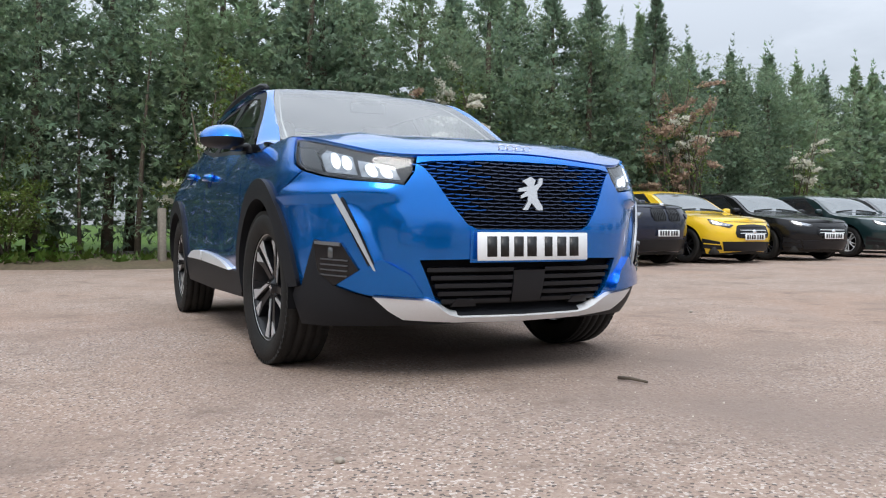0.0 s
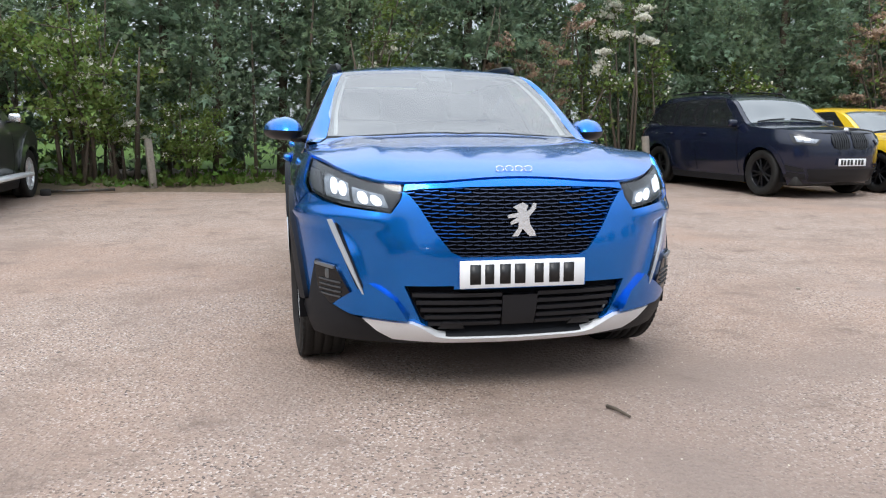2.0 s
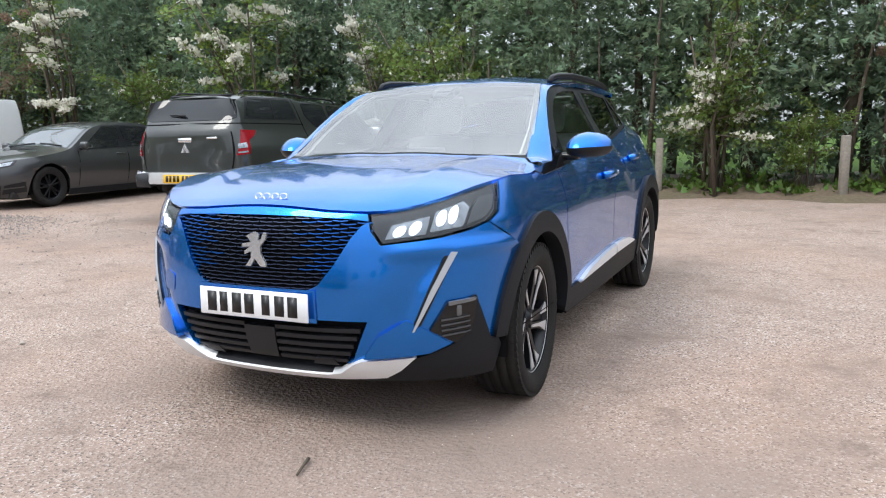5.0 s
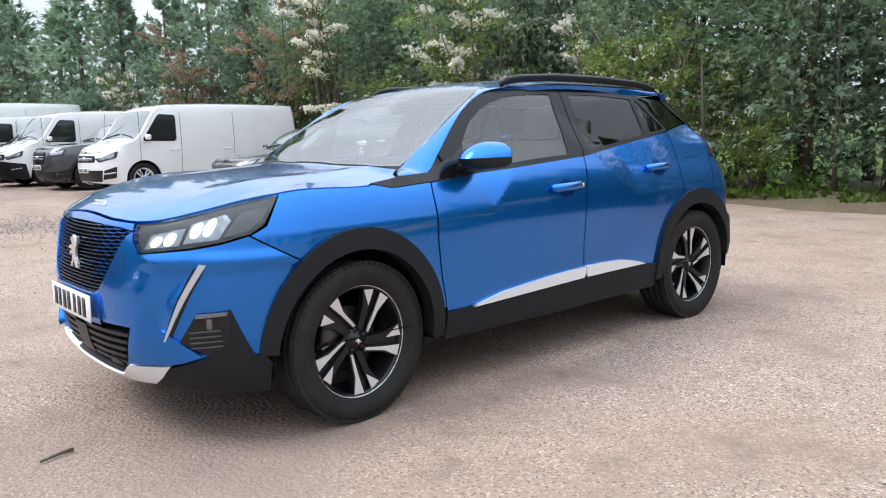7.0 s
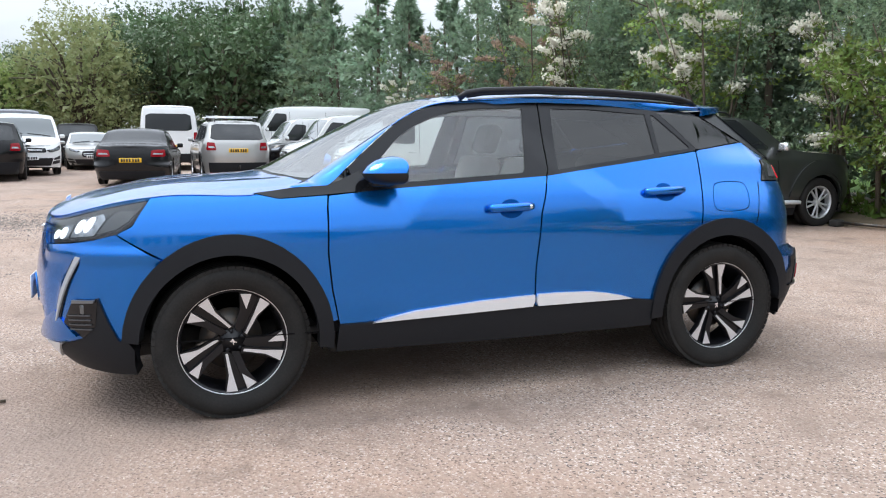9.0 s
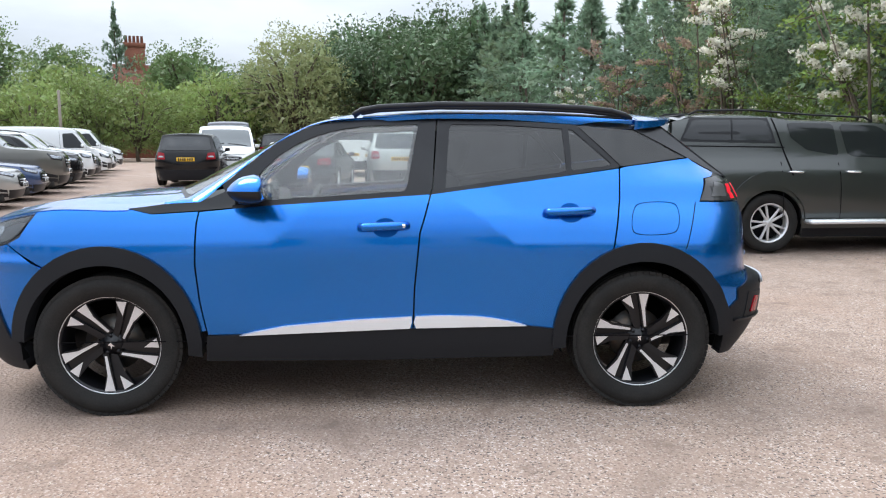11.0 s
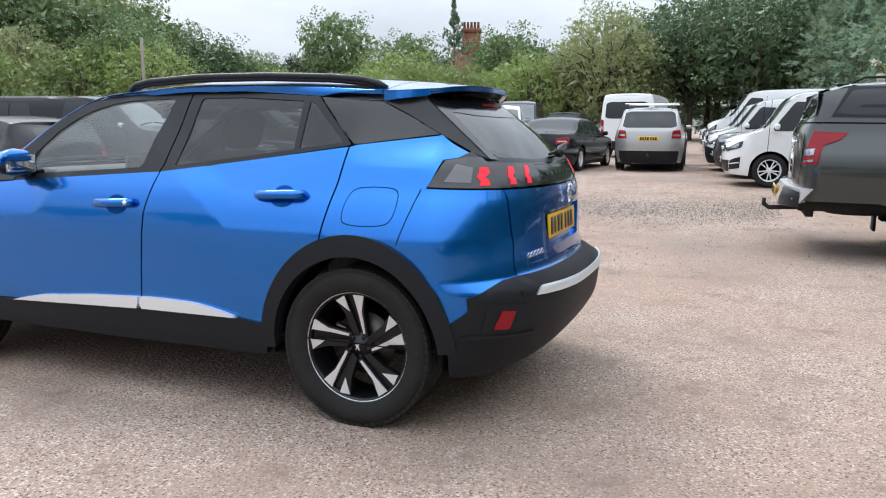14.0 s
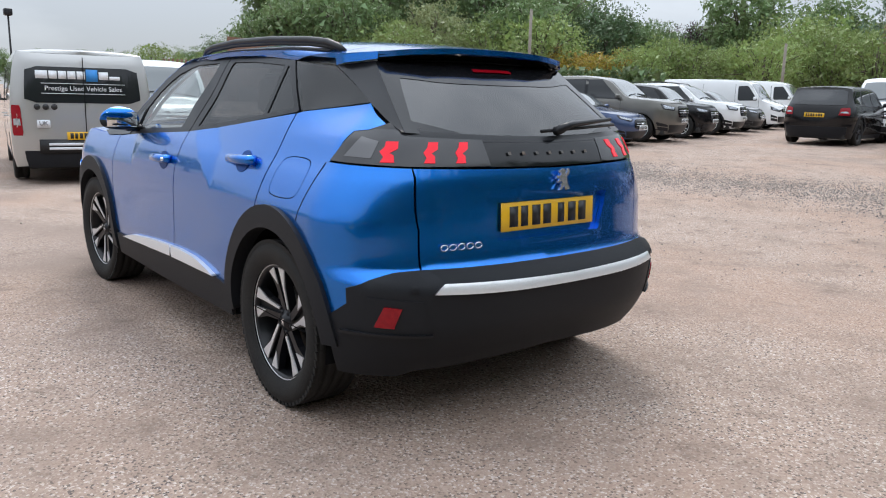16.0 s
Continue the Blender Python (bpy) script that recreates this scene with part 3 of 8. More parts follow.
for cy, a0, a1 in ((FW, -6, 176), (RW, 3, 184)):
    both("arch_cladding", arch_loop(cy, a0, a1), M_CLAD, 0.035, 0.020, 0.07)
for cy in (FW, RW):
    well = lathe([(0.02, 0.50), (0.40, 0.50), (0.405, 0.87)], 40)
    keep = [q for q in well[1] if min(well[0][i][2] for i in q) > -0.12]
    both_v = moved((well[0], keep), pose(0, cy, WZ))
    part("wheel_housing", both_v, M_GAP, hero)
    part("wheel_housing", moved(both_v, MIRROR), M_GAP, hero)

# front bumper, hollowed between the nose and the daytime lamps
def nose_at(uv):
    p = P(uv)
    e = 0.004
    n_ = np.cross(P(uv + (e, 0)) - P(uv - (e, 0)), P(uv + (0, e)) - P(uv - (0, e)))
    n_ /= np.linalg.norm(n_, axis=1)[:, None] + 1e-12
    z, x = uv[:, 1], np.abs(p[:, 0])
    x0 = np.interp(z, [0.40, 0.76], [0.45, 0.55])
    x1 = np.interp(z, [0.44, 0.60, 0.745], [0.60, 0.66, 0.735])
    t = (x - x0) / (x1 - x0)
    dip = 0.015 * ramp(np.minimum(t * 1.2, (1.15 - t) * 2.6), 0, 1) * ramp(z, 0.37, 0.47) * (1 - ramp(z, 0.64, 0.79))
    brow = 0.012 * ramp(z, 0.70, 0.745) * (1 - ramp(z, 0.75, 0.80)) * ramp(x, 0.5, 0.6) * (p[:, 1] < -1.5)
    return p + n_ * (brow - dip)[:, None]


bumper_half = [("f", 0.30, 0.300), ("f", 0.43, 0.330), ("f", 0.61, 0.345), ("f", 0.72, 0.37), ("s", -1.76, 0.34), ("s", -1.715, 0.42)] + arch(FW, 172, 127)[0:] + \
              [("s", -1.765, 0.838), ("f", 0.778, 0.813), ("f", 0.70, 0.794), ("f", 0.514, 0.774), ("f", 0.474, 0.828), *[("f", x, z - 0.005) for x, z in SEAM_X[5:0:-1]]]
b_left = S(*bumper_half)
bumper_loop = flipped(b_left) + [(0.0, 0.300)] + b_left + [(0.0, SEAM_X[0][1] - 0.005)]
grille_pts = [(0.0, 0.600), (0.24, 0.604), (0.285, 0.625), (0.345, 0.700), (0.405, 0.800), (0.440, 0.845), (0.472, 0.862), (0.40, 0.872), (0.2, 0.880), (0.0, 0.882)]
g_left = S(*[("f", x, z) for x, z in grille_pts])
grille_loop = g_left[:-1] + [(0.0, 0.882)] + flipped(g_left[1:-1])
low_pts = [(0.0, 0.293), (0.33, 0.293), (0.40, 0.335), (0.468, 0.488), (0.30, 0.490), (0.0, 0.490)]
l_left = S(*[("f", x, z) for x, z in low_pts])
low_loop = l_left + flipped(l_left[1:-1])
part("front_bumper", panel(nose_at, bumper_loop, 0.016, 0.0, 0.03, [grille_loop, low_loop]), M_BLUE, hero)
part("grille_backing", panel(P, grille_loop, 0.05, -0.028, 0.0), M_GAP, hero)
part("lower_grille_backing", panel(P, low_loop, 0.05, -0.04, 0.0), M_GAP, hero)

# main grille: rows of short bars, staggered, following the curve of the nose
bars_dark, bars_blue = [], []
rows_n = 19
gl = np.array(grille_loop)
for r in range(rows_n):
    z = 0.609 + 0.0146 * r
    step = 0.066
    for k in range(-9, 10):
        s0 = (k + (0.5 if r % 2 else 0.0)) * step
        a, b = s0 - 0.0315, s0 + 0.0315
        bend = 0.016 * (s0 / 0.45) ** 2 * (1 if r > 9 else 0.4)
        q = np.array([[a, z + bend], [b, z + bend]])
        ok = inside(q, gl)
        if not ok.any():
            continue
        bar = panel(P, [(a, z + bend - 0.0012), (s0, z + bend - 0.0042), (b, z + bend - 0.0012), (b - 0.003, z + bend + 0.0026), (s0, z + bend - 0.0004), (a + 0.003, z + bend + 0.0026)], 0.05, -0.006, 0.014)
        (bars_blue if abs(s0) > 0.24 + 0.05 * math.sin(r * 2.1) and r > 3 else bars_dark).append(bar)
tagged(part("grille_mesh", joined(*bars_dark), mat("grille_dark_chrome", (0.045, 0.06, 0.105), 0.25, 0.6), hero, "dark chrome grille bars"), kind="stuff")
tagged(part("grille_mesh", joined(*bars_blue), mat("grille_blue", (0.010, 0.085, 0.33), 0.28, 0.6), hero, "dark blue tipped grille bars"), kind="stuff")
for sgn in (1, -1):
    for k, z in enumerate((0.320, 0.352, 0.384, 0.416, 0.448)):
        x1 = 0.36 + 0.10 * (z - 0.30) / 0.19
        lp = S(("f", 0.075, z - 0.008), ("f", x1, z - 0.008), ("f", x1, z + 0.008), ("f", 0.075, z + 0.008))
        part("grille_slat", panel(P, lp if sgn > 0 else flipped(lp), 0.06, -0.008, 0.03), M_SATIN, hero)
part("radar_cover", panel(P, S(("f", -0.068, 0.315), ("f", 0.068, 0.315), ("f", 0.074, 0.445), ("f", -0.074, 0.445)), 0.05, -0.004, 0.03), M_SATIN, hero, "flat black radar cover")
for sgn in (1, -1):
    lp = S(("f", 0.22, 0.300), ("f", 0.33, 0.300), ("f", 0.31, 0.332), ("f", 0.24, 0.328))
    part("grille_step", panel(P, lp if sgn > 0 else flipped(lp), 0.05, -0.004, 0.02), M_SATIN, hero)

# lower lip: black cladding with a silver chin
lip_half = [("f", 0.35, 0.238), ("f", 0.62, 0.232), ("s", -1.80, 0.225), ("s", -1.70, 0.225), ("s", -1.705, 0.34), ("s", -1.728, 0.372), ("s", -1.77, 0.384), ("s", -1.81, 0.47), ("s", -1.845, 0.566), ("f", 0.780, 0.558), ("f", 0.770, 0.445), ("f", 0.735, 0.385), ("f", 0.66, 0.354), ("f", 0.60, 0.335), ("f", 0.50, 0.290), ("f", 0.34, 0.275)]
lip = S(*lip_half)
part("lower_lip", panel(P, flipped(lip) + [(0.0, 0.242)] + lip + [(0.0, 0.272)], 0.035, 0.010, 0.06), M_CLAD, hero)
chin_half = [("f", 0.30, 0.252), ("f", 0.50, 0.266), ("f", 0.56, 0.300), ("f", 0.618, 0.350), ("f", 0.43, 0.338), ("f", 0.40, 0.325), ("f", 0.33, 0.282), ("f", 0.28, 0.272)]
chin = S(*chin_half)
part("chin_trim", panel(P, flipped(chin) + [(0.0, 0.246)] + chin + [(0.0, 0.268)], 0.03, 0.020, 0.035), M_SILVER, hero, "satin silver chin trim")

# fog lamp pods, daytime lamps, tow-eye cover
fog = S(("f", 0.668, 0.448), ("f", 0.738, 0.386), ("f", 0.785, 0.445), ("f", 0.798, 0.560), ("f", 0.722, 0.552))
for mm in (None, MIRROR):
    def side_part(name, d, material, parent=hero, label=""):
        return part(name, d if mm is None else moved(d, mm), material, parent, label)
    pod = side_part("fog_lamp_pod", panel(P, fog, 0.03, 0.012, 0.03), M_PIANO)
    c = P(np.array([shell.front(0.752, 0.515)]))[0]
    out = Vector((0.75, -0.66, 0)).normalized()
    turn = Matrix.Translation(c + np.array(out) * 0.012) @ out.to_track_quat("X", "Z").to_matrix().to_4x4()
    side_part("fog_lamp", moved(block(-0.02, 0.005, -0.013, 0.013, -0.024, 0.024, 0.009, 2), turn), mat_once("fog_lamp_glass", (0.16, 0.165, 0.17), 0.1, 0.6), pod, "small upright clear fog lamp")
    # slats in a lighter grey: the glints on black fins put into the colour
    for zz in (0.425, 0.445, 0.465, 0.485):
        side_part("slat", panel(P, S(("f", 0.70, zz - 0.003), ("f", 0.776, zz + 0.004), ("f", 0.776, zz + 0.010), ("f", 0.70, zz + 0.003)), 0.04, 0.019, 0.012), mat_once("fog_slat_glint", (0.075, 0.078, 0.084), 0.22, 0.3), pod)
    # grey strip along the pod's upper edge, a highlight put into the colour
    side_part("pod_lip", panel(P, S(("f", 0.722, 0.540), ("f", 0.790, 0.548), ("f", 0.792, 0.560), ("f", 0.724, 0.554)), 0.03, 0.022, 0.012), mat_once("pod_lip_highlight", (0.16, 0.165, 0.17), 0.3, 0.3), pod)
    ledge_v, *ledge_rest = panel(P, S(("f", 0.44, 0.346), ("f", 0.66, 0.362), ("f", 0.728, 0.392), ("f", 0.662, 0.448), ("f", 0.600, 0.490), ("f", 0.50, 0.43)), 0.02, 0.001, 0.03)
    ledge_v = np.array([tuple(q) for q in ledge_v])
    ledge_v += np.array((0.45, -0.89, 0.0)) * (0.034 * np.clip((0.485 - ledge_v[:, 2]) / 0.12, 0, 1))[:, None]
    side_part("bumper_ledge", (ledge_v, *ledge_rest), M_BLUE)
    drl = S(("f", 0.614, 0.446), ("f", 0.621, 0.447), ("f", 0.688, 0.590), ("f", 0.748, 0.738), ("f", 0.731, 0.741), ("f", 0.675, 0.598))
    side_part("daytime_lamp_bezel", panel(P, [(a + (0.010 if i in (1, 2, 3) else -0.010), b + (0.012 if i in (3, 4) else -0.010 if i in (0, 1) else 0)) for i, (a, b) in enumerate(drl)], 0.03, 0.005, 0.012), M_PIANO)
    side_part("daytime_lamp", panel(P, drl, 0.03, 0.013, 0.01), M_DRL)
    tow = S(*[("f", x, z) for x, z in rounded([(0.47, 0.545), (0.55, 0.55), (0.535, 0.635), (0.455, 0.62)], 0.15, 2)])
    if mm is not None:
        part("tow_eye_cover", panel(P, flipped(tow), 0.03, 0.003, 0.01), M_BLUE, hero)
    # headlamp: housing, reflectors and lens
    lamp = S(("f", 0.482, 0.835), ("f", 0.520, 0.782), ("f", 0.700, 0.803), ("f", 0.775, 0.822), ("s", -1.76, 0.848), ("s", -1.703, 0.882), ("s", -1.625, SEAM_Y[0][1] - 0.004), *[("f", x, z - 0.006) for x, z in SEAM_X[:5:-1]], ("f", 0.472, seam_front(0.472) - 0.008))
    housing = side_part("headlamp", panel(P, lamp, 0.03, -0.020, 0.02), mat_once("lamp_housing_grey", (0.022, 0.023, 0.026), 0.25, 0.1), hero, "lit headlamp with dark housing")
    for pts in ([(0.548, 0.802), (0.590, 0.808), (0.600, 0.850), (0.560, 0.842)], [(0.602, 0.806), (0.640, 0.814), (0.648, 0.866), (0.610, 0.856)], [(0.686, 0.836), (0.716, 0.842), (0.722, 0.905), (0.692, 0.892)], [(0.722, 0.842), (0.748, 0.850), (0.754, 0.918), (0.728, 0.908)]):
        side_part("lit_reflector", panel(P, S(*[("f", x, z) for x, z in rounded(pts, 0.27, 3)]), 0.02, -0.012, 0.006), M_LED, housing)
    for pts in ([(0.527, 0.797), (0.660, 0.811), (0.670, 0.880), (0.546, 0.850)], [(0.672, 0.818), (0.766, 0.832), (0.782, 0.905), (0.764, 0.929), (0.686, 0.895)]):
        side_part("reflector", panel(P, S(*[("f", x, z) for x, z in pts]), 0.03, -0.016, 0.006), M_LAMPIN, housing)
    side_part("lamp_bezel", panel(P, S(("f", 0.775, 0.838), ("s", -1.765, 0.862), ("s", -1.715, 0.895), ("s", -1.672, 0.948), ("s", -1.76, 0.935), ("f", 0.790, 0.905)), 0.03, -0.013, 0.006), mat_once("dull_lamp_bezel", (0.075, 0.078, 0.082), 0.3, 0.5), housing)
    side_part("lens", panel(P, lamp, 0.03, 0.001, 0.0), M_LENS, housing)
    # black fin between wing and windscreen pillar
    side_part("wing_trim", panel(P, S(("s", -1.19, 1.004), ("s", -1.085, 0.980), ("s", -0.855, 0.994), ("s", -0.70, 1.006), ("s", -0.70, 1.10), ("s", -0.80, 1.055), ("s", -0.855, 1.034), ("s", -1.03, 1.024), ("s", -1.10, 1.014)), 0.03, 0.004, 0.02), M_PIANO)

# bonnet, windscreen, roof
hood = [tuple(P(np.array([shell.front(x, z)]))[0][:2]) for x, z in SEAM_X] + [tuple(P(np.array([shell.by_y(y, z)]))[0][:2]) for y, z in SEAM_Y] + [(0.735, -1.0), (0.700, -0.955), (0.60, -0.992), (0.35, -1.075), (0.0, -1.118)]
hood = [(x * 0.993, y + (0.006 if y < -1.7 else 0)) for x, y in hood]
hood = hood + [(-x, y) for x, y in reversed(hood[1:-1])]
HOOD_FOLD = lambda uv: 0.085 * np.clip(np.minimum(np.abs(uv[:, 0]) - (0.36 + 0.10 * (uv[:, 1] + 2.0)), 0.8 * (0.70 - np.abs(uv[:, 0]))), 0, 0.16) * ramp(uv[:, 1], -2.05, -1.6)


def hood_at(uv):
    p = top_at(uv)
    p[:, 2] += HOOD_FOLD(uv)
    return p


part("bonnet", panel(hood_at, hood, 0.024, 0.0, 0.014), M_BLUE, hero)
part("camera_housing", panel(top_at, [(-0.075, -0.305), (0.075, -0.305), (0.045, -0.395), (-0.045, -0.395)], 0.04, -0.006, 0.01), M_SATIN, hero)
under_hood = [(x * 1.0, -1.5 + (y + 1.5) * 1.004) for x, y in hood]
part("bonnet_liner", panel(top_at, under_hood, 0.08, -0.022, 0.0), M_GAP, hero)
SC_EDGE = [(0.690, -0.925), (0.668, -0.72), (0.622, -0.52), (0.575, -0.345), (0.55, -0.255)]
screen = [(0.0, -1.10), (0.35, -1.055), (0.60, -0.965)] + SC_EDGE + [(0.30, -0.285), (0.0, -0.295)]
screen = screen + [(-x, y) for x, y in reversed(screen[1:-1])]
ws = part("windscreen", panel(top_at, screen, 0.05, 0.002, 0.006), M_SCREEN, hero)
ws.visible_shadow = False


def strip_loop(loop, k):
    c = np.array(loop).mean(0)
    return [(x * (1 - k), c[1] + (y - c[1]) * (1 - k * 1.1)) for x, y in loop]


part("windscreen_edge", panel(top_at, screen, 0.05, -0.004, 0.0, [strip_loop(screen, 0.045)]), M_SATIN, hero)
part("scuttle", panel(top_at, [(0.0, -1.125), (0.36, -1.08), (0.61, -0.99), (0.72, -0.93), (0.72, -0.885), (0.60, -0.945), (0.35, -1.035), (0.0, -1.08), (-0.35, -1.035), (-0.60, -0.945), (-0.72, -0.885), (-0.72, -0.93), (-0.61, -0.99), (-0.36, -1.08)], 0.05, -0.004, 0.0), M_SATIN, hero)
roof = [(0.0, -0.285), (0.30, -0.275), (0.555, -0.245), (0.592, -0.15), (0.612, 0.10), (0.615, 0.5), (0.61, 0.9), (0.60, 1.30), (0.575, 1.33), (0.0, 1.335)]
roof = roof + [(-x, y) for x, y in reversed(roof[1:-1])]
part("roof", panel(top_at, roof, 0.05, 0.0, 0.02), M_BLUE, hero)
part("rain_sensor_housing", panel(top_at, [(-0.075, -0.335), (-0.045, -0.45), (0.045, -0.45), (0.075, -0.335), (0.075, -0.30), (-0.075, -0.30)], 0.05, -0.012, 0.03), M_SATIN, hero)
for sx in (1, -1):
    lin = [(sx * x * 0.985, y + 0.01) for x, y in SC_EDGE] + [(sx * x * 0.93, y + 0.03) for x, y in reversed(SC_EDGE)]
    part("pillar_lining", panel(top_at, lin if sx > 0 else lin[::-1], 0.05, -0.03, 0.0), M_LINING, hero, "pale inner pillar lining")
part("headlining", panel(top_at, [(x * 0.97, y) for x, y in roof], 0.12, -0.05, 0.0), M_LINING, hero)

# windscreen pillars, from the glass to the side trim
TRIM_F = [(-1.028, 1.027), (-0.94, 1.031), (-0.855, 1.036), (-0.755, 1.118), (-0.64, 1.215), (-0.525, 1.305), (-0.42, 1.368), (-0.335, 1.404), (-0.22, 1.428), (-0.05, 1.440), (0.215, 1.446), (0.6, 1.440), (1.02, 1.412), (1.30, 1.388)]
A = np.array([top_at(np.array([p]))[0] for p in [(0.742, -0.995), (0.715, -0.955), (0.694, -0.915), (0.66, -0.745), (0.622, -0.51), (0.578, -0.345), (0.555, -0.25), (0.592, -0.15), (0.612, 0.02), (0.615, 0.25), (0.612, 0.62), (0.605, 1.02), (0.60, 1.32)]])
B = P(np.array(S(*[("s", y, z) for y, z in TRIM_F])))


def pillar_at(uv):
    t = np.clip(uv[:, 0], 0, len(A) - 1)
    k = np.clip(t.astype(int), 0, len(A) - 2)
    f = (t - k)[:, None]

    def spline(q):
        p0, p1, p2, p3 = q[np.maximum(k - 1, 0)], q[k], q[k + 1], q[np.minimum(k + 2, len(q) - 1)]
        return 0.5 * (2 * p1 + (p2 - p0) * f + (2 * p0 - 5 * p1 + 4 * p2 - p3) * f**2 + (3 * p1 - p0 - 3 * p2 + p3) * f**3)

    a, b, v = spline(A), spline(B), uv[:, 1:2]
    bulge = 0.012 * 4 * v * (1 - v)
    out = np.stack([np.full(len(uv), 0.75), np.full(len(uv), -0.25) * (k < 6), np.full(len(uv), 0.65)], 1)
    return b + (a - b) * v + out * bulge


pil = grid_sheet(pillar_at, np.linspace(0, len(A) - 1, 56), np.linspace(0, 1, 7))
part("roof_pillar", pil, M_BLUE, hero)
part("roof_pillar", moved(pil, MIRROR), M_BLUE, hero)

def strip_between(a, b):
    """The surface between two lines of points, run from one to the next."""
    def fn(uv):
        t = np.clip(uv[:, 0], 0, len(a) - 1)
        i = np.arange(len(a))
        pa = np.stack([np.interp(t, i, a[:, q]) for q in range(3)], 1)
        pb = np.stack([np.interp(t, i, b[:, q]) for q in range(3)], 1)
        return pa + (pb - pa) * uv[:, 1:2]
    return fn


M_BLADE = mat("dark_grey_pillar_plastic", (0.018, 0.019, 0.022), 0.3, grain=0.15, scale=300, spec=0.3)
# side windows with their black frames
trim_top = [("s", y, z - 0.004) for y, z in TRIM_F[2:13]]
frame_front = S(*[("s", y, z) for y, z in [(-0.70, belt(-0.7)), (-0.58, belt(-0.58)), (0.12, belt(0.12)), (0.248, belt(0.248))]], ("s", 0.262, 1.10), ("s", 0.290, 1.440), *trim_top[8:0:-1])
glass_front = S(*[("s", y, z) for y, z in [(-0.612, 1.044), (-0.55, 1.043), (0.118, 1.084), (0.138, 1.10), (0.198, 1.405), (0.188, 1.413), (-0.07, 1.404), (-0.19, 1.388), (-0.304, 1.357), (-0.40, 1.315), (-0.497, 1.252), (-0.585, 1.165)]])
frame_rear = S(("s", 0.256, belt(0.256)), ("s", 0.75, belt(0.75)), ("s", 1.205, 1.196), ("s", 1.215, 1.204), ("s", 1.005, 1.412), ("s", 0.6, 1.437), ("s", 0.298, 1.441), ("s", 0.270, 1.10))
glass_rear = S(("s", 0.328, 1.098), ("s", 0.75, 1.152), ("s", 0.940, 1.178), ("s", 0.932, 1.392), ("s", 0.6, 1.412), ("s", 0.372, 1.413), ("s", 0.358, 1.40))
glass_small = S(("s", 0.966, 1.182), ("s", 1.172, 1.208), ("s", 1.165, 1.222), ("s", 0.985, 1.386), ("s", 0.966, 1.388))
quarter_glass = S(("s", 1.222, 1.208), ("s", 1.245, 1.205), ("s", 1.59, 1.248), ("s", 1.44, 1.325), ("s", 1.315, 1.386), ("s", 1.014, 1.411))
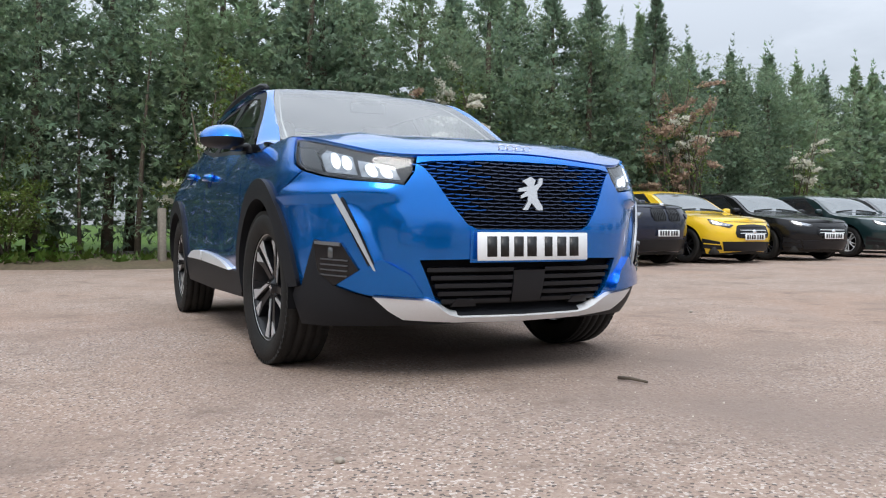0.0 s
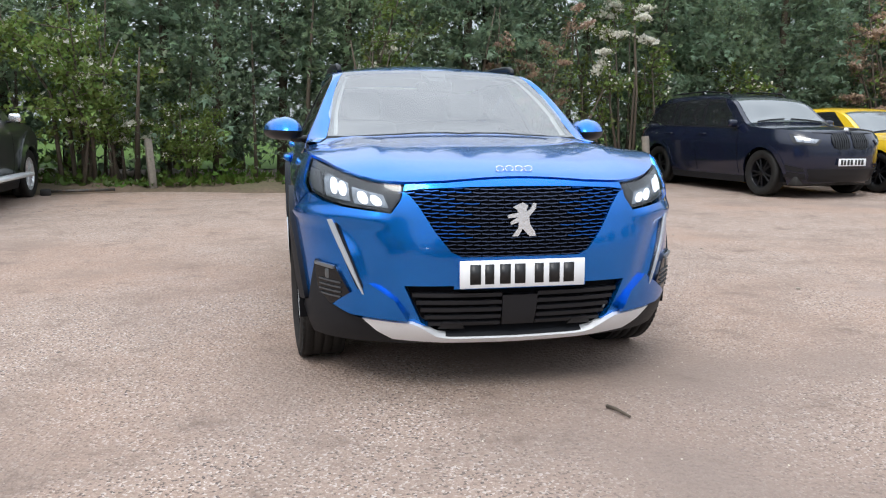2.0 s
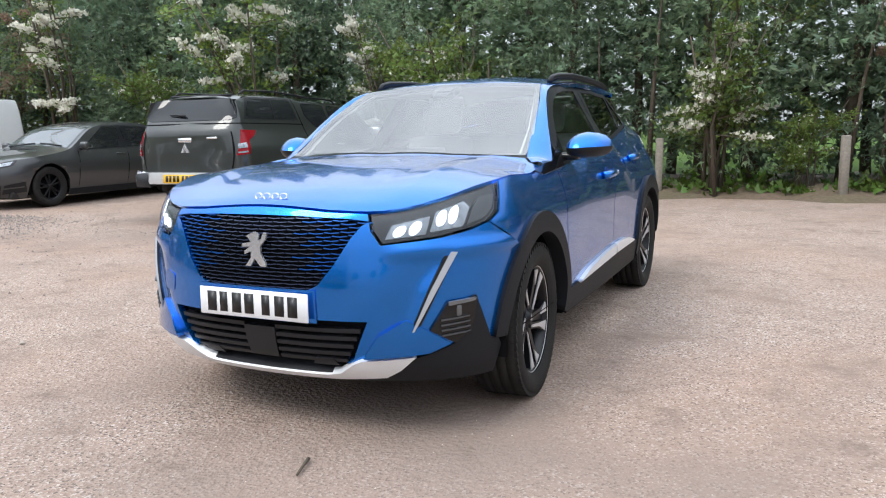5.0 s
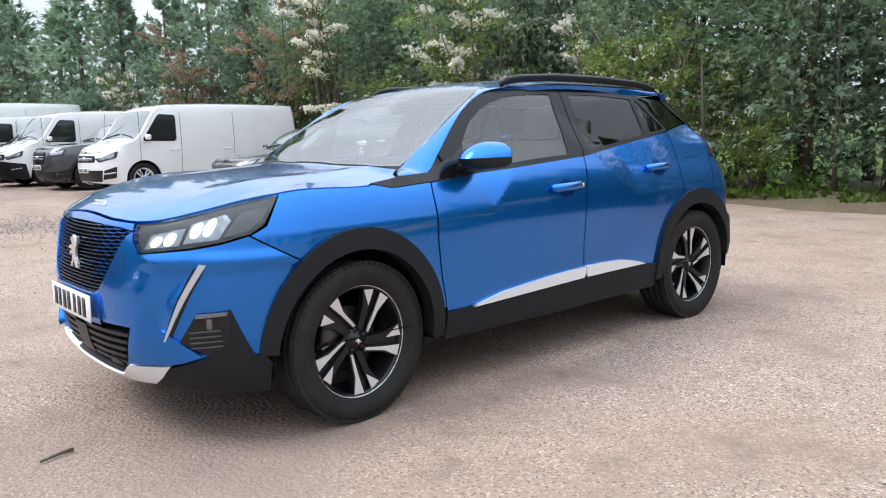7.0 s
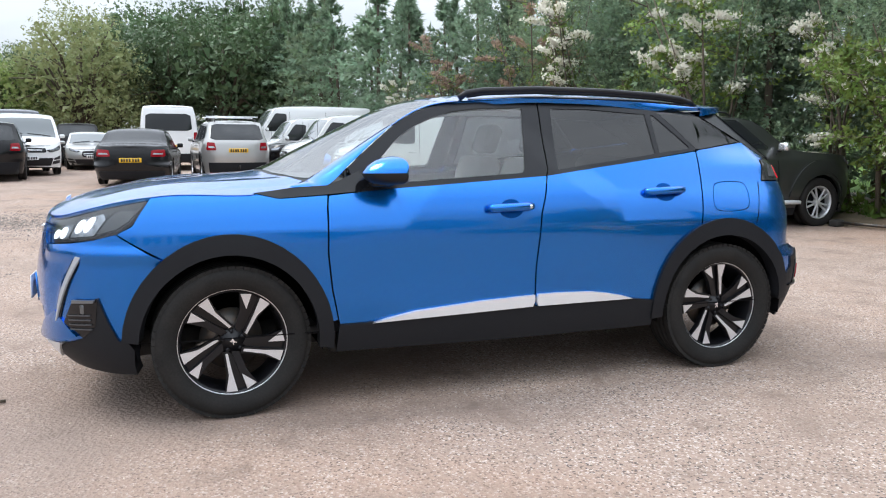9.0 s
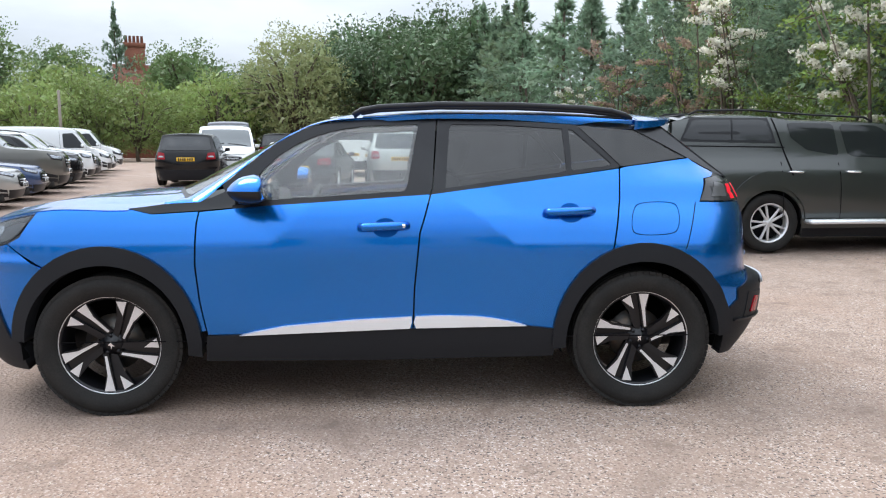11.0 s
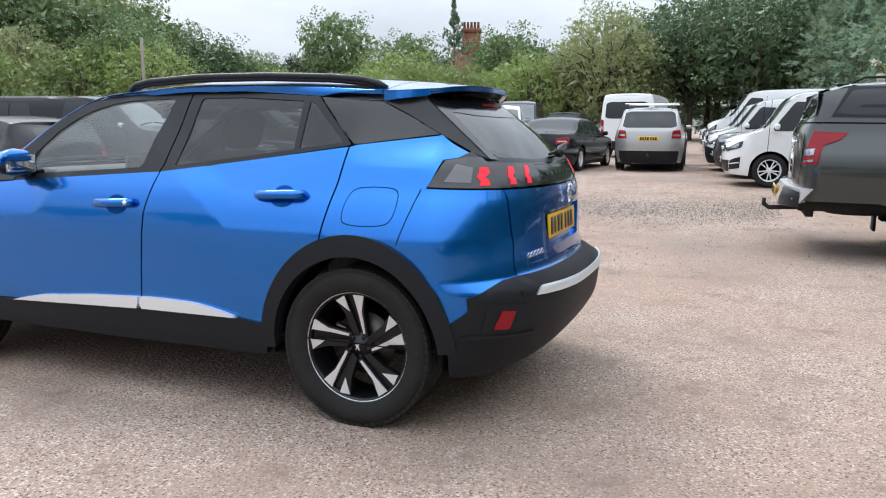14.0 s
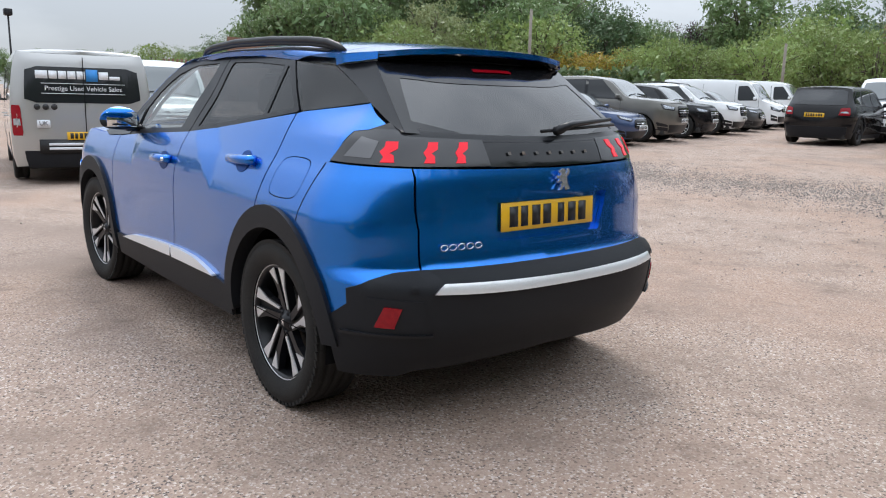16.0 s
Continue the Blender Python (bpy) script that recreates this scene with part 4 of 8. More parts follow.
for mm in (None, MIRROR):
    side_frames = [part("window_frame", x if mm is None else moved(x, mm), M_SATIN, hero) for x in
                   (panel(P, frame_front, 0.05, 0.0, 0.02, [glass_front]), panel(P, frame_rear, 0.05, 0.0, 0.02, [glass_rear, glass_small]))]
    for loop, gm in ((glass_front, M_CLEAR), (glass_rear, M_TINT), (glass_small, M_TINT), (quarter_glass, M_TINT)):
        x = panel(P, loop, 0.06, -0.004, 0.0)
        g = part("side_window", x if mm is None else moved(x, mm), gm, hero)
        g.visible_shadow = gm is not M_CLEAR
    x = panel(P, quarter_glass, 0.08, -0.02, 0.0)
    part("window_backing", x if mm is None else moved(x, mm), M_GAP, hero)
    x = panel(P, S(("s", 1.30, 1.14), ("s", 1.72, 1.10), ("r", 0.62, 1.10), ("r", 0.60, 1.20), ("s", 1.66, 1.26), ("s", 1.30, 1.21)), 0.06, -0.022, 0.0)
    part("pillar_backing", x if mm is None else moved(x, mm), M_GAP, hero)
    # black blade behind the quarter glass, and the side of the spoiler
    outer = np.array([*P(np.array(S(("s", 1.318, 1.388), ("s", 1.445, 1.326), ("s", 1.60, 1.243), ("s", 1.735, 1.172)))), (0.606, 1.803, 1.146)])
    inner = np.array([(0.601 - 0.084 * w_ - 0.006, 1.812 - 0.325 * w_, 1.144 + 0.262 * w_) for w_ in (1.0, 0.76, 0.50, 0.24, 0.0)])
    x = grid_sheet(strip_between(outer, inner), np.linspace(0, 4, 17), np.linspace(0, 1, 4))
    part("rear_pillar_blade", x if mm is None else moved(x, mm), M_BLADE, hero)
    up = np.array([(0.600, 1.320, 0), (0.585, 1.385, 0), (0.552, 1.450, 0), (0.515, 1.503, 0)])
    up[:, 2] = top_at(up[:, :2])[:, 2]
    lo = np.array([outer[0], (0.588, 1.385, 1.398), (0.555, 1.450, 1.405), (0.517, 1.506, 1.414)])
    x = grid_sheet(strip_between(lo, up), np.linspace(0, 3, 10), np.linspace(0, 1, 4))
    part("spoiler_side", x if mm is None else moved(x, mm), M_BLUE, hero)
    lo2 = np.array([(0.517, 1.493, 1.412), (0.48, 1.475, 1.40), (0.3, 1.50, 1.405), (0.0, 1.515, 1.41)])
    hi2 = np.array([(0.514, 1.503, 1.43), (0.48, 1.538, 1.432), (0.3, 1.590, 1.438), (0.0, 1.606, 1.442)])
    x = grid_sheet(strip_between(lo2, hi2), np.linspace(0, 3, 13), np.linspace(0, 1, 3))
    part("spoiler_underside", x if mm is None else moved(x, mm), M_PIANO, hero)
    # roof rails
    path = [(0.588, -0.13, 1.455), (0.592, -0.09, 1.482), (0.596, 0.0, 1.497), (0.600, 0.3, 1.512), (0.600, 0.7, 1.510), (0.594, 1.05, 1.496), (0.588, 1.2, 1.482), (0.583, 1.275, 1.462), (0.578, 1.31, 1.44)]
    path = [(a - 0.026, c_, z_ + 0.002) for a, c_, z_ in path]
    x = joined(tube(path, 0.016, 8), tube([(a, c_, z_ - 0.016) for a, c_, z_ in path[1:-1]], 0.010, 8))[:2]
    part("roof_rail", x if mm is None else moved(x, mm), M_SATIN, hero)
    x = panel(top_at, [(0.556, -0.08), (0.590, -0.08), (0.592, 1.25), (0.558, 1.25)], 0.1, 0.006, 0.01)
    part("roof_rail_base", x if mm is None else moved(x, mm), M_SATIN, hero)

# tailgate: spoiler, glass, lamp band, lid
spoiler = [(0.0, 1.34), (0.575, 1.336), (0.600, 1.318), (0.587, 1.385), (0.552, 1.450), (0.515, 1.503), (0.48, 1.540), (0.30, 1.592), (0.0, 1.608)]
spoiler = spoiler + [(-x, y) for x, y in reversed(spoiler[1:-1])]
part("roof_spoiler", panel(top_at, spoiler, 0.04, 0.0, 0.022), M_BLUE, hero)


def rear_at(uv):
    """The rear window: u across from side to side, v from its foot up under the spoiler."""
    u, v = uv[:, 0], uv[:, 1]
    k = np.abs(u) ** 2.4
    ex, ey, ez = 0.601 - 0.084 * v, 1.812 - 0.325 * v, 1.144 + 0.262 * v
    cy, cz = 1.892 - 0.352 * v, 1.122 + 0.293 * v
    sag = 0.018 * 4 * v * (1 - v)
    return np.stack([-ex * u, cy + (ey - cy) * k + sag * (1 - k), cz + (ez - cz) * k + sag * 0.6 * (1 - k)], 1)


whole = [(-1, 0), (1, 0), (1, 1), (-1, 1)]
pane = rounded([(-0.94, 0.015), (0.94, 0.015), (0.885, 0.74), (0.84, 0.74), (0.55, 0.67), (0.0, 0.655), (-0.55, 0.67), (-0.84, 0.74), (-0.885, 0.74)], 0.2, 1)
part("rear_window", panel(rear_at, pane, 0.08, -0.002, 0.0), M_RTINT, hero)
for mm in (None, MIRROR):
    d = panel(P, S(("s", 1.70, 1.150), ("s", 1.76, 1.140), ("r", 0.60, 1.124), ("r", 0.575, 1.158), ("s", 1.735, 1.178)), 0.03, 0.002, 0.012)
    part("blade_foot", d if mm is None else moved(d, mm), M_BLADE, hero)
part("rear_window_border", panel(rear_at, whole, 0.08, 0.0, 0.0, [pane]), M_PIANO, hero)
part("rear_window_backing", panel(rear_at, [(a * 0.97, 0.01 + b_ * 0.97) for a, b_ in whole], 0.12, -0.035, 0.0), M_GAP, hero)
part("high_brake_lamp", panel(rear_at, [(-0.2, 0.84), (0.2, 0.84), (0.2, 0.885), (-0.2, 0.885)], 0.08, 0.004, 0.0), M_RED, hero)
lid = S(("r", 0.605, 0.652), ("r", 0.0, 0.648), ("r", -0.605, 0.652), ("r", -0.605, 0.80), ("r", -0.632, 0.985), ("r", -0.640, 1.018), ("r", 0.0, 1.010), ("r", 0.640, 1.018), ("r", 0.632, 0.985), ("r", 0.605, 0.80))
recess = S(("r", 0.285, 0.742), ("r", -0.285, 0.742), ("r", -0.345, 0.905), ("r", 0.345, 0.905))
part("tailgate", panel(P, lid, 0.03, 0.0, 0.028, [recess]), M_BLUE, hero)
RECESS_RIM = panel(P, recess, 0.05, -0.022, 0.0)
part("plate_recess", RECESS_RIM, M_BLUE, hero)
part("lamp_band", panel(P, S(("r", 0.338, 1.022), ("r", 0.0, 1.016), ("r", -0.338, 1.022), ("r", -0.344, 1.119), ("r", 0.0, 1.112), ("r", 0.344, 1.119)), 0.05, 0.002, 0.02), M_PIANO, hero, "gloss black band between the tail lamps")
part("band_top", panel(P, S(("r", 0.64, 1.126), ("r", 0.31, 1.108), ("r", 0.0, 1.102), ("r", -0.31, 1.108), ("r", -0.64, 1.126), ("r", -0.61, 1.150), ("r", -0.30, 1.134), ("r", 0.0, 1.128), ("r", 0.30, 1.134), ("r", 0.61, 1.150)), 0.04, 0.002, 0.01), M_BLADE, hero)
for k in range(7):
    x0 = 0.225 - 0.075 * k
    part("band_mark", panel(P, S(("r", x0 + 0.008, 1.060), ("r", x0 - 0.008, 1.060), ("r", x0 - 0.008, 1.071), ("r", x0 + 0.008, 1.071)), 0.04, 0.008, 0.002), M_DISC, hero)
tail_loop = S(("s", 1.604, 1.032), ("r", 0.64, 1.024), ("r", 0.33, 1.024), ("r", 0.335, 1.117), ("r", 0.62, 1.127), ("s", 1.80, 1.150), ("s", 1.72, 1.148), ("s", 1.655, 1.138))
claws = [[("r", xa, 1.036), ("r", xa - 0.040, 1.036), ("r", xa - 0.046, 1.060), ("r", xa - 0.036, 1.068), ("r", xa - 0.066, 1.084), ("r", xa - 0.076, 1.108), ("r", xa - 0.040, 1.108), ("r", xa - 0.030, 1.090), ("r", xa - 0.010, 1.072), ("r", xa - 0.014, 1.054)]
         for xa in (0.735, 0.600, 0.480)]
for mm in (None, MIRROR):
    def tail_part(name, d, material, parent=hero, label=""):
        return part(name, d if mm is None else moved(d, mm), material, parent, label)
    tl = tail_part("tail_lamp", panel(P, tail_loop, 0.03, 0.004, 0.02), M_SMOKE, hero, "smoked tail lamp with red claws")
    tail_part("clear_front", panel(P, S(("s", 1.668, 1.052), ("r", 0.755, 1.048), ("r", 0.715, 1.108), ("s", 1.70, 1.122)), 0.03, 0.006, 0.002), mat_once("clear_lamp_front", (0.13, 0.13, 0.135), 0.15, 0.4), tl)
    tail_part("panel_joint", panel(P, S(("s", 1.578, 1.024), ("s", 1.506, 0.800), ("s", 1.510, 0.800), ("s", 1.582, 1.024)), 0.04, 0.0012, 0.0), M_GAP)
    for c in claws:
        tail_part("claw", panel(P, S(*c), 0.02, 0.007, 0.004), M_REDLIT, tl, "red claw shaped light")
    # rear bumper reflector and its black recess
    tail_part("reflector_recess", panel(P, S(("r", 0.80, 0.435), ("r", 0.60, 0.435), ("r", 0.64, 0.56), ("r", 0.79, 0.57)), 0.04, 0.012, 0.01), M_CLAD)
    tail_part("rear_reflector", panel(P, S(("r", 0.770, 0.465), ("r", 0.718, 0.462), ("r", 0.700, 0.535), ("r", 0.748, 0.540)), 0.03, 0.018, 0.01), M_RED)
    tail_part("reflector_lip", panel(P, S(("r", 0.84, 0.432), ("r", 0.60, 0.430), ("r", 0.60, 0.438), ("r", 0.84, 0.442)), 0.04, 0.022, 0.02), M_SATIN)
    tail_part("parking_sensor", panel(P, S(*[("r", 0.665 + 0.011 * math.cos(a), 0.603 + 0.011 * math.sin(a)) for a in np.linspace(0, 2 * math.pi, 10)[:-1]]), 0.03, 0.013, 0.004), M_SATIN)
rb_half = [("s", 1.715, 0.26), ("s", 1.85, 0.245), ("r", 0.60, 0.27)]
rb_top = [("r", 0.605, 0.656), ("r", 0.70, 0.648), ("r", 0.78, 0.626), ("r", 0.835, 0.595), ("s", 1.80, 0.540), ("s", 1.745, 0.498), ("s", 1.705, 0.476)]
rl = S(*(rb_half + [("r", 0.0, 0.30)]))
rt = S(*([("r", 0.0, 0.652)] + rb_top))
E2 = 2 * shell.end
rb_loop = rl + [(E2 - a, b) for a, b in reversed(rl[:-1])] + [(E2 - a, b) for a, b in reversed(rt[1:])] + rt
part("rear_bumper", panel(P, rb_loop, 0.035, 0.008, 0.05), M_CLAD, hero, "textured black rear bumper")
chrome_loop = S(("r", 0.605, 0.587), ("r", 0.30, 0.580), ("r", 0.0, 0.578), ("r", -0.30, 0.580), ("r", -0.605, 0.587), ("r", -0.57, 0.614), ("r", 0.0, 0.608), ("r", 0.57, 0.614))
part("bumper_trim", panel(P, chrome_loop, 0.04, 0.018, 0.02), M_SILVER, hero, "brushed silver bumper strip")

# rear wiper
c0 = P(np.array([shell.rear(-0.02, 1.15)]))[0] + np.array((0, 0.03, 0.01))
part("rear_wiper", joined(tube([(-0.05, c0[1] + 0.02, 1.150), (-0.16, c0[1] - 0.005, 1.175), (-0.44, c0[1] - 0.035, 1.195)], 0.02, 8, 0.008), tube([(0.0, c0[1] - 0.015, 1.148), (-0.48, c0[1] - 0.05, 1.172)], 0.008, 6)), M_SATIN, hero)


# number plates with plain bars for the characters
def plate(parent, centre, out, up, width=0.52, height=0.111, yellow=False, name="number_plate", nudge=0.0):
    o, u = Vector(out).normalized(), Vector(up).normalized()
    r = u.cross(o).normalized()
    u = o.cross(r)
    m = Matrix((r, u, o)).transposed().to_4x4()
    m.translation = Vector(centre)
    ob = part(name, moved(block(-width / 2, width / 2, -height / 2, height / 2, -0.004, 0.003, 0.002, 1), m), M_YELPL if yellow else M_WHITEPL, parent, "yellow number plate" if yellow else "white number plate")
    cw, gap = 0.050 * width / 0.52, 0.011 * width / 0.52
    x = -(7 * cw + 5 * gap + 0.033) / 2
    for k in range(7):
        w = cw * (0.86 if k in (1, 4) else 1.0)
        part("plate_bar", moved(block(x, x + w - 0.006, -0.0395 * height / 0.111, 0.0395 * height / 0.111, 0.003, 0.0045), m), M_MARK, ob)
        x += cw + (gap if k != 3 else 0.033 * width / 0.52)
    return ob


part("plate_surround", panel(P, S(("f", -0.275, 0.478), ("f", 0.275, 0.478), ("f", 0.275, 0.606), ("f", -0.275, 0.606)), 0.06, 0.006, 0.01), M_BLUE, hero)
plate(hero, (0, -2.188, 0.540), (0, -1, 0.02), (0, 0, 1))
plate(hero, (0.004, 1.978, 0.828), (0, 1, 0.05), (0, 0, 1), yellow=True)


# emblems and badges as plain chrome shapes
def emblem(centre, out, size, name="emblem"):
    o = Vector(out).normalized()
    u = Vector((0, 0, 1))
    r = u.cross(o).normalized()
    u = o.cross(r)
    shape = [(-0.30, -0.5), (-0.12, -0.5), (0.02, -0.28), (0.22, -0.5), (0.42, -0.5), (0.40, -0.38), (0.24, -0.15), (0.22, 0.08), (0.42, 0.30), (0.44, 0.46), (0.34, 0.48), (0.26, 0.30), (0.12, 0.22), (0.18, 0.40), (0.02, 0.5), (-0.16, 0.42),
             (-0.28, 0.36), (-0.18, 0.30), (-0.10, 0.20), (-0.42, 0.14), (-0.44, 0.04), (-0.14, 0.06), (-0.36, -0.08), (-0.34, -0.16), (-0.10, -0.08), (-0.12, -0.26)]
    place = lambda a, b, d: Vector(centre) + r * (a * size) + u * (b * size) + o * d
    v, f = extruded(shape, 0.010, place)
    part(name, (v, f, None, False), M_CHROME, hero, "plain chrome badge shape")


emblem((0.0, -2.150, 0.752), (0, -1, 0.06), 0.135)
emblem((-0.035, 2.000, 0.965), (0, 1, 0.08), 0.085)


def ring_marks(centre, right, up, n_marks, h, name="badge_mark"):
    """A row of small chrome loops in place of a model badge."""
    r, u = Vector(right).normalized(), Vector(up).normalized()
    for k in range(n_marks):
        c = Vector(centre) + r * (h * 1.55 * (k - (n_marks - 1) / 2))
        loop = [c + r * (math.cos(a) * h * 0.62) + u * (math.sin(a) * h * 0.46) for a in np.linspace(0, 2 * math.pi, 15)]
        part(name, tube([tuple(p) for p in loop], h * 0.10, 5), M_CHROME, hero)


hb = top_at(np.array([(0.0, -2.03)]))[0]
ring_marks((0.0, -2.035, hb[2] + 0.004), (1, 0, 0), (0, 0.35, 0.93), 4, 0.026)
lb = P(np.array([shell.rear(0.45, 0.735)]))[0]
ring_marks((0.45, lb[1] + 0.004, 0.735), (-1, 0.12, 0), (0, 0, 1), 5, 0.024)

# door mirrors
for sx in (1, -1):
    outline = np.array(rounded([(0.818, -0.700), (0.905, -0.716), (0.985, -0.655), (1.030, -0.545), (1.020, -0.532), (0.815, -0.532), (0.803, -0.560)], 0.22, 2))
    mid = np.array((0.905, -0.612))

    def half_cap(height, slope, power):
        n_o, rows_ = len(outline), 9
        v = []
        for w in np.linspace(0, 1, rows_):
            k_ = (1 - w**power) ** (1 / power) * 0.999 + 0.001
            for q in outline:
                xy = mid + (q - mid) * k_
                xy[1] += 0.035 * w * (1 if height > 0 else 0.6)
                v.append((xy[0], xy[1], 1.092 + height * w + slope * (xy[0] - 0.92)))
        f = [(r * n_o + q, r * n_o + (q + 1) % n_o, (r + 1) * n_o + (q + 1) % n_o, (r + 1) * n_o + q) for r in range(rows_ - 1) for q in range(n_o)]
        return np.array(v), f if height > 0 else [tuple(reversed(t)) for t in f]

    upper, lower = half_cap(0.078, 0.03, 2.0), half_cap(-0.056, 0.03, 2.6)
    cap = part("door_mirror", upper if sx > 0 else moved(upper, MIRROR), M_BLUE, hero, "blue capped door mirror")
    part("mirror_base_shell", lower if sx > 0 else moved(lower, MIRROR), M_SATIN, cap, "black lower mirror shell")
    gx = block(0.825, 0.995, -0.534, -0.527, 1.055, 1.140, 0.004, 1)
    part("mirror_glass", gx if sx > 0 else moved(gx, MIRROR), M_MIRROR, cap)
    arm = block(0.74, 0.88, -0.665, -0.560, 1.028, 1.066, 0.014)
    part("mirror_arm", arm if sx > 0 else moved(arm, MIRROR), M_PIANO, cap)
    tri = panel(P, S(("s", -0.70, 1.018), ("s", -0.615, 1.026), ("s", -0.60, 1.155), ("s", -0.70, 1.085)), 0.05, 0.004, 0.01)
    part("mirror_base", tri if sx > 0 else moved(tri, MIRROR), M_PIANO, hero)

# door handles
for sx in (1, -1):
    for y0, y1, z0 in ((-0.088, 0.140, 0.918), (0.815, 1.052, 0.983)):
        yc = (y0 + y1) / 2
        scoop = panel(P, S(*[("s", yc + 0.008 + 0.064 * math.cos(a) * (1 if math.sin(a) < 0.1 else 0.9), z0 - 0.006 + 0.046 * math.sin(a)) for a in np.linspace(0, 2 * math.pi, 25)[:-1]]), 0.025, 0.0025, 0.004)
        path = [P(np.array([shell.by_y(y, z)]))[0] + np.array((d, 0, 0)) for y, z, d in ((y0, z0 - 0.004, 0.004), (y0 + 0.025, z0, 0.026), (yc, z0 + 0.004, 0.036), (y1 - 0.03, z0 + 0.006, 0.030), (y1, z0 + 0.006, 0.006))]
        grip = tube(path, 0.0215, 10)
        # darker body blue on a flat disc: the hollow's shade put into the colour
        dark = mat("shaded_scoop_blue", (0.0008, 0.055, 0.24), 0.4, 0.9) if "shaded_scoop_blue" not in bpy.data.materials else bpy.data.materials["shaded_scoop_blue"]
        h = part("door_handle", grip if sx > 0 else moved(grip, MIRROR), M_BLUE, hero)
        part("handle_scoop", scoop if sx > 0 else moved(scoop, MIRROR), dark, h)
        if y0 < 0 and sx > 0:
            lock = moved(lathe([(0.0, 0.004), (0.010, 0.003), (0.010, -0.01)], 14), Matrix.Translation(path[3] + np.array((0.016, 0.012, 0))))
            part("door_lock", lock, M_CHROME, h)

# underbody
part("underbody", joined(block(-0.74, 0.74, -0.85, 0.85, 0.225, 0.32, 0.02), block(-0.55, 0.55, -1.75, 1.8, 0.23, 0.36, 0.03)), M_UNDER, hero)


# wheels
def tyre_mesh(r, width, rim_r, lugs=64):
    hw = width / 2
    prof = [(rim_r, -hw * 0.78), (rim_r + 0.012, -hw * 0.86), (rim_r + (r - rim_r) * 0.45, -hw), (r - 0.03, -hw * 0.97), (r - 0.009, -hw * 0.86)]
    xs = np.linspace(-hw * 0.82, hw * 0.82, 5)
    tread = []
    for i in range(4):
        a, b = xs[i] + 0.004, xs[i + 1] - 0.004
        tread += [(r - 0.008, a - 0.003), (r, a), (r, b), (r - 0.008, b + 0.003)]
    prof = prof + tread + [(rr, -h) for rr, h in reversed(prof)]
    base = lathe(prof, 72)
    cuts = []
    for k in range(lugs):
        a = 2 * math.pi * k / lugs
        for sx in (-1, 1):
            b = block(sx * hw * 0.76 - 0.020, sx * hw * 0.76 + 0.016, -0.0150, 0.0150, r - 0.016, r - 0.001)
            cuts.append(moved(b, pose(0, 0, 0, math.degrees(a), 0, 0) @ pose(0, 0, 0, 0, 0, 8 * sx)))
    return base[0], base[1], joined(*cuts)[:2]


